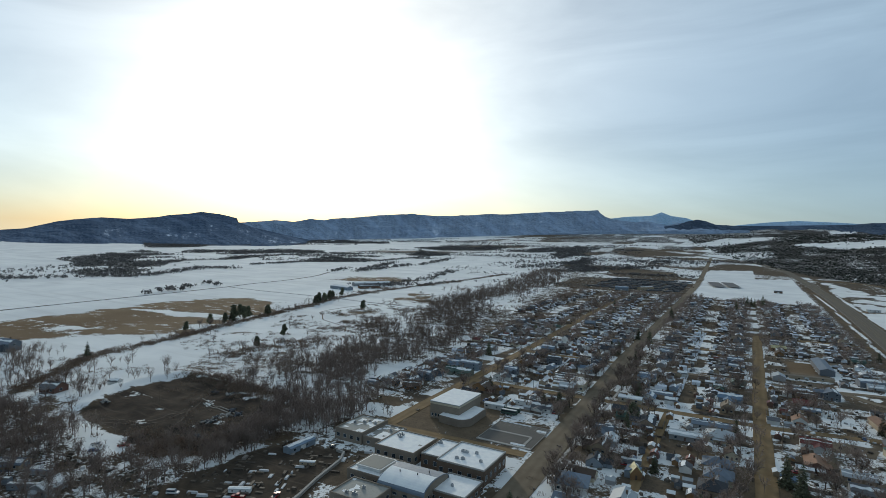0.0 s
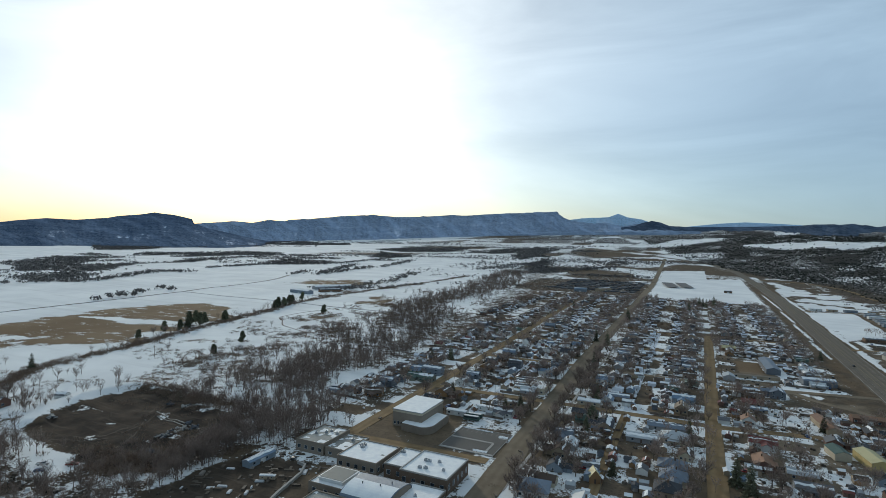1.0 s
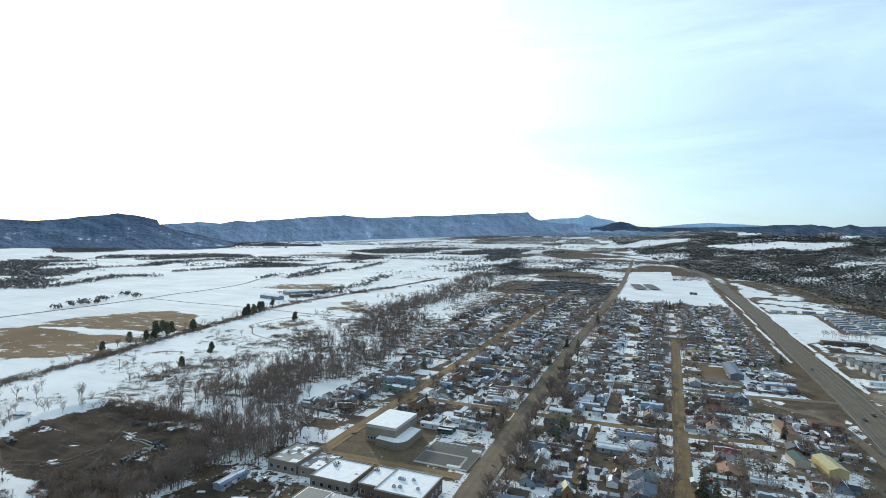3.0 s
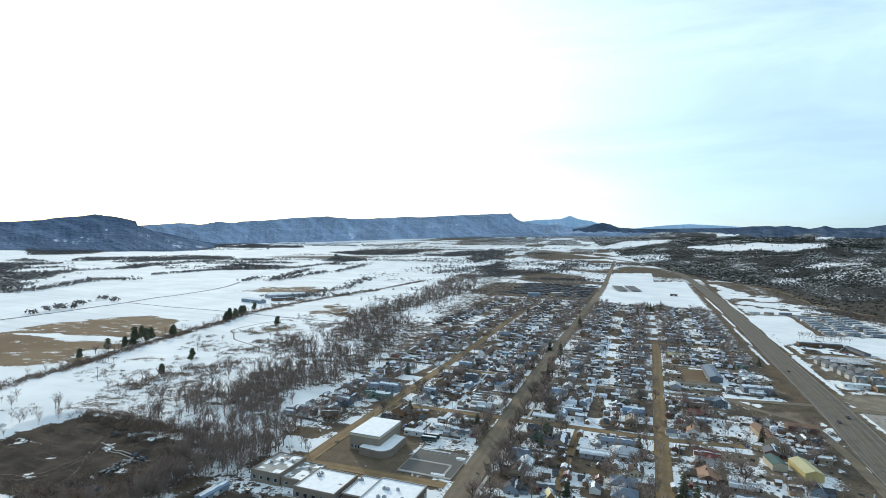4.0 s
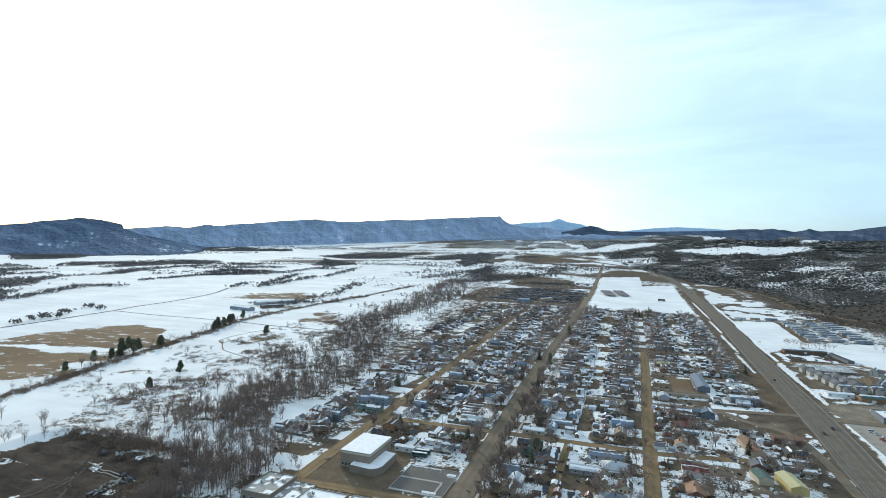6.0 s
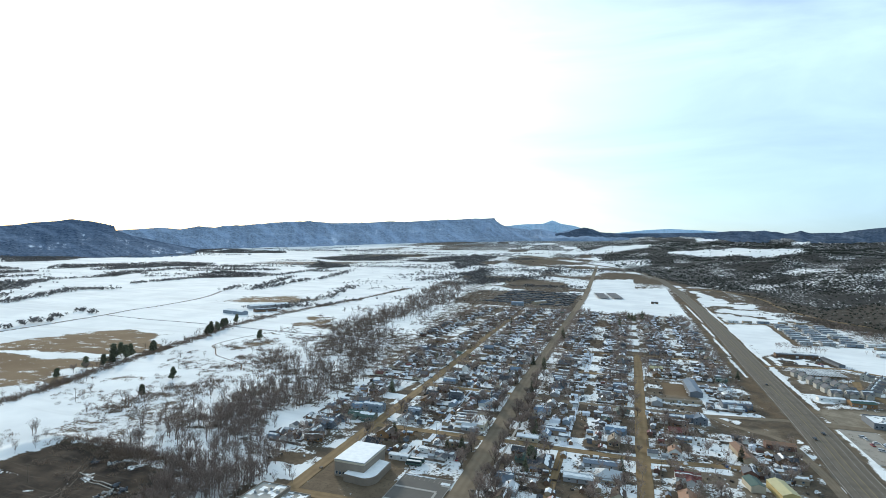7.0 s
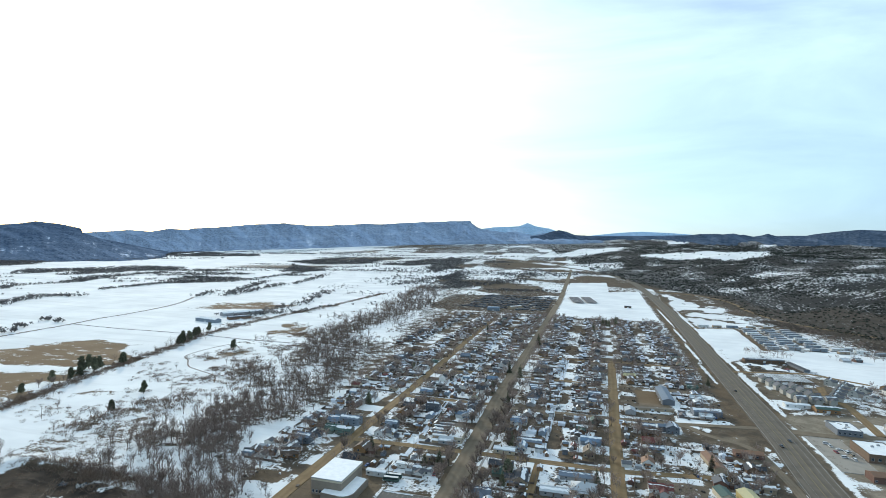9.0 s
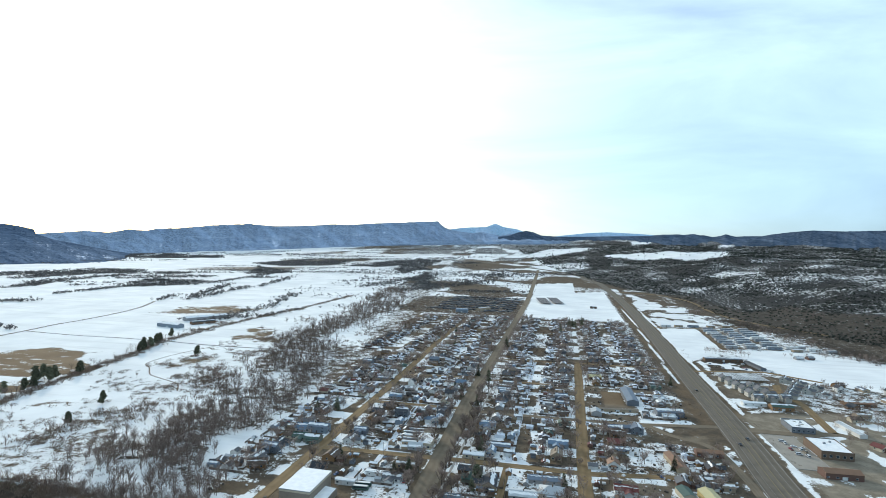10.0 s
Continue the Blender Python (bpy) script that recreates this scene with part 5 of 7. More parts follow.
def conifer(seed, h, spread, label, group="dark conifers", low=0.12, whorls=13):
    r = random.Random(seed)
    ob = thing("conifer", label, "tree", group)
    bm = B()
    tube(bm, (0, 0, -0.2), (0, 0, h * 0.5), h * 0.02, h * 0.012, 6)
    tube(bm, (0, 0, h * 0.5), (0, 0, h), h * 0.012, 0.02, 5)
    part("trunk", bm, M["bark"], ob)
    verts, faces = [], []
    for i in range(whorls):
        f = low + (1 - low) * (i + r.uniform(-0.2, 0.2)) / whorls
        rad = spread * (1 - f) ** 0.75 * r.uniform(0.75, 1.15) + 0.25
        n = r.randint(7, 10)
        for k in range(n):
            a = 6.2832 * (k + r.uniform(-0.35, 0.35)) / n
            rr = rad * r.uniform(0.65, 1.1)
            c, s = math.cos(a), math.sin(a)
            z = h * f
            for t, wd in ((0.30, 0.30), (0.62, 0.34), (0.92, 0.24)):
                p = Vector((c * rr * t, s * rr * t, z - 0.16 * rr * t + r.uniform(-0.15, 0.15)))
                for m in range(4):
                    d = Vector((c, s, 0)) * r.uniform(0.2, 0.8) + Vector((r.uniform(-1, 1), r.uniform(-1, 1), r.uniform(-0.4, 0.7)))
                    strip(verts, faces, p, p + d.normalized() * rad * 0.42, wd * rad * 0.42, r)
    me = bpy.data.meshes.new("crown")
    me.from_pydata([tuple(v) for v in verts], [], faces)
    me.materials.append(M["needle"])
    c = new("crown", me)
    c.parent = ob
    return ob


def round_pine(seed, h, spread, label, group="dark conifers"):
    """A rounded ponderosa: a bare trunk under a ragged domed crown."""
    ob = thing("conifer", label, "tree", group)
    bm = B()
    tube(bm, (0, 0, -0.2), (0.1, 0, h * 0.8), h * 0.022, h * 0.008, 6)
    part("trunk", bm, M["bark"], ob)
    rr = random.Random(seed)
    verts, faces = [], []
    for i in range(17):          # ragged boughs at different heights, gaps between them
        f = 0.22 + 0.74 * i / 16
        a, out = rr.uniform(0, 6.2832), spread * (0.95 - 0.7 * f) * rr.uniform(0.1, 0.7)
        c = Vector((math.cos(a) * out, math.sin(a) * out, h * f))
        size = spread * (0.62 - 0.26 * f) * rr.uniform(0.8, 1.2)
        for _ in range(52):
            d = Vector((rr.gauss(0, 1), rr.gauss(0, 1), rr.gauss(0, 0.55))).normalized() * size * rr.uniform(0.25, 1.0)
            t = Vector((rr.gauss(0, 1), rr.gauss(0, 1), rr.gauss(0, 0.7))).normalized() * size * 0.45
            strip(verts, faces, c + d - t, c + d + t, size * 0.28, rr)
    tv, tf = np.array([tuple(v) for v in verts]), np.array(faces)
    me = bpy.data.meshes.new("crown")
    me.from_pydata(tv.tolist(), [], tf.tolist())
    me.materials.append(M["needle"])
    c = new("crown", me)
    c.parent = ob
    return ob


def stuff_mesh(name, templates, places, material, label, category):
    """Many small plants nobody could count, joined into one object. templates: (verts, faces) arrays; places: (x, y, z, scale, turn, template)."""
    vs, fs, off = [], [], 0
    base = height(np.array([p[0] for p in places]), np.array([p[1] for p in places])) - 0.1
    places = [(p[0], p[1], b if p[2] is None else p[2], *p[3:]) for p, b in zip(places, base.tolist())]
    for x, y, z, s, a, k in places:
        tv, tf = templates[k]
        c, n = math.cos(a), math.sin(a)
        v = tv * s
        vs.append(np.stack([x + v[:, 0] * c - v[:, 1] * n, y + v[:, 0] * n + v[:, 1] * c, z + v[:, 2]], 1))
        fs.append(tf + off)
        off += len(tv)
    V, F = np.concatenate(vs), np.concatenate(fs)
    me = bpy.data.meshes.new(name)
    me.vertices.add(len(V))
    me.vertices.foreach_set("co", V.astype(np.float32).ravel())
    me.loops.add(len(F) * 3)
    me.loops.foreach_set("vertex_index", F.astype(np.int32).ravel())
    me.polygons.add(len(F))
    me.polygons.foreach_set("loop_start", np.arange(0, len(F) * 3, 3, dtype=np.int32))
    me.update(calc_edges=True)
    me.validate()
    me.materials.append(material)
    return tagged(new(name, me), label, category, kind="stuff")


def tree_template(seed, h, spread, limbs, per, twigs, tw):
    lv = branch_set(seed, h, spread, limbs, per, twigs)
    r = random.Random(seed)
    verts, faces = [], []
    for level, w in ((0, 0.0), (1, 0.0), (2, 0.06), (3, tw)):
        for p, q, a, b in lv[level]:
            strip(verts, faces, p, q, max(a, w), r)
            if level < 2:
                strip(verts, faces, p, q, max(a, w), r)
                strip(verts, faces, q, p, max(b, w), r)
    return np.array([tuple(v) for v in verts]), np.array(faces)


def bush_template(seed, h, spread, n, w, lift=0.0):
    """A thicket: blades fanning out of the ground."""
    r = random.Random(seed)
    verts, faces = [], []
    for _ in range(n):
        a, t = r.uniform(0, 6.2832), math.sqrt(r.random())
        p = Vector((math.cos(a) * spread * t * 0.95, math.sin(a) * spread * t * 0.95, lift + r.uniform(-0.05, 0.45) * h * (1 - 0.6 * t)))
        d = Vector((math.cos(a) * t * 0.6 + r.uniform(-0.6, 0.6), math.sin(a) * t * 0.6 + r.uniform(-0.6, 0.6), r.uniform(0.5, 1.3)))
        strip(verts, faces, p, p + d.normalized() * h * r.uniform(0.3, 0.55) * (1.15 - 0.5 * t), w, r)
    return np.array([tuple(v) for v in verts]), np.array(faces)


def clump_template(seed, h, spread, n, size):
    """A small evergreen: ragged foliage pieces within a rounded, uneven outline."""
    r = random.Random(seed)
    verts, faces = [], []
    lobes = [(r.uniform(-0.45, 0.45) * spread, r.uniform(-0.45, 0.45) * spread, h * r.uniform(0.35, 0.75), r.uniform(0.45, 0.75)) for _ in range(4)]
    for _ in range(n):
        lx, ly, lz, lr = r.choice(lobes)
        d = Vector((r.gauss(0, 1), r.gauss(0, 1), r.gauss(0, 0.9))).normalized()
        p = Vector((lx, ly, lz)) + Vector((d.x * spread * lr, d.y * spread * lr, d.z * h * 0.38 * lr * 1.3))
        p.z = max(0.1, p.z)
        t = Vector((r.gauss(0, 1), r.gauss(0, 1), r.gauss(0, 1))).normalized()
        strip(verts, faces, p - t * size * 0.6, p + t * size * 0.7, size * r.uniform(0.5, 0.9), r)
    return np.array([tuple(v) for v in verts]), np.array(faces)
# ---- the town ----
HOUSES = [
    ("white", "grey", 12, 8.5, 2.8, 2.2, "white sided house with a grey shingle roof", False, 1, 0.65),
    ("cream", "brown", 11, 8, 2.8, 2.4, "cream house with a brown shingle roof", True, 0, 0.5),
    ("blue-grey", "dark", 10, 9, 2.9, 3.0, "blue-grey house with a steep dark roof", False, 1, 0.35),
    ("tan", "slate", 13, 8, 2.8, 1.9, "long tan house with a slate metal roof", False, 0, 0.75),
    ("brown", "dark", 10, 8, 2.8, 2.6, "brown wooden house with a dark roof", True, 1, 0.45),
    ("white", "blue", 12, 9, 3.0, 2.5, "white house with a blue metal roof", False, 0, 0.5),
    ("grey", "pale", 11, 8.5, 2.8, 2.1, "grey house with a pale metal roof", True, 0, 0.8),
    ("sage", "green", 11, 8, 2.8, 2.3, "sage green house with a green metal roof", False, 1, 0.4),
    ("red-brown", "grey", 10, 8.5, 2.9, 2.4, "red-brown house with a grey shingle roof", False, 0, 0.55),
    ("cream", "red", 10, 8, 2.8, 2.3, "cream house with a dark red metal roof", True, 0, 0.3),
    ("slate", "slate", 12, 9, 5.2, 2.3, "two-storey slate blue house under a slate roof", False, 1, 0.6),
    ("white", "dark", 9, 8, 5.2, 2.8, "two-storey white house with a dark steep roof", True, 0, 0.4),
    ("log", "brown", 12, 9, 3.0, 2.7, "log-coloured house with a brown roof", False, 0, 0.45),
    ("tan", "tan", 14, 7.5, 2.7, 1.6, "low tan ranch house under a tan roof", False, 0, 0.7),
]
SHEDS = [
    ("grey", "pale", 4, 3.2, 2.2, 0.9, "small grey shed with a pale metal roof", 0.7, False, "shed"),
    ("brown", "dark", 3.5, 3, 2.1, 0.9, "small brown plank shed with a dark roof", 0.4, False, "shed"),
    ("white", "grey", 7, 6, 2.6, 1.5, "white garage with a grey shingle roof", 0.6, True, "garage"),
    ("tan", "brown", 6.5, 6, 2.6, 1.4, "tan garage with a brown shingle roof", 0.5, True, "garage"),
    ("log", "slate", 5, 4, 2.3, 1.1, "weathered shed with a slate metal roof", 0.6, False, "shed"),
    ("red-brown", "red", 5, 4, 2.3, 1.2, "dark red shed with a red metal roof", 0.25, False, "shed"),
    ("blue-grey", "blue", 8, 6, 2.8, 1.4, "blue-grey garage with a blue metal roof", 0.4, True, "garage"),
]
MOBILES = [("white", "white mobile home with a snow-covered roof", 15), ("grey", "grey mobile home with patchy snow on its slate roof", 13), ("blue-grey", "blue-grey mobile home with snow on its roof", 16), ("tan", "tan mobile home with a snow-covered roof", 12)]
CARS = [("white", "pickup_truck"), ("silver", "sedan"), ("black", "sedan"), ("red", "pickup_truck"), ("blue", "sedan"), ("tan", "van"), ("white", "van"), ("black", "pickup_truck"), ("white", "sedan")]

house_protos = [lambda at, turn, a=a, i=i: house(*a[:7], turned=a[7], wing=a[8], snow=a[9], seed=i + 3, storeys=2 if a[4] > 4 else 1, at=at, turn=turn, porch=i % 3 != 1) for i, a in enumerate(HOUSES)]
lite_protos = [lambda at, turn, a=a, i=i: house(*a[:7], turned=a[7], wing=a[8], snow=a[9], seed=i + 3, at=at, turn=turn, lite=True) for i, a in enumerate(HOUSES)]
shed_protos = [lambda at, turn, a=a, i=i: shed(*a[:7], snow=a[7], seed=i + 40, big_door=a[8], category=a[9], name=a[9], at=at, turn=turn) for i, a in enumerate(SHEDS)]
mobile_protos = [lambda at, turn, a=a, i=i: mobile_home(a[0], a[1], a[2], i, snow=(0.9, 0.35, 0.3, 0.6)[i], roof=("pale", "slate", "grey", "pale")[i], at=at, turn=turn) for i, a in enumerate(MOBILES)]
car_protos = [lambda at, turn, a=a: car(*a, at=at, turn=turn) for a in CARS]
tree_protos = [lambda at, turn, i=i: bare_tree(20 + i, (12, 14, 10, 8.5, 13)[i], (4.2, 5.2, 3.8, 3.4, 4.0)[i], ("tall leafless cottonwood in a yard", "broad leafless elm beside the street", "leafless yard tree with grey twigs", "small leafless fruit tree in a yard", "slim leafless street tree")[i]) for i in range(5)]
conifer_protos = [lambda at, turn, i=i: conifer(60 + i, (16, 12, 9, 18)[i], (3.6, 3.0, 2.4, 4.2)[i], ("tall dark green spruce", "dark green spruce beside a house", "small dark conifer in a yard", "large dark ponderosa pine")[i], low=(0.06, 0.05, 0.04, 0.2)[i]) for i in range(4)]
conifer_protos += [lambda at, turn: round_pine(81, 12, 4.0, "rounded dark pine on snow"), lambda at, turn: round_pine(82, 9, 3.7, "low rounded dark juniper tree")]
first = {}


def put(kind, i, x, y, turn=0.0, scale=1.0, z=None):
    """A house, shed, car or tree of one of the kinds, at a place of the plan."""
    z = gz_at(x, y) if z is None else z
    key = (kind, i)
    if key not in first:
        make = {"house": house_protos, "lite": lite_protos, "shed": shed_protos, "mobile": mobile_protos, "car": car_protos, "tree": tree_protos, "conifer": conifer_protos}[kind][i]
        ob = make((x, y, z), turn)
        ob.matrix_basis = pose(x, y, z, 0, 0, turn)
        first[key] = ob
    else:
        src = first[key]
        ob = copy_thing(src, Matrix.Identity(4))
        ob.matrix_basis = pose(x, y, z, 0, 0, turn)
    ob.scale = (scale, scale, scale)
    return ob


FAR_TREES, FAR_SHEDS, FENCES = [], [], []
TAKEN = []          # plan rectangles kept free of scattered things


def free(x, y, m=2.0):
    return not any(a - m < x < b + m and c - m < y < d + m for a, b, c, d in TAKEN)


def lots(u0, u1, v0, v1, alley=None, pitch=15.5, fill=0.93, seed=1, trees=7.6):
    """Houses in rows along both streets of a block, sheds, cars and trees behind them."""
    r = random.Random(seed)
    rows = [(u0 + 10, -1), (u1 - 10, 1)] if u1 - u0 > 45 else [((u0 + u1) / 2, 1)]
    for ux, side in rows:
        n = max(1, int((v1 - v0) / pitch))
        for k in range(n):
            v = v0 + (v1 - v0) * (k + 0.5) / n
            hu, hv = ux + r.uniform(-2, 2), v + r.uniform(-1.5, 1.5)
            back = hu - side * r.uniform(15, 19)
            if r.random() < fill and free(hu, hv, 6):
                put("lite" if v > 640 or u0 < -240 else "house", r.choices(range(14), [3, 3, 2, 3, 3, 1.0, 2, 0.5, 2, 0.5, 1, 1, 2, 3])[0], hu, hv, r.choice((0, 0, 90, 180, 90)) + r.uniform(-2, 2), r.uniform(0.82, 1.02))
            for _ in range(r.choice((1, 1, 2))):
                su, sv = back + r.uniform(-5, 7), v + r.uniform(-6.5, 6.5)
                if v > 600:
                    FAR_SHEDS.append((su, sv, r.choice((0, 90)), r.uniform(3, 7), r.uniform(3, 5.5)))
                elif free(su, sv, 4):
                    put("shed", r.randrange(7), su, sv, r.choice((0, 90, 180, 270)) + r.uniform(-3, 3), r.uniform(0.8, 1.1))
            for _ in range(r.choice((1, 2, 2, 3))):       # lean-tos, hutches and other low outbuildings
                su, sv = hu - side * r.uniform(7, 24), v + r.uniform(-7, 7)
                if free(su, sv, 2):
                    FAR_SHEDS.append((su, sv, r.choice((0, 90)), r.uniform(2.2, 6.0), r.uniform(2.0, 4.5)))
            if r.random() < 0.75 and free(hu, v - 7.5, 1):
                fe = v - (v1 - v0) / n / 2 + r.uniform(-0.6, 0.6)
                FENCES.append((hu + side * r.uniform(2, 8), fe, hu - side * r.uniform(16, 26), fe, r.uniform(1.1, 1.7)))
            if r.random() < 0.5 and free(back, v, 1):
                bx = hu - side * r.uniform(20, 26)
                FENCES.append((bx, v - 7, bx, v + 7, r.uniform(1.1, 1.8)))
            for _ in range(r.choice((0, 0, 1, 1)) if v < 600 else int(r.random() < 0.06)):
                cu, cv = hu + side * r.uniform(8, 9.5) if r.random() < 0.35 else back + r.uniform(-8, 8), v + r.uniform(-7, 7)
                if free(cu, cv, 2):
                    put("car", r.randrange(9), cu, cv, r.choice((0, 90, 180, 270)) + r.uniform(-12, 12))
            for _ in range(int(trees + r.random())):
                tu, tv = hu + r.uniform(-14, 14), v + r.uniform(-8, 8)
                if v > 505 or u0 < -180 or r.random() < 0.7:
                    FAR_TREES.append((tu, tv, gz_at(tu, tv), r.uniform(0.45, 0.9), r.uniform(0, 6.28), r.randrange(4)))
                elif free(tu, tv, 1):
                    put("tree", r.randrange(5), tu, tv, r.uniform(0, 360), r.uniform(0.6, 0.95))
            if r.random() < 0.05:
                tu = hu + r.uniform(-12, 12)
                if free(tu, v, 1):
                    put("conifer", r.randrange(3), tu, v + 7.5, r.uniform(0, 360), r.uniform(0.6, 1.0))


NAMED = [  # houses that stand out: x, y, turn, walls, roof, width, depth, height, rise, ridge turned, wing, snow, label, hipped
    (-61, 455, 0, "white", "blue", 13, 10, 3.2, 2.6, False, 1, 0.15, "white house with a broad blue metal roof", False),
    (-62, 388, 0, "cream", "pale", 15, 8, 2.8, 1.4, False, 0, 0.95, "long low house buried under roof snow", False),
    (-51, 397, 0, "white", "blue", 9, 7, 3.2, 2.6, True, 0, 0.2, "small white house with a pale blue gable roof", False),
    (-47, 411, 0, "tan", "slate", 18, 8, 2.8, 1.6, False, 0, 0.5, "long tan house with a slate roof", False),
    (-3, 427, 0, "blue-grey", "blue", 15, 9, 3.4, 2.4, False, 1, 0.1, "blue-grey house with a pale blue roof", False),
    (-4, 403, 0, "tan", "tan", 11, 8, 3.4, 3.0, True, 0, 0.25, "tan gabled house in a snowy yard", False),
    (-10, 454, 0, "brown", "green", 9, 8, 2.9, 2.2, False, 1, 0.1, "brown house with a green metal roof", False),
    (-60, 361, 3, "brown", "dark", 16, 9, 2.9, 1.6, False, 0, 0.0, "long brown house with a bare dark roof", False),
    (-45, 343, 3, "tan", "dark", 15, 9, 3.2, 2.8, True, 1, 0.2, "dark-roofed house with one bright gable slope", False),
    (-11, 359, 3, "grey", "slate", 22, 8, 2.8, 1.6, False, 0, 0.3, "long slate-roofed house beside the cross street", False),
    (-6, 341, 0, "cream", "pale", 15, 12, 3.2, 3.0, False, 0, 0.0, "house with a white pyramid metal roof", True),
    (-23, 333, 2, "grey", "pale", 17, 10, 2.9, 1.4, False, 0, 0.7, "low grey house with a pale roof", False),
    (41, 445, 2, "brown", "red", 13, 8, 2.8, 1.8, False, 0, 0.05, "brown house with a dark red metal roof", False),
    (60, 479, 2, "slate", "slate", 12, 10, 4.6, 2.2, True, 1, 0.2, "dark blue two-storey house by the frontage road", False),
    (-138, 464, 0, "slate", "dark", 11, 9, 4.4, 2.4, False, 0, 0.1, "dark blue house with a dark roof", False),
    (-159, 514, 0, "grey", "blue", 12, 9, 2.9, 2.2, False, 0, 0.1, "grey house with a flat blue roof", False),
    (-104, 455, 0, "white", "blue", 13, 10, 3.4, 2.6, True, 1, 0.2, "white house with a pale blue metal roof", False),
    (-190, 406, 0, "blue-grey", "slate", 16, 9, 5.0, 2.0, False, 0, 0.7, "two-storey blue house with snow on the roof", False),
    (-185, 384, 0, "sage", "green", 12, 9, 3.4, 2.2, False, 0, 0.1, "green house with a dark green roof", False),
    (-62, 240, 8, "white", "slate", 15, 13, 3.4, 3.2, False, 0, 0.0, "white house with a dark slate hipped roof", True),
    (-60, 289, 0, "tan", "brown", 10, 8, 3.2, 2.8, True, 1, 0.5, "tan house with several small brown gables", False),
    (-64, 315, 0, "grey", "slate", 11, 9, 3.2, 2.4, False, 1, 0.2, "grey house with a slate roof beside the avenue", False),
    (-39, 236, 0, "grey", "pale", 11, 9, 3.0, 2.2, True, 0, 0.5, "grey house with a half-snowy pale roof", False),
    (-6, 297, 0, "cream", "slate", 13, 11, 3.2, 2.8, False, 1, 0.0, "cream house with a slate hipped roof", True),
    (-5, 283, 0, "cream", "slate", 12, 11, 3.2, 2.8, False, 1, 0.0, "cream house with a slate hipped roof", True),
    (-7, 267, 0, "tan", "dark", 11, 11, 3.4, 3.2, False, 0, 0.0, "tan house with a dark hipped roof", True),
    (35, 398, 0, "white", "orange", 9, 8, 3.2, 2.6, True, 0, 0.0, "small white house with an orange roof", False),
    (39, 357, 0, "white", "red", 14, 8, 3.2, 2.2, False, 1, 0.4, "white house with a dull red roof and snow", False),
    (36, 325, 90, "red-brown", "orange", 14, 9, 3.2, 2.0, False, 0, 0.05, "brown house with a rusty orange roof", False),
    (52, 318, 0, "tan", "pale", 13, 8, 2.9, 1.8, False, 0, 0.6, "tan house with a snowy pale roof", False),
    (54, 302, 0, "grey", "grey", 15, 8, 2.9, 1.8, False, 0, 0.7, "long grey house with a snowy roof", False),
]
for i, a in enumerate(NAMED):
    house(*a[3:9], a[12], a[9], a[10], a[11], i % 2 == 0, 300 + i, 2 if a[7] > 4 else 1, (a[0], a[1], 0), a[2], hip=a[13])
    TAKEN.append((a[0] - a[5] / 2, a[0] + a[5] / 2, a[1] - 5, a[1] + 5))
# The barn's yellow roof colour imitates golden sun glare on its slope.
shed("log", "yellow", 6, 5, 3.2, 3.2, "steep little barn, its roof coloured yellow for sun glare", 0.0, 351, True, False, "shed", "shed", (-39, 265, 0), 20)
shed("grey", "grey", 9, 6, 2.4, 1.0, "low tin-roofed shed beside the alley", 0.3, 352, False, False, "shed", "shed", (-43, 279, 0), 5)
TAKEN += [(-170, -122, 262, 322), (-132, -86, 262, 308), (40, 76, 545, 615), (80, 98, 342, 370), (68, 82, 352, 370), (72, 86, 397, 431), (95, 119, 434, 446), (64, 126, 452, 514), (-204, -150, 100, 226), (-188, -150, 226, 260), (-150, -90, 170, 262)]
BLOCKS = [
    (-168, -95, 326, 369, 11), (-168, -95, 383, 490, 12), (-169, -99, 505, 611, 13), (-170, -99, 622, 729, 14), (-178, -100, 740, 846, 15), (-181, -101, 858, 965, 16), (-183, -102, 976, 1160, 17),
    (-68, 8, 150, 373, 21), (-68, 8, 387, 488, 22), (-69, 9, 502, 611, 23), (-74, 11, 622, 730, 24), (-78, 10, 740, 965, 25), (-80, 12, 976, 1160, 26),
    (23, 64, 165, 373, 31), (23, 64, 389, 490, 32), (26, 110, 625, 736, 34), (28, 112, 750, 960, 35), (28, 112, 970, 1160, 36),
]
for u0, u1, v0, v1, seed in BLOCKS:
    lots(u0, u1, v0, v1, seed=seed)
lots(68, 108, 180, 340, seed=37, fill=0.7, pitch=20)
lots(66, 112, 372, 450, seed=38, fill=0.5, pitch=14, trees=3.0)
lots(78, 112, 520, 612, seed=39, fill=0.7, pitch=15, trees=3.0)
lots(-228, -184, 318, 490, seed=41, fill=0.8)
lots(-244, -184, 505, 720, seed=42, fill=0.7)
lots(-282, -190, 740, 1120, seed=43, fill=0.75, pitch=21)
def outbuilding(wall, roof, w, d, label):
    """A hutch or lean-to: plank walls under a small gable roof."""
    bm = B()
    gable_walls(bm, w, d, 2.1, 0.8)
    ob = tagged(part("outbuilding", bm, M["wall_" + wall], None), label, "shed", "yard outbuildings")
    bm = B()
    gable_roof(bm, w, d, 2.1, 0.8, 0.25, 0.14)
    part("roof", bm, M[roof], ob)
    return ob


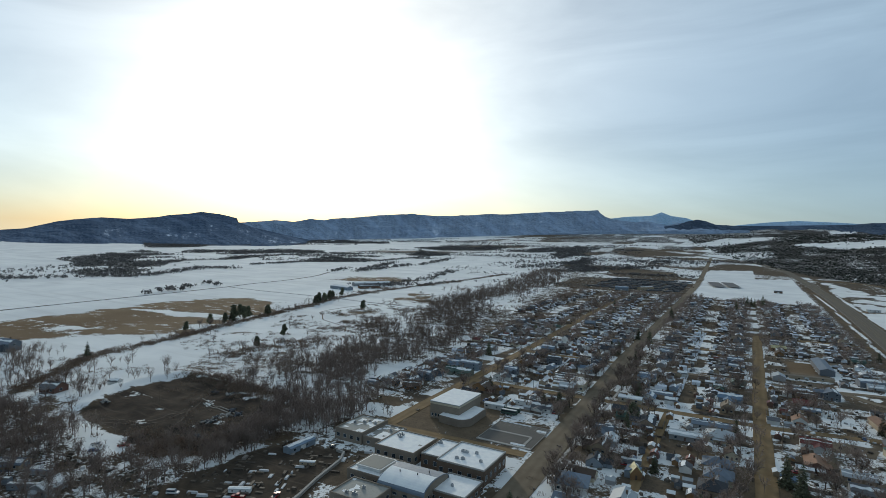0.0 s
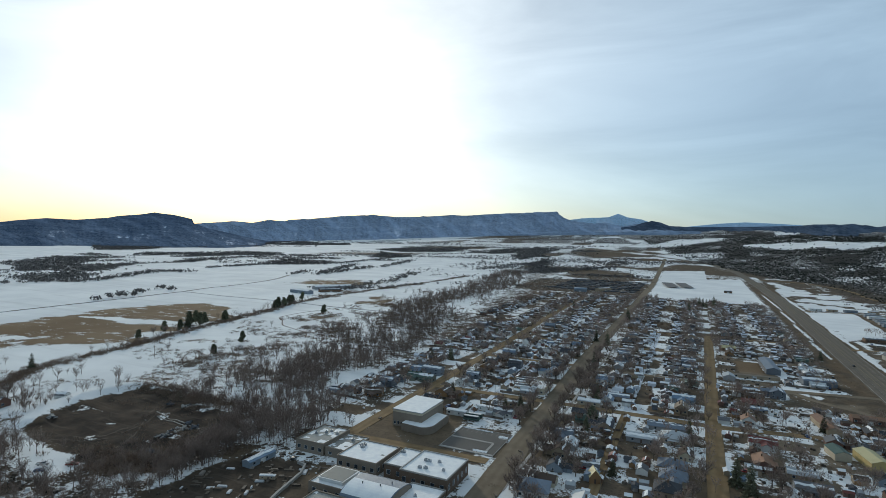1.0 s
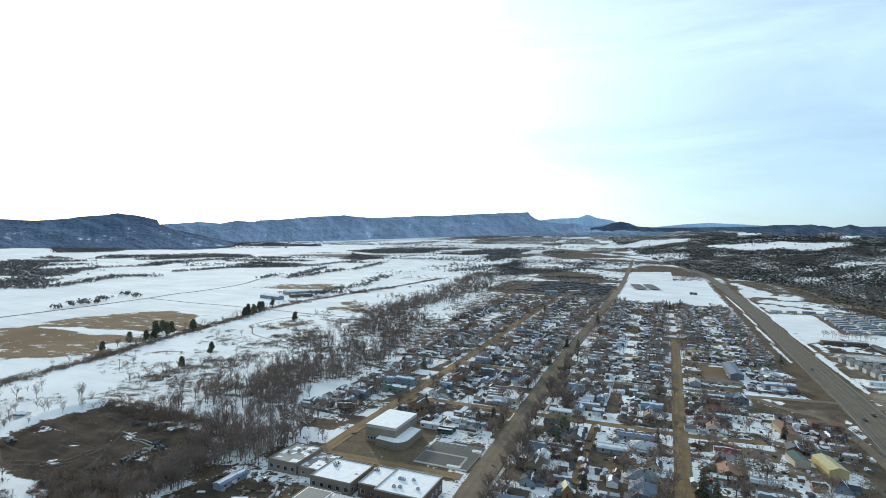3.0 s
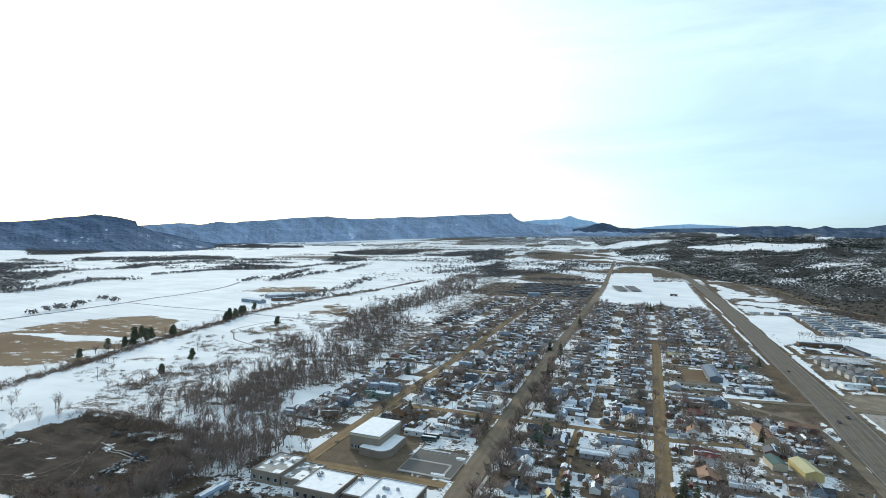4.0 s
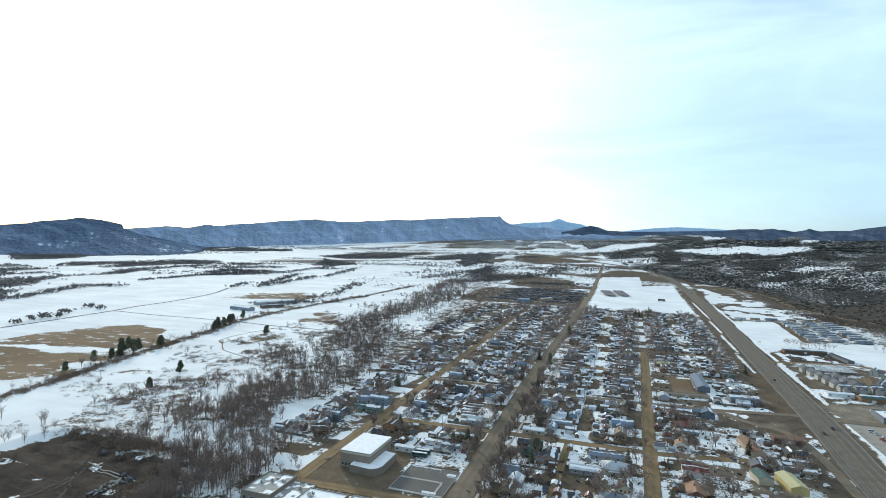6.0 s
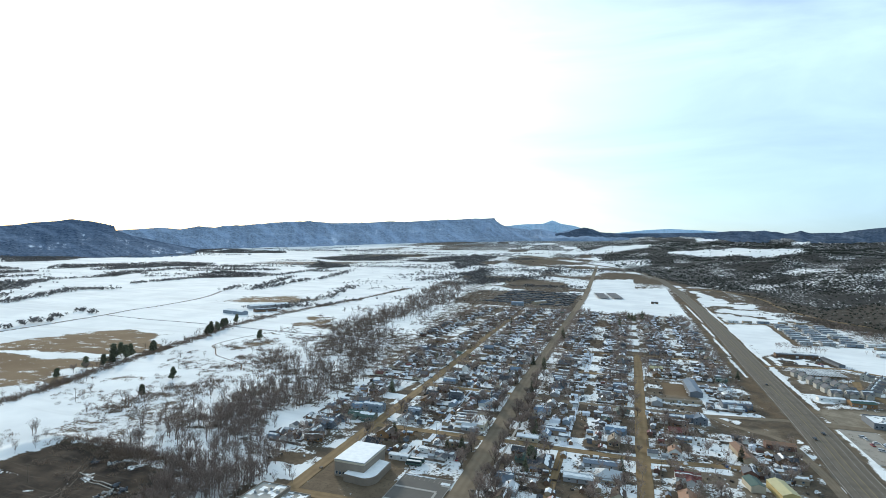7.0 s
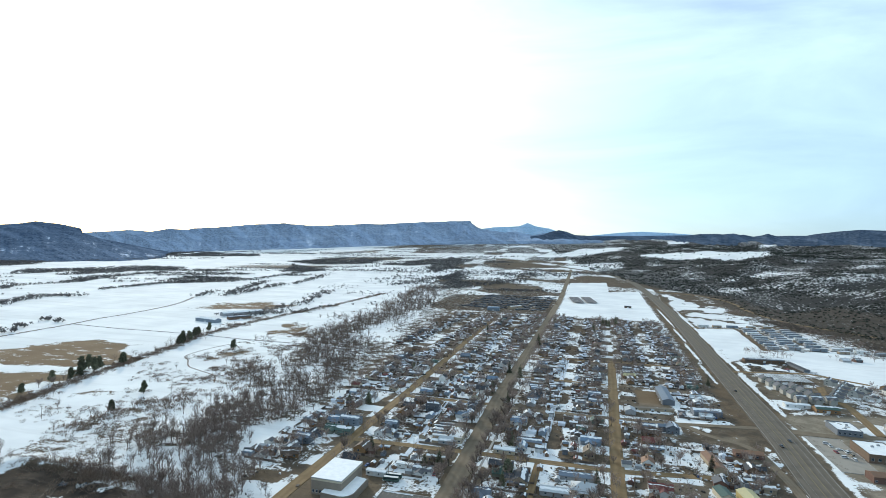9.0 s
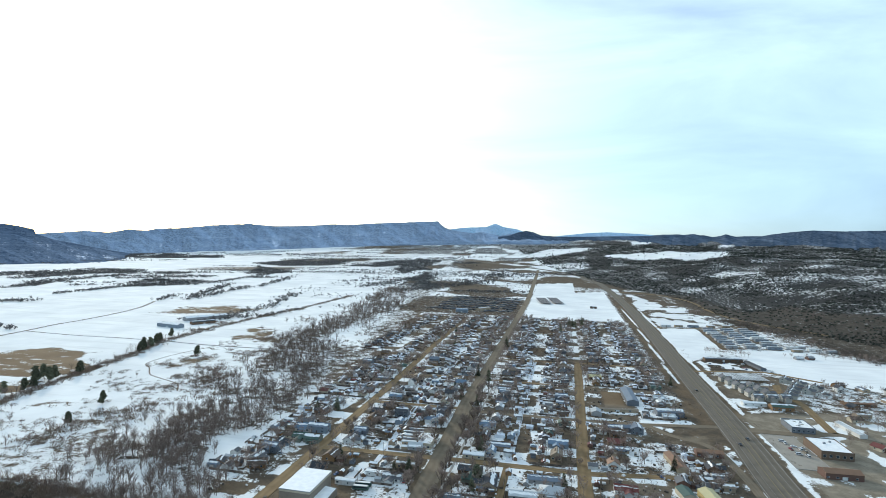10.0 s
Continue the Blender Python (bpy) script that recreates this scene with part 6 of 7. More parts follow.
kinds = [("brown", "snow", 3.2, 2.6, "small brown hutch with snow on its roof"), ("grey", "roof_pale", 4.2, 3.0, "small grey lean-to with a pale roof"), ("tan", "snow", 5.0, 3.4, "low tan outbuilding with snow on its roof"), ("slate", "roof_dark", 3.6, 3.0, "small slate hutch with a dark roof"),
         ("red-brown", "roof_brown", 4.4, 3.2, "small red-brown outbuilding with a brown roof"), ("log", "roof_slate", 3.8, 2.8, "small weathered outbuilding with a slate roof")]
near = [q for q in FAR_SHEDS if q[1] < 430]
made = {}
for n, (x, y, a, w, d) in enumerate(near):
    k = n * 5 % 6
    if k not in made:
        made[k] = outbuilding(*kinds[k])
        made[k].matrix_basis = pose(x, y, gz_at(x, y), 0, 0, a)
    else:
        copy_thing(made[k], Matrix.Identity(4)).matrix_basis = pose(x, y, gz_at(x, y), 0, 0, a + n % 5)
FAR_SHEDS = [q for q in FAR_SHEDS if q[1] >= 430]
# sheds of the far yards, too small to tell apart
bm = B()
for x, y, a, w, d in FAR_SHEDS:
    h = 2.3
    w, d = (w, d) if a == 0 else (d, w)
    n0 = len(bm.verts)
    gable_walls(bm, w, d, h, 0.9, x, y, a == 90, 0.0)
    gable_roof(bm, w, d, h, 0.9, 0.25, 0.14, x, y, a == 90)
k = Nodes("shed_mix", 0.8)
isl = k.island()
fs = part("yard_sheds", bm, k.done(k.mix(k.step(isl, 0.55, 0.6), k.vary((0.16, 0.14, 0.13), 0.5, 1.6, isl), k.vary((0.62, 0.64, 0.68), 0.8, 1.15, isl))), None)
tagged(fs, "small weathered sheds with snow among far yards", "sheds", kind="stuff")
bm = B()
for x0, y0, x1, y1, h in FENCES:
    n = max(1, int(math.hypot(x1 - x0, y1 - y0) / 2.4))
    for i in range(n):
        a, b = (x0 + (x1 - x0) * i / n, y0 + (y1 - y0) * i / n), (x0 + (x1 - x0) * (i + 0.96) / n, y0 + (y1 - y0) * (i + 0.96) / n)
        box(bm, min(a[0], b[0]) - 0.05, max(a[0], b[0]) + 0.05, min(a[1], b[1]) - 0.05, max(a[1], b[1]) + 0.05, -0.05, h + 0.08 * ((i * 7) % 3))
k = Nodes("fence_boards", 0.9)
isl = k.island()
tagged(part("yard_fences", bm, k.done(k.vary((0.12, 0.095, 0.075), 0.5, 1.8, isl)), None), "weathered board fences between the yards", "fence", kind="stuff")
# street trees along the avenue
r = random.Random(5)
for v in np.arange(235, 1150, 13.0):
    mid = float(np.interp(v, [p[1] for p in AVENUE], [p[0] for p in AVENUE]))
    for u, share in ((mid - 9.5, 0.62), (mid + 8.5, 0.85), (mid + 14.5, 0.5)):
        if r.random() > share or (u < mid and v < 320):
            continue
        if v > 560:
            FAR_TREES.append((u + r.uniform(-1.5, 1.5), v + r.uniform(-5, 5), gz_at(u, v), r.uniform(0.6, 1.0), r.uniform(0, 6.28), r.randrange(4)))
        else:
            put("tree", r.choice((0, 1, 4, 1)), u + r.uniform(-1, 1), v + r.uniform(-4, 4), r.uniform(0, 360), r.uniform(0.75, 1.05))
for u, v, k, s in ((-80, 600, 3, 1.0), (-54, 349, 5, 1.15), (-32, 275, 2, 1.0), (-5, 990, 0, 1.1), (11, 1063, 3, 1.1), (34, 1083, 3, 1.2), (-79, 512, 1, 1.0), (-82, 816, 0, 1.2), (-96, 630, 0, 0.9), (22, 1070, 0, 1.0), (17, 1085, 0, 1.0),
                   (27, 281, 0, 1.05), (22, 292, 0, 1.0), (-10, 235, 0, 0.8), (-55, 334, 2, 1.0), (-108, 342, 2, 1.1), (-100, 350, 2, 1.2), (-199, 462, 0, 0.9), (-216, 458, 2, 1.0), (118, 655, 1, 0.9), (-77, 205, 2, 1.0), (-73, 203, 2, 0.9)):
    put("conifer", k, u, v, 40 * u, s)
# ---- school, gym and shops ----
M["skylight"] = plain("skylight_panel", (0.13, 0.15, 0.145), 0.65, 0, 0.2)
flat_block("school_wing", "flat-roofed tan school wing with patchy snow", "school", -184, -167, 228, 252, 5.6, "stucco", "school buildings", 0.38, 4, 2, 4)
flat_block("school_link", "low flat-roofed school link with snow", "school", -166.6, -153.4, 229, 250, 4.2, "stucco", "school buildings", 0.4, 1, 3, 2)
flat_block("school_wing", "flat-roofed tan school wing with grey roof units", "school", -153, -131, 220, 243, 5.8, "stucco", "school buildings", 0.7, 3, 4, 5)
flat_block("school_hall", "brick school hall with white snow on its roof", "school", -117.5, -94, 218, 243, 7.0, "brick", "school buildings", 0.95, 6, 5, 5, band="concrete")
flat_block("school_annex", "narrow brick annex with a snowy flat roof", "school", -128, -117.9, 222, 243, 6.2, "brick", "school buildings", 0.95, 1, 6, 2, band="concrete")
flat_block("school_entry", "low school entry block with snow on its roof", "school", -109, -92.5, 196, 214, 4.4, "brick", "school buildings", 0.9, 1, 7, 4, band="concrete")
flat_block("school_kitchen", "low tan school block with a bare roof", "school", -141, -122, 172, 188, 4.6, "stucco", "school buildings", 0.15, 3, 8, 3)


def skylight_block():
    ob = flat_block("school_library", "school library with a square raised skylight", "school", -149, -131, 193.5, 213, 4.4, "stucco", "school buildings", 0.85, 0, 9, 3)
    bm = B()
    solid(bm, [(-6, -6, 4.46), (6, -6, 4.46), (6, 6, 4.46), (-6, 6, 4.46)], [(-6.6, -6.6, 6.2), (6.6, -6.6, 6.2), (6.6, 6.6, 6.2), (-6.6, 6.6, 6.2)])
    sk = part("skylight", bm, M["trim"], ob, "square skylight with a white rim")
    bm = B()
    box(bm, -5.9, 5.9, -5.9, 5.9, 6.2, 6.3)
    part("pane", bm, M["skylight"], sk, "grey-green skylight pane")


skylight_block()


def barrel_hall():
    """The gymnasium with its barrel roof, the arched end towards the avenue."""
    x0, x1, y0, y1, e, rise = -129, -107, 188.5, 209.5, 4.6, 3.6
    ob = thing("barrel_gym", "old gymnasium with a pale snowy barrel roof", "school", "school buildings", ((x0 + x1) / 2, (y0 + y1) / 2, 0))
    hx, hy, n = (x1 - x0) / 2, (y1 - y0) / 2, 18
    arc = lambda k, d: (-(hy + d) * math.cos(math.pi * k / n), e + (rise + d) * math.sin(math.pi * k / n) ** 0.85)
    bm = B()
    prof = [(-hy, -0.2), (hy, -0.2)] + [arc(k, 0) for k in range(n, -1, -1)]
    solid(bm, [(-hx, y, z) for y, z in prof], [(hx, y, z) for y, z in prof])
    part("wall", bm, M["stucco"], ob)
    bm = B()
    prof = [arc(k, 0.35) for k in range(n, -1, -1)] + [arc(k, 0.02) for k in range(n + 1)]
    solid(bm, [(-hx - 0.3, y, z) for y, z in prof], [(hx + 0.3, y, z) for y, z in prof])
    rf = part("barrel_roof", bm, M["roof_slate"], ob)
    bm = B()
    rr = random.Random(3)
    nx = 14
    vs = [[bm.verts.new((-hx + 2 * hx * i / nx, *[a + b for a, b in zip(arc(k, 0.40), (0, 0.05))])) for k in range(2, n // 2 + 1)] for i in range(nx + 1)]
    for i in range(nx):
        for k in range(len(vs[0]) - 1):
            bm.faces.new((vs[i][k], vs[i + 1][k], vs[i + 1][k + 1], vs[i][k + 1]))
    part("snow_cover", bm, M["snow"], rf, "thin white snow cover")
    for x, y in ((-5, -3), (3, -2), (6, 2.5)):
        bm = B()
        z = e + rise * math.sin(math.acos(min(1, abs(y) / hy))) ** 0.85
        tube(bm, (x, y, z), (x, y, z + 1.1), 0.22, 0.22, 8)
        tube(bm, (x, y, z + 1.1), (x, y, z + 1.3), 0.35, 0.1, 8)
        part("vent", bm, M["dark_metal"], ob)
    for k in range(4):
        window(ob, hx, -hy * 0.6 + k * hy * 0.4, 2.0, 2.0, 1.6, "+x")
        window(ob, -hx * 0.7 + k * hx * 0.45, -hy, 2.2, 2.2, 1.2, "-y")


barrel_hall()


def gym():
    """The tall gym with its low curved wing round the front."""
    ob = thing("school_gym", "tall tan gym with a white roof and low wing", "school", "school buildings", (-149.5, 300, 0))
    hx, hy, h = 9.5, 15, 9.6
    bm = B()
    box(bm, -hx, hx, -hy, hy, -0.2, h)
    part("wall", bm, M["stucco"], ob)
    bm = B()
    box(bm, -hx - 0.1, hx + 0.1, -hy - 0.1, hy + 0.1, h - 1.2, h)
    part("band", bm, M["wall_cream"], ob, "pale band under the roof edge")
    bm = B()
    box(bm, -hx - 0.3, hx + 0.3, -hy - 0.3, hy + 0.3, h, h + 0.35)
    rf = part("roof", bm, M["metal"], ob)
    bm = B()
    box(bm, -hx - 0.1, hx + 0.1, -hy - 0.1, hy + 0.1, h + 0.35, h + 0.5)
    part("snow_cover", bm, M["snow"], rf, "smooth white snow cover")
    # low wing: a rounded plan round the south-east corner
    bm = B()
    plan = [(-hx * 0.1, -hy - 0.05), (-hx * 0.1, -hy - 5)] + [(hx + 2 + 6.5 * math.sin(a), -hy + 2 - 8.5 * math.cos(a)) for a in np.linspace(-0.2, 1.75, 10)] + [(hx + 8, 6), (hx + 0.05, 8), (hx + 0.05, -hy - 0.05)]
    solid(bm, [(x, y, -0.2) for x, y in plan], [(x, y, 4.2) for x, y in plan])
    wing = part("low_wing", bm, M["stucco"], ob, "low curved tan entrance wing")
    bm = B()
    c = (hx * 0.3, -hy)
    inner = [(c[0] + (x - c[0]) * 0.96, c[1] + (y - c[1]) * 0.94) for x, y in plan]
    solid(bm, [(x, y, 4.2) for x, y in inner], [(x, y, 4.38) for x, y in inner])
    part("snow_cover", bm, M["snow"], wing, "bluish white snow cover")
    for k in range(4):
        window(ob, -hx + 1.5 + k * 2.2, -hy, 1.2, 1.4, 1.8, "-y")
    bm = B()
    box(bm, hx + 7.9, hx + 8.2, -4, -1.5, 0, 2.4)
    part("door", bm, M["door"], ob)


gym()


def parking(name, label, x0, x1, y0, y1, stalls, mat="asphalt", lift=0.22):
    """A paved lot with its painted stalls."""
    ob = thing(name, label, "parking lot", "", ((x0 + x1) / 2, (y0 + y1) / 2, gz_at((x0 + x1) / 2, (y0 + y1) / 2)))
    hx, hy = (x1 - x0) / 2, (y1 - y0) / 2
    bm = B()
    box(bm, -hx, hx, -hy, hy, -0.3, lift)
    part("paving", bm, M[mat], ob)
    for a in ((-hx - 0.3, hx + 0.3, -hy - 0.3, -hy), (-hx - 0.3, hx + 0.3, hy, hy + 0.3), (-hx - 0.3, -hx, -hy, hy), (hx, hx + 0.3, -hy, hy)):
        bm = B()
        box(bm, *a, -0.3, lift + 0.15)
        part("kerb", bm, M["concrete"], ob)
    for k in range(stalls):
        bm = B()
        x = -hx + 2 * hx * (k + 0.5) / stalls
        box(bm, x - 0.08, x + 0.08, hy - 6, hy - 1, lift, lift + 0.008)
        part("stall_line", bm, M["paint_white"], ob)
    ob["kind"] = "structure"
    return ob


lot = parking("school_parking", "dark asphalt school parking lot edged with snow", -121, -91, 269, 303, 10)
for a in ((-14.8, 10, -0.9, 0.9), (-14.8, 14.8, -16.8, -15.4), (9.2, 10.6, -15.4, -0.9), (10.0, 14.8, 8, 9.4)):
    bm = B()
    box(bm, *a, 0.1, 0.33)
    part("walkway", bm, M["concrete"], lot, "pale concrete walkway")
for a in ((-14.5, 4, 15.6, 16.6), (3, 11, -14.8, -12.2), (9, 14.5, 10, 13)):
    bm = B()
    rr = random.Random(int(a[2] * 10))
    n = 24
    top = [(a[0] + (a[1] - a[0]) * i / n, (a[2] + a[3]) / 2, 0.30 + rr.uniform(0.15, 0.5)) for i in range(n + 1)]
    for s in (a[2], a[3]):
        e = [bm.verts.new((p[0], s + rr.uniform(-0.3, 0.3), 0.225)) for p in top]
        t = [bm.verts.new(p) for p in top]
        for i in range(n):
            q = (e[i], e[i + 1], t[i + 1], t[i])
            bm.faces.new(q if s == a[2] else q[::-1])
    part("snow_bank", bm, M["snow"], lot, "ploughed snow bank")


def long_hall(wall, roof, x, y, turn, w, d, h, rise, label, name="metal_building", seed=1, snow=0.0, doors=2, category="building"):
    ob = shed(wall, roof, w, d, h, rise, label, snow, seed, False, True, category, name, (x, y, gz_at(x, y)), turn, "shops and works")
    for k in range(doors):
        window(ob, -w / 2 + w * (k + 0.5) / doors - 1.5, -d / 2, 1.0, 1.6, 1.2, "-y")
    return ob


long_hall("yellow", "yellow", 89, 356, 100, 21, 9.5, 4.4, 1.6, "workshop with a broad pale yellow metal roof", seed=3)
long_hall("cream", "green", 75, 361, 100, 14, 8, 3.6, 1.5, "low workshop with a green metal roof", seed=4)
long_hall("tan", "orange", 79, 414, 98, 30, 8, 3.4, 1.5, "long low building with an orange roof", seed=5, doors=4)
long_hall("red-brown", "orange", 107, 440, 2, 19, 8, 3.4, 1.4, "low shop with a rusty orange roof", seed=6, doors=3)
long_hall("slate", "slate", 66, 585, 92, 52, 11, 4.4, 1.8, "long slate-blue metal building beside snow", seed=7, doors=6)
long_hall("grey", "pale", 30, 520, 92, 12, 9, 3.4, 2.0, "grey metal barn with a pale roof", seed=8)
long_hall("tan", "tan", 50, 535, 8, 38, 4, 2.4, 0.7, "long narrow tan storage shed", seed=10, doors=3)
long_hall("log", "yellow", 36, 660, 10, 14, 10, 3.4, 2.0, "half-built timber house in a snowy yard", seed=11)
long_hall("slate", "slate", 96, 539, 8, 24, 12, 4.2, 1.8, "blue-grey metal shop with a snowy roof", seed=9, snow=0.5)
flat_block("store", "brown store with a white snowy flat roof", "store", 189, 211, 458, 490, 5.8, "brick", "shops and works", 0.98, 3, 21, 5)
flat_block("office", "low dark office with a pale flat roof", "office", 191, 209, 518, 543, 4.6, "wall_slate", "shops and works", 0.6, 2, 22, 5)
long_hall("red-brown", "orange", 187, 424, 4, 24, 11, 4.2, 1.8, "reddish garage building with white bay doors", seed=23, doors=4)
parking("store_parking", "wide worn parking lot beside the store", 163, 187.5, 432, 506, 8, "lot", 0.18)
long_hall("log", "green", 208, 591, 5, 20, 10, 3.6, 2.2, "log building with a dark green metal roof", seed=24, snow=0.2, doors=4)
long_hall("white", "pale", 243, 536, 96, 36, 6, 3.2, 0.9, "long white low building with snow", seed=25, snow=0.8, doors=5)
long_hall("brown", "orange", 293, 632, 10, 30, 10, 3.2, 1.6, "low ranch building with a rusty roof", seed=26, snow=0.3, doors=4)


def carport(x, y, w, d, label, roof="pale", gap=1.2):
    """A long open shelter: posts and a ribbed roof."""
    ob = thing("carport", label, "carport", "shops and works", (x, y, gz_at(x, y)), 8)
    n = 14
    for k in range(n):
        bm = B()
        box(bm, -w / 2 + w * k / n, -w / 2 + w * (k + 1) / n - gap, -d / 2, d / 2, 2.9, 3.05)
        part("roof_panel", bm, M["roof_" + roof], ob)
    bm = B()
    box(bm, -w / 2, w / 2, -0.3, 0.3, 2.75, 2.9)
    part("beam", bm, M["metal"], ob)
    for k in range(8):
        for s in (-1, 1):
            bm = B()
            px = -w / 2 + 1 + (w - 2) * k / 7
            box(bm, px - 0.08, px + 0.08, s * (d / 2 - 0.5) - 0.08, s * (d / 2 - 0.5) + 0.08, -0.1, 2.9)
            part("post", bm, M["metal"], ob)
    return ob


carport(211, 720, 48, 36, "long open carport with pale ribbed roof panels")

# townhouses on the rise beside the highway
tr = random.Random(77)
first_town = None
for k, (x, y, a) in enumerate([(184, 700, 95), (187, 684, 95), (190, 668, 95), (192, 652, 95), (194, 636, 95), (205, 672, 95), (208, 655, 95), (211, 640, 95), (196, 620, 5), (210, 622, 5), (224, 626, 5), (254, 716, 60), (264, 702, 60), (254, 685, 60),
                               (246, 670, 60), (239, 655, 60), (232, 641, 60), (260, 668, 60), (274, 684, 60)]):
    if first_town is None:
        first_town = house("bone", "grey", 9.5, 8, 4.8, 3.0, "steep-gabled pale townhouse with a grey roof", False, 1, 0.45, False, 91, 2, (x, y, 0), a, "townhouses", "townhouse")
    else:
        copy_thing(first_town, pose(x, y, 0, 0, 0, a + tr.uniform(-3, 3)))

# trailer park beyond the snowy field
for col_ in range(3):
    for k in range(9):
        x, y = 270 + col_ * 33 - k * 1.6 + tr.uniform(-2, 2), 1134 - k * 24.5 + col_ * 8 + tr.uniform(-2, 2)
        put("mobile", tr.choice((1, 2, 2, 1, 0)), x, y, 12 + tr.uniform(-3, 3), 1.4)
for x, y, a in ((352, 965, 14), (368, 975, 20), (382, 958, 10), (352, 942, 14), (402, 950, 30), (196, 1150, 12), (222, 1158, 12), (250, 1166, 14), (285, 1176, 14), (315, 1188, 14)):
    put("mobile", tr.randrange(4), x, y, a, 1.3)
for x, y, a in ((-112, 397, 4), (-113, 404, 4), (-114, 411, 4), (-115, 418, 4), (-117, 425, 4), (-118, 338, 0), (-268, 112, 30), (-280, 124, 30), (-262, 126, 25), (-252, 116, 30), (-290, 118, 40)):
    put("mobile", tr.randrange(4), x, y, a, 1.0 if x > -200 else 0.8)
flat_block("corner_shop", "pale corner shop with a white flat roof", "shop", -106, -95, 392, 416, 4.0, "wall_cream", "shops and works", 0.85, 1, 31, 3)

# scattered houses east of the highway
for x, y, a in ((309, 712, 20), (328, 700, 100), (300, 690, 10), (272, 664, 60), (304, 640, 10), (330, 652, 100), (347, 884, 14), (330, 878, 100), (244, 493, 30), (252, 478, 30), (262, 498, 100), (276, 520, 40),
                (262, 570, 100), (276, 588, 10), (290, 560, 50), (350, 690, 15), (372, 700, 15), (345, 620, 30), (370, 640, 10), (310, 600, 70), (395, 690, 10), (282, 618, 20)):
    put("house", tr.randrange(14), x, y, a + tr.uniform(-5, 5), 0.95)
    for _ in range(tr.choice((1, 2, 3))):
        tx, ty = x + tr.gauss(0, 9), y + tr.gauss(0, 9)
        FAR_TREES.append((tx, ty, gz_at(tx, ty), tr.uniform(0.4, 0.8), tr.uniform(0, 6.28), tr.randrange(4)))
for k in range(15):          # the row of trees between the court and the snow
    tx, ty = 206 + 4 * k + tr.uniform(-1.5, 1.5), 884 - k + tr.uniform(-3, 3)
    FAR_TREES.append((tx, ty, gz_at(tx, ty), tr.uniform(0.7, 0.95), tr.uniform(0, 6.28), tr.randrange(4)))
long_hall("brown", "grey", 216, 826, 8, 50, 9, 3.4, 1.4, "long low grey-roofed hall beside the court", "court_hall", 27, 0.2, 5, "hall")
long_hall("slate", "dark", 249, 800, 98, 46, 7, 3.0, 1.0, "narrow dark hall round the court", "court_hall", 28, 0.2, 5, "hall")
long_hall("white", "pale", 186, 599, 6, 22, 7, 3.0, 1.0, "low white building with a snow-covered roof", "low_building", 29, 0.9, 3, "building")
for _ in range(8):
    put("car", tr.randrange(9), tr.uniform(192, 240), tr.uniform(772, 812), tr.choice((8, 98)))
for _ in range(9):
    put("car", tr.randrange(9), 168 + tr.uniform(0, 15), 445 + tr.uniform(0, 60), tr.choice((0, 90, 95)))
for x, y, a in ((137, 470, 91), (147, 486, 272), (142, 640, 91)):
    put("car", tr.choice((2, 7)), x, y, a, 1.0, 0.45)
for x, y in ((-214, 330), (-226, 328)):
    put("house", 4, x, y, 20, 0.8)
put("house", 12, -200, 331, 20, 1.0)
put("house", 5, -202, 405, 5, 1.1)
put("house", 7, -196, 386, 5, 1.0)
put("house", 8, -385, 193, 15, 1.2)
put("house", 10, -534, 232, 15, 1.3)

# buses in the yard behind the gym
def bus(x, y, a):
    ob = thing("bus", "green and white bus parked on dirt", "bus", "parked buses", (x, y, gz_at(x, y)), a)
    bm = B()
    box(bm, -5, 5, -1.2, 1.2, 0.5, 2.9)
    bmesh.ops.bevel(bm, geom=list(bm.edges), offset=0.18, segments=2, affect="EDGES")
    part("body", bm, M["roof_green"], ob)
    bm = B()
    box(bm, -4.6, 4.4, -1.1, 1.1, 2.9, 3.02)
    part("roof", bm, M["trim"], ob, "white roof panel")
    for s in (-1, 1):
        bm = B()
        box(bm, -4.5, 4.3, min(s * 1.19, s * 1.23), max(s * 1.19, s * 1.23), 1.7, 2.5)
        part("window_band", bm, M["glass"], ob)
    wheels(ob, (-3.2, 3.2), (-1.05, 1.05), 0.48, 0.3)


bus(-121, 316, 5)
bus(-121, 321, 5)
long_hall("white", "pale", -133, 322, 0, 13, 5, 2.8, 0.7, "low white storage building with snow", "storage_building", 35, 0.7, 2, "storage")

# work yard behind the school: parked trucks, trailers, a blue shed and a long wall
long_hall("blue-grey", "blue", -190, 208, 88, 17, 5, 2.8, 0.8, "long low blue-roofed yard shed", "yard_shed", 61, 0.35, 2, "shed")
yr = random.Random(31)
for _ in range(11):
    x, y = yr.uniform(-200, -158), yr.uniform(135, 222)
    if abs(x + 190) > 6:
        put("car", yr.randrange(9), x, y, yr.choice((20, 25, 110, 200)) + yr.uniform(-8, 8))
for x, y, a in ((-173, 195, 25), (-178, 160, 30)):
    put("mobile", yr.randrange(4), x, y, a, 0.6)
bm = B()
for _ in range(170):
    u, v = yr.uniform(-203, -157), yr.uniform(125, 224)
    a, b, h, t = yr.uniform(0.4, 2.6), yr.uniform(0.3, 0.9), yr.uniform(0.2, 1.0), yr.choice((0.4, 0.45, 2.0))
    c, s = math.cos(t), math.sin(t)
    P = [(u + x * c - y * s, v + x * s + y * c) for x, y in ((-a, -b), (a, -b), (a, b), (-a, b))]
    solid(bm, [(x, y, -0.1) for x, y in P], [(u + (x - u) * 0.85, v + (y - v) * 0.85, h) for x, y in P])
k = Nodes("yard_mix", 0.8)
isl = k.island()
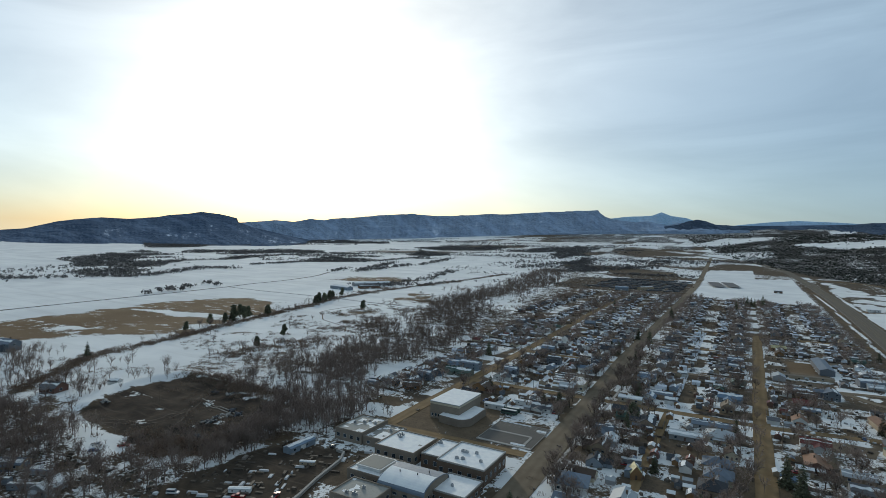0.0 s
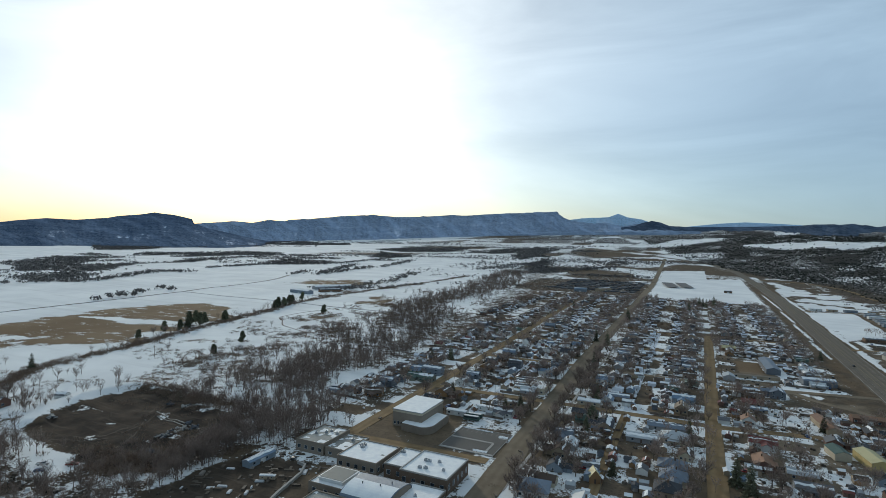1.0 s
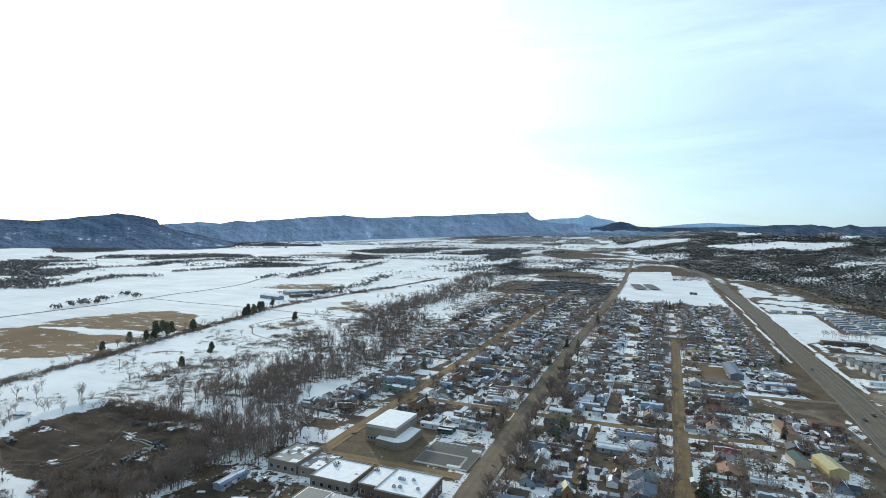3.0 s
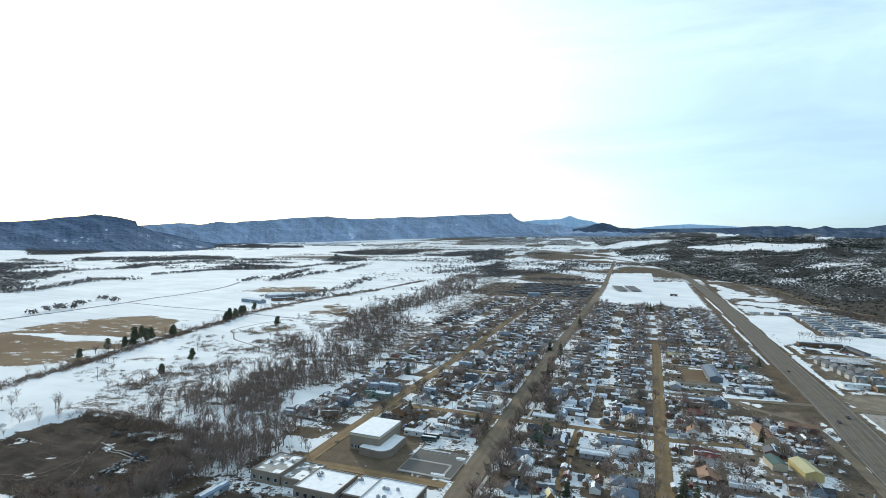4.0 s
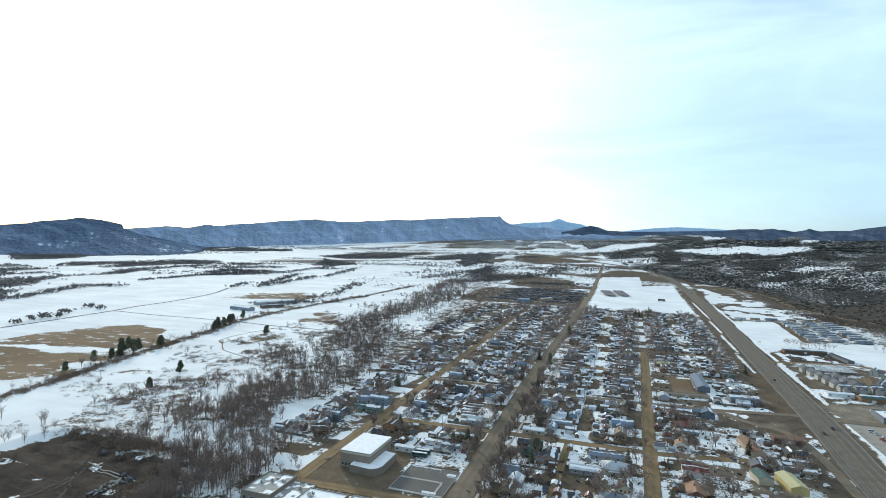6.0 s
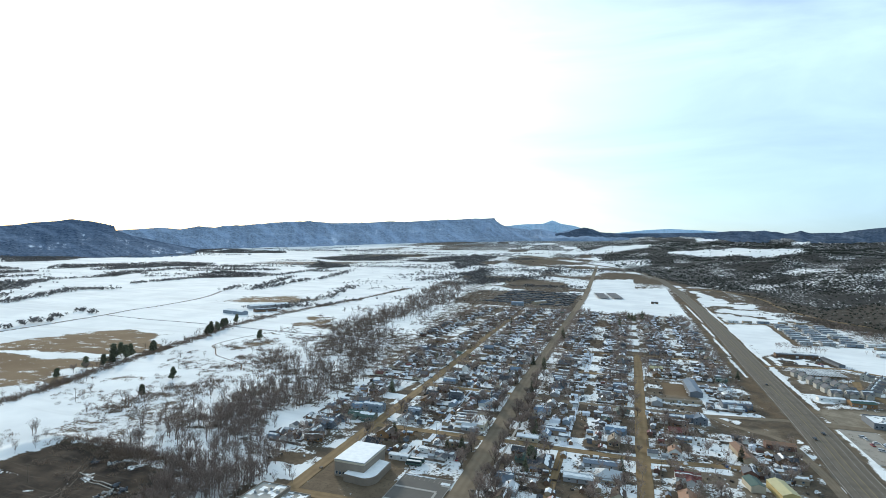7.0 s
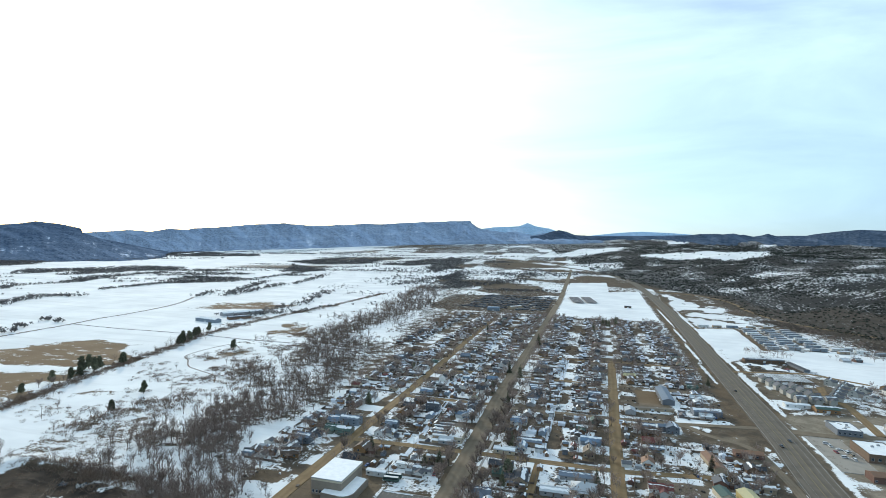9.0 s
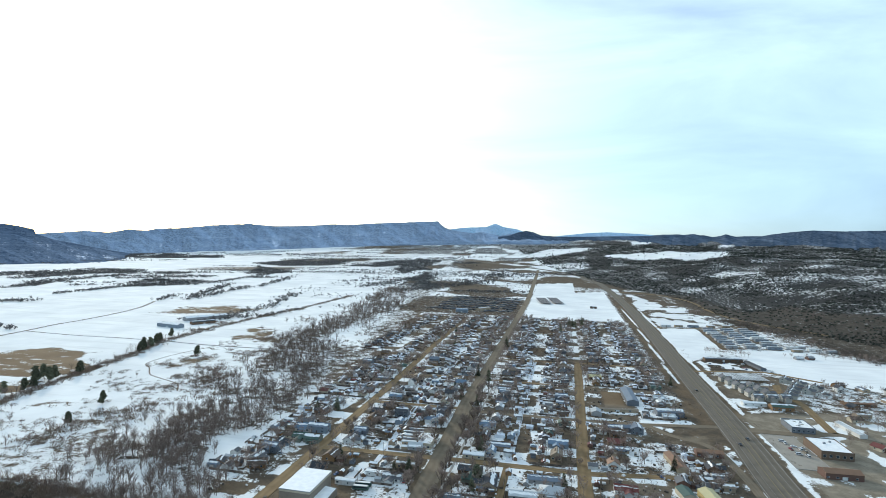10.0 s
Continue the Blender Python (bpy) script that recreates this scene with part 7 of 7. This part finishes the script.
mixed = k.mix(k.step(isl, 0.82, 0.86), k.vary((0.09, 0.07, 0.052), 0.4, 2.2, isl), k.vary((0.42, 0.42, 0.42), 0.6, 1.3, isl))
tagged(part("yard_scrap", bm, k.done(mixed), None), "timber, pipes and scrap lying in the work yard", "scrap", kind="stuff")
ribbon("yard_wall", [(-152, 150), (-155, 170), (-159, 185), (-163, 206), (-167, 214), (-172, 215)], 1.1, 1.3, M["concrete"], "low pale concrete wall round the work yard", 3, category="wall")
def rubble(x, y, size, pale, seed):
    """A heap of broken slabs."""
    q = random.Random(seed)
    ob = thing("rubble_heap", "heap of broken pale concrete slabs" if pale else "heap of dark broken timber", "rubble", "rubble heaps", (x, y, surface(x, y)), q.uniform(0, 90))
    for _ in range(14):
        bm = B()
        a, b, c = q.uniform(0.4, 1.3), q.uniform(0.3, 0.8), q.uniform(0.15, 0.45)
        vs = box(bm, -a, a, -b, b, -c, c)
        bmesh.ops.transform(bm, matrix=pose(q.gauss(0, size), q.gauss(0, size), q.uniform(0.1, 0.9), q.uniform(-40, 40), q.uniform(-40, 40), q.uniform(0, 180)), verts=vs)
        part("slab", bm, M["concrete"] if pale and q.random() < 0.7 else M["old_timber"], ob)


for x, y, size, pale in ((-256, 206, 1.8, 1), (-257, 213, 1.9, 1), (-258, 221, 1.8, 1), (-254, 226, 1.2, 0), (-262, 228, 1.1, 0), (-300, 247, 1.5, 0), (-288, 250, 1.8, 1), (-336, 196, 1.4, 1), (-245, 190, 1.6, 0)):
    rubble(x, y, size, pale, int(-x))
put("house", 3, -280, 124, 30, 0.9)
put("house", 6, -243, 120, 20, 1.0)
put("shed", 2, -369, 223, 20, 1.0)
for x, y in ((-274, 157), (-268, 152), (-262, 163)):
    put("car", yr.randrange(9), x, y, 40)

# farm sheds among the fields; carports in the snowy field stand for ball courts
long_hall("blue-grey", "slate", -640, 800, -10, 46, 14, 5, 2.5, "grey farm shed at the edge of snowy fields", "farm_shed", 41, 0.7, 3, "barn")
long_hall("grey", "pale", -645, 900, 62, 78, 16, 5, 2.5, "long pale-roofed farm shed among fields", "farm_shed", 42, 0.8, 5, "barn")
long_hall("brown", "dark", -615, 850, 60, 40, 12, 4, 2.0, "dark weathered barn beside the farm shed", "barn", 43, 0.2, 2, "barn")
for k in range(2):
    carport(-54 + 32 * k, 1532 + 18 * k, 27, 150, "low grey panel rows standing in for ball courts", "grey", 0.2)
long_hall("brown", "dark", 73, 1419, 0, 16, 9, 3.5, 2, "dark cabin standing alone on snow", "cabin", 45, 0.2, 2, "cabin")
# old mill yard: long stacks of weathered timber
mr = random.Random(8)
for k in range(84):
    x, y = -292 + 15.5 * (k % 12) + mr.uniform(-4, 4), 1258 + 48 * (k // 12) + mr.uniform(-9, 9) + 0.3 * (k % 12)
    ob = thing("timber_stack", "long stack of dark weathered timber", "timber stack", "timber stacks", (x, y, gz_at(x, y)), mr.uniform(60, 68))
    bm = B()
    n, L = 4, mr.uniform(18, 40)
    for i in range(n):
        for j in range(3):
            box(bm, -L / 2 + mr.uniform(-1, 1), L / 2 + mr.uniform(-1, 1), -3 + i * 1.25, -1.9 + i * 1.25, j * 0.75, j * 0.75 + 0.68)
    ob2 = part("timber", bm, M["old_timber"], ob)
    ob2["kind"] = "stuff"
long_hall("blue-grey", "blue", -220, 1205, 5, 26, 14, 6, 2.5, "blue metal mill shed in the yard", "mill_shed", 46, 0.1, 3, "shed")
long_hall("tan", "tan", -180, 1260, 60, 40, 12, 5, 2.0, "long tan mill shed in the yard", "mill_shed", 47, 0.3, 3, "shed")
# ---- woods, thickets, junipers ----
r = random.Random(11)
wood_templates = [tree_template(100 + i, (13, 15, 11, 16)[i], (3.0, 3.6, 3.0, 3.3)[i], 8, 5, 4, 0.075) for i in range(4)]
far_wood_templates = [tree_template(110 + i, (13, 15, 11, 16)[i], (3.6, 4.2, 3.6, 4.0)[i], 7, 3, 2, 0.2) for i in range(4)]
places = []
us, vs = np.array([r.uniform(-580, -180) for _ in range(60000)]), np.array([r.uniform(170, 1680) for _ in range(60000)])
chance = wood_band(us, vs) * (0.30 + 0.70 * smooth(0.42, 0.56, fbm(us / 55, vs / 55, 3, 51))) * np.interp(vs, [170, 380, 560, 1700], [1.0, 0.9, 0.5, 0.42]) * (1 - clearing(us, vs)) * (inside(us, vs, EXCAVATION, 3) < 0.4)
for u, v, k in zip(us.tolist(), vs.tolist(), chance.tolist()):
    if len(places) < 3000 and r.random() < k and free(u, v, 3):
        places.append((u, v, gz_at(u, v), r.uniform(0.55, 1.05), r.uniform(0, 6.28), r.randrange(4)))
corner = []
while len(corner) < 900:
    u, v = r.uniform(-430, -175), r.uniform(70, 275)
    out = 1 - float(inside(np.array(u), np.array(v), EXCAVATION, 2))
    if (out > 0.5 or (u > -262 and v < 205 and r.random() < 0.35)) and r.random() < (0.9 if u > -250 or v < 165 else 0.12) and not (-284 < u < -254 and 146 < v < 174) and free(u, v, 1) and not (u > -205 and v < 225):
        corner.append((u, v, gz_at(u, v), r.uniform(0.5, 0.95), r.uniform(0, 6.28), r.randrange(4)))
for _ in range(200):         # single trees out in the meadow
    u, v = r.uniform(-470, -290), r.uniform(300, 900)
    if float(clumps(np.array(u), np.array(v))) > 0.5:
        corner.append((u, v, gz_at(u, v), r.uniform(0.3, 0.75), r.uniform(0, 6.28), r.randrange(4)))
for u, v, n, sp in ((-372, 530, 18, 13), (-360, 498, 18, 12), (-335, 640, 20, 22), (-300, 690, 20, 20), (-420, 800, 20, 20), (-455, 960, 30, 24), (-366, 205, 26, 9), (-378, 356, 10, 9), (-345, 405, 14, 11), (-405, 180, 30, 14)):
    for _ in range(n):
        x, y = u + r.gauss(0, sp), v + r.gauss(0, sp)
        corner.append((x, y, gz_at(x, y), r.uniform(0.4, 0.8), r.uniform(0, 6.28), r.randrange(4)))
for u, v, n, sp in ((-505, 232, 40, 12), (-470, 215, 50, 12), (-440, 190, 30, 10), (-360, 150, 60, 14), (-320, 140, 60, 14), (-300, 120, 40, 12)):
    for _ in range(n):
        x, y = u + r.gauss(0, sp), v + r.gauss(0, sp * 0.8)
        corner.append((x, y, gz_at(x, y), r.uniform(0.4, 0.75), r.uniform(0, 6.28), r.randrange(4)))
for u, v in ((-478, 350), (-500, 430), (-520, 520), (-530, 560), (-545, 630), (-560, 680), (-570, 760)):
    for _ in range(14):      # taller trees in the hedge beside the stubble
        x, y = u + r.gauss(0, 7), v + r.gauss(0, 20)
        corner.append((x, y, gz_at(x, y), r.uniform(0.35, 0.8), r.uniform(0, 6.28), r.randrange(4)))
places += corner
yard_templates = [tree_template(140 + i, (12, 14, 11, 13)[i], (4.2, 4.8, 4.0, 4.4)[i], 7, 4, 3, 0.205) for i in range(4)]
for _ in range(420):
    u, v = r.choice(((r.gauss(290, 25), r.uniform(520, 700)), (r.uniform(225, 420), r.uniform(520, 720)), (r.gauss(395, 16), r.uniform(940, 1120)), (r.gauss(372, 14), r.uniform(1080, 1340)), (r.gauss(430, 35), r.gauss(905, 14)), (r.gauss(310, 10), r.gauss(1440, 40))))
    FAR_TREES.append((u, v, gz_at(u, v), r.uniform(0.35, 0.75), r.uniform(0, 6.28), r.randrange(4)))
stuff_mesh("yard_trees", yard_templates, FAR_TREES, M["twig"], "leafless grey-brown trees among far houses", "trees")
stuff_mesh("cottonwoods", wood_templates, [p for p in places if p[1] < 430], M["twig"], "dense leafless grey-brown cottonwoods along the river", "trees")
stuff_mesh("far_cottonwoods", far_wood_templates, [p for p in places if p[1] >= 430], M["twig"], "leafless grey-brown cottonwoods farther up the river", "trees")

bush_templates = [bush_template(200 + i, 2.4, 2.4, 32, 0.12) for i in range(3)]
places = []
us, vs = np.array([r.uniform(-520, -190) for _ in range(40000)]), np.array([r.uniform(150, 1450) for _ in range(40000)])
chance = np.maximum(0.17 * wood_band(us, vs), 0.6 * clumps(us, vs) * (us > -480) * (us < -260)) * (1 - clearing(us, vs))
for u, v, k in zip(us.tolist(), vs.tolist(), chance.tolist()):
    if len(places) < 2700 and r.random() < k and free(u, v, 3):
        places.append((u, v, gz_at(u, v), r.uniform(0.5, 1.3), r.uniform(0, 6.28), r.randrange(3)))
for k in range(1700):
    t = r.random() * 0.999
    i = int(t * (len(HEDGE) - 1))
    f = t * (len(HEDGE) - 1) - i
    (x0, y0), (x1, y1) = HEDGE[i], HEDGE[i + 1]
    u, v = x0 + (x1 - x0) * f + r.gauss(0, 4.5), y0 + (y1 - y0) * f
    places.append((u, v, gz_at(u, v), r.uniform(0.7, 1.9), r.uniform(0, 6.28), r.randrange(3)))
for u, v, n, sp in ((-385, 393, 18, 7), (-380, 356, 22, 9), (-374, 331, 26, 10), (-355, 392, 40, 12), (-365, 417, 26, 8), (-453, 611, 18, 12), (-367, 525, 40, 14), (-340, 470, 40, 16), (-400, 560, 30, 18), (-410, 640, 40, 20), (-430, 760, 40, 22)):
    for _ in range(n):
        x, y = u + r.gauss(0, sp), v + r.gauss(0, sp)
        places.append((x, y, gz_at(x, y), r.uniform(1.2, 2.4), r.uniform(0, 6.28), r.randrange(3)))
for _ in range(900):         # scrub on the flats by the mill yard
    u, v = r.uniform(-370, -96), r.uniform(1175, 1750)
    if float(fbm(np.array(u / 60), np.array(v / 60), 3, 91)) > 0.5 and free(u, v, 2):
        places.append((u, v, gz_at(u, v), r.uniform(0.9, 2.1), r.uniform(0, 6.28), r.randrange(3)))
for _ in range(1100):        # tall brown brush below and beside the pit
    u, v = r.choice(((r.gauss(-250, 16), r.gauss(172, 9)), (r.gauss(-228, 12), r.gauss(205, 22)), (r.gauss(-275, 25), r.gauss(262, 7)), (r.gauss(-300, 25), r.gauss(266, 4))))
    if free(u, v, 1) and not (-284 < u < -256 and 148 < v < 170):
        places.append((u, v, surface(u, v), r.uniform(0.7, 1.7), r.uniform(0, 6.28), r.randrange(3)))
for u, v, n, sp in ((-409, 518, 24, 5), (-372, 530, 60, 14), (-360, 500, 60, 14), (-389, 475, 30, 7), (-420, 790, 40, 22), (-450, 950, 50, 24), (-340, 640, 50, 24), (-300, 680, 40, 22), (-366, 770, 40, 24), (-455, 560, 30, 12), (-590, 870, 60, 14), (-575, 790, 40, 10), (-570, 980, 40, 8), (-562, 1100, 40, 8)):
    for _ in range(n):
        x, y = u + r.gauss(0, sp), v + r.gauss(0, sp)
        places.append((x, y, gz_at(x, y), r.uniform(0.8, 2.0), r.uniform(0, 6.28), r.randrange(3)))
for _ in range(420):         # brush beside the meadow paths
    u, v = r.uniform(-500, -270), r.uniform(215, 560)
    if float(fbm(np.array(u / 28), np.array(v / 28), 3, 97)) > 0.6 and free(u, v, 2) and float(inside(np.array(u), np.array(v), EXCAVATION, 3)) < 0.2:
        places.append((u, v, gz_at(u, v), r.uniform(0.8, 1.9), r.uniform(0, 6.28), r.randrange(3)))
for _ in range(420):         # dry weeds on the highway's verges
    v = r.uniform(330, 900)
    u = float(np.interp(v, [384, 505, 742, 1100], [138.5, 144, 149, 158])) + r.choice((r.uniform(21, 27), -r.uniform(16, 27)))
    if abs(v - 514) > 9 and free(u, v, 1):
        places.append((u, v, gz_at(u, v), r.uniform(0.25, 0.6), r.uniform(0, 6.28), r.randrange(3)))
stuff_mesh("thicket", bush_templates, places, M["brush"], "brown leafless willow thicket on snow", "bushes")

scrub = [bush_template(230 + i, 3.6, 2.6, 18, 0.22) for i in range(3)]
places = []
us = np.array([r.uniform(250, 900) for _ in range(9000)])
vs = np.array([r.uniform(760, 1880) for _ in range(9000)])
for u, v, k in zip(us, vs, inside(us + 70 * (fbm(us / 50, vs / 50, 3, 27) - 0.5), vs, HILL_SCRUB, 20)):
    if k * (0.35 + float(fbm(np.array(u / 40), np.array(v / 40), 3, 29))) > r.uniform(0.3, 1.1):
        places.append((u, v, None, r.uniform(0.6, 1.5), r.uniform(0, 6.28), r.randrange(3)))
edge = [(300, 1330), (360, 1230), (390, 1150), (415, 1000), (430, 900), (520, 800)]
for _ in range(900):         # the taller growth at the very foot
    i, f = r.randrange(5), r.random()
    u, v = edge[i][0] + (edge[i + 1][0] - edge[i][0]) * f + r.gauss(12, 18), edge[i][1] + (edge[i + 1][1] - edge[i][1]) * f + r.gauss(0, 12)
    places.append((u, v, None, r.uniform(1.0, 2.3), r.uniform(0, 6.28), r.randrange(3)))
stuff_mesh("hill_scrub", scrub, places, M["hill_brush"], "grey-brown leafless scrub along the foot of the hills", "bushes")

tall = [bush_template(240 + i, 7.5, 2.6, 24, 0.2, 1.2) for i in range(3)]
places = []
while len(places) < 2300:
    u, v = r.choice(((r.uniform(-330, -185), r.uniform(480, 1180)), (r.uniform(-225, 112), r.uniform(640, 1165)), (r.uniform(-225, 112), r.uniform(760, 1165))))
    road = any(abs(u - a) < b for a, b in ((-186, 7), (-90, 9), (16, 7)))
    if not road and free(u, v, 0.5) and float(fbm(np.array(u / 35), np.array(v / 35), 3, 95)) > r.uniform(0.38, 0.55):
        places.append((u, v, None, r.uniform(0.45, 1.0), r.uniform(0, 6.28), r.randrange(3)))
stuff_mesh("lot_trees", tall, places, M["brush"], "leafless brown saplings and shrubs among far lots", "trees")

jun = [clump_template(300 + i, 3.8, 2.2, 13, 1.32) for i in range(4)]
places = []
az = np.radians([r.uniform(-6, 44) for _ in range(60000)])
rr = np.array([850 + 3300 * r.random() ** 1.25 for _ in range(60000)])
us, vs = rr * np.sin(az), rr * np.cos(az)
chance = (us - hill_foot(vs) > 5) * (0.25 + 0.75 * smooth(0.35, 0.6, fbm(us / 150, vs / 150, 3, 61))) * (1 - 0.95 * bench_at(us, vs))
for u, v, q, k in zip(us.tolist(), vs.tolist(), rr.tolist(), chance.tolist()):
    if len(places) < 21000 and r.random() < k:
        places.append((u, v, None, r.uniform(0.5, 1.1) * (0.7 + q / 2900), r.uniform(0, 6.28), r.randrange(4)))
stuff_mesh("juniper_woodland", jun, places, M["juniper"], "dark juniper scrub on snow-patched hills", "trees")

# tree lines and copses among the far fields
copse = [clump_template(330 + i, 4.0, 2.3, 11, 1.25) for i in range(4)]
places = []


def row(p, q, n, wide, lo=0.8, hi=1.5):
    for _ in range(n):
        t = r.random()
        u, v = p[0] + (q[0] - p[0]) * t + r.gauss(0, wide), p[1] + (q[1] - p[1]) * t + r.gauss(0, wide)
        places.append((u, v, None, r.uniform(lo, hi) * (1 + math.hypot(u, v) / 6000), r.uniform(0, 6.28), r.randrange(4)))


for x, y, n in ((-805, 534, 5), (-812, 558, 5), (-819, 584, 8), (-812, 599, 6), (-837, 630, 7), (-872, 699, 9), (-840, 690, 6)):
    row((x - 4, y - 4), (x + 4, y + 4), n, 2.5, 1.1, 1.9)
row((-1071, 700), (-1195, 944), 160, 9, 0.8, 1.5)
row((-1195, 944), (-1133, 990), 60, 8, 0.8, 1.5)
row((-871, 1151), (-940, 1518), 130, 9, 0.9, 1.6)
row((-913, 1541), (-996, 1888), 110, 10, 0.9, 1.5)
row((-640, 870), (-590, 960), 60, 12, 0.9, 1.6)
row((-571, 960), (-561, 1090), 30, 5, 0.8, 1.3)
row((-850, 640), (-870, 700), 5, 3)
row((-906, 1087), (-960, 1240), 40, 8)
row((-893, 1188), (-1042, 1570), 220, 9, 0.7, 1.3)
row((-619, 1069), (-727, 1400), 110, 9)
row((-612, 900), (-640, 1060), 60, 9)
row((-1221, 1115), (-1238, 1364), 170, 7, 0.7, 1.3)
row((-1238, 1364), (-1117, 1522), 60, 8)
row((-1117, 1522), (-1134, 2146), 280, 9, 0.7, 1.3)
row((-1174, 496), (-1112, 640), 110, 10, 0.7, 1.4)
row((-1343, 1560), (-1181, 1610), 150, 12)
row((-1473, 1574), (-1245, 1784), 170, 12)
row((-1195, 2037), (-800, 2250), 180, 25)
row((-800, 2250), (-420, 2400), 200, 45)
row((-640, 1750), (-330, 2000), 160, 40)
row((-500, 1620), (-300, 2050), 480, 26)
row((-300, 2050), (-260, 2600), 260, 45)
row((-640, 1700), (-520, 2300), 220, 16)
row((-330, 1700), (-110, 1760), 140, 14)
row((-420, 2250), (60, 2500), 220, 30)
us = np.array([r.uniform(-2860, -430) for _ in range(95000)])
vs = np.array([r.uniform(600, 3320) for _ in range(95000)])
ks = far_wood(us, vs)
for u, v, k in zip(us, vs, ks):
    if k > r.uniform(0.3, 0.9):
        places.append((u, v, None, r.uniform(0.6, 1.25) * (1 + math.hypot(u, v) / 7000), r.uniform(0, 6.28), r.randrange(4)))
for _ in range(500):
    u, v = r.uniform(-1420, -1110), r.uniform(470, 1040)
    if float(fbm(np.array(u / 120), np.array(v / 120), 3, 71)) > 0.42:
        places.append((u, v, None, r.uniform(0.8, 1.6), r.uniform(0, 6.28), r.randrange(4)))
for _ in range(60):          # field boundaries across the valley
    a, rr = radians(r.uniform(-44, -7)), r.uniform(1850, 4200)
    u, v = rr * math.sin(a), rr * math.cos(a)
    t, L = -a + r.uniform(-0.35, 0.35), r.uniform(120, 520)
    du, dv = math.cos(t) * L / 2, math.sin(t) * L / 2
    row((u - du, v - dv), (u + du, v + dv), int(L / 4.5), r.choice((3, 5, 12)), 0.6, 1.4)
for _ in range(4200):
    a, rr = radians(r.uniform(-30, -3)), r.uniform(1250, 3600)
    u, v = rr * math.sin(a), rr * math.cos(a)
    if -800 < u < -110 and float(fbm(np.array(u / 160), np.array(v / 100), 3, 81)) > 0.48:
        places.append((u, v, None, r.uniform(0.5, 1.3), r.uniform(0, 6.28), r.randrange(4)))
stuff_mesh("field_copses", copse, places, M["copse"], "dark tree lines and copses between snowy fields", "trees")

# single conifers and trees along the hedge and in the meadow
for u, v, k, s in ((-462, 256, 0, 0.75), (-388, 365, 5, 0.9), (-403, 414, 4, 0.9), (-523, 456, 4, 1.1), (-529, 469, 4, 1.0), (-515, 463, 4, 1.0), (-512, 413, 4, 0.8), (-502, 376, 5, 0.8), (-517, 503, 5, 1.1), (-520, 475, 4, 0.9), (-508, 440, 5, 0.9), (-505, 428, 4, 0.8),
                   (-557, 643, 4, 0.9), (-559, 671, 5, 1.2), (-460, 623, 5, 1.2), (-540, 618, 5, 1.1), (-545, 630, 4, 0.9), (-552, 650, 5, 1.1), (-570, 690, 5, 1.0), (-575, 720, 4, 0.9)):
    put("conifer", k, u, v, u * 17, s * (1.25 if u < -500 else 1.1))
for u, v, s in ((-367, 525, 1.1), (-372, 535, 0.9), (-355, 515, 0.9), (-385, 193, 0.9), (-395, 205, 1.0), (-375, 205, 0.8), (-505, 395, 0.8), (-500, 405, 0.9), (-510, 440, 0.8)):
    put("tree", int(-u) % 5, u, v, u * 31, s)

# bushes and clutter of the yards
places, clutter = [], []
for _ in range(6400):
    u, v = r.uniform(-228, 116), r.uniform(150, 1160)
    if r.random() < 0.2:
        u, v = r.uniform(24, 116), r.uniform(180, 740)
    if r.random() < 0.08:
        u, v = r.uniform(-320, -200), r.uniform(85, 150)
    road = any(abs(u - a) < b for a, b in ((-182, 7), (-89, 9), (16, 8))) or any(abs(v - a) < 5 for a in (259, 377, 497, 616, 734))
    if road or not free(u, v, 0.5):
        continue
    if r.random() < 0.45 and v < 800:
        clutter.append((u, v, r.uniform(0.3, 1.5), r.uniform(0.3, 1.1), r.uniform(0.3, 1.3), r.uniform(0, 3.14)))
    else:
        places.append((u, v, gz_at(u, v), r.uniform(0.4, 1.1), r.uniform(0, 6.28), r.randrange(3)))
stuff_mesh("yard_bushes", bush_templates, places, M["brush"], "leafless brown bushes in the yards", "bushes")
bm = B()
for u, v, a, b, h, t in clutter:
    c, s = math.cos(t), math.sin(t)
    P = [(u + x * c - y * s, v + x * s + y * c) for x, y in ((-a, -b), (a, -b), (a, b), (-a, b))]
    solid(bm, [(x, y, -0.1) for x, y in P], [(u + (x - u) * 0.8, v + (y - v) * 0.8, h) for x, y in P])
k = Nodes("clutter_mix", 0.8)
isl = k.island()
mixed = k.mix(k.step(isl, 0.72, 0.76), k.vary((0.09, 0.075, 0.06), 0.4, 2.2, isl), k.vary((0.5, 0.5, 0.5), 0.6, 1.4, isl))
tagged(part("yard_clutter", bm, k.done(mixed), None), "woodpiles, barrels and junk lying in yards", "clutter", kind="stuff")


def utility_pole(x, y, turn):
    ob = thing("utility_pole", "weathered wooden utility pole with a crossarm", "utility pole", "utility poles", (x, y, gz_at(x, y)), turn)
    bm = B()
    tube(bm, (0, 0, -0.3), (0, 0, 10.5), 0.17, 0.11, 7)
    part("pole", bm, M["wood"], ob)
    bm = B()
    box(bm, -1.3, 1.3, -0.07, 0.07, 9.6, 9.78)
    for s in (-1.15, -0.5, 0.5, 1.15):
        tube(bm, (s, 0, 9.78), (s, 0, 10.0), 0.07, 0.04, 6)
    part("crossarm", bm, M["wood"], ob)
    return ob


pole = utility_pole(-34.5, 210, 0)
for x, y in [(-34.5, v) for v in range(255, 730, 45)] + [(-124.5, v) for v in range(320, 720, 50)] + [(24, v) for v in range(200, 720, 52)] + [(-310, 215), (-420, 330), (-430, 450)]:
    copy_thing(pole, pose(x, y, gz_at(x, y), 0, 0, (x * 7) % 9))
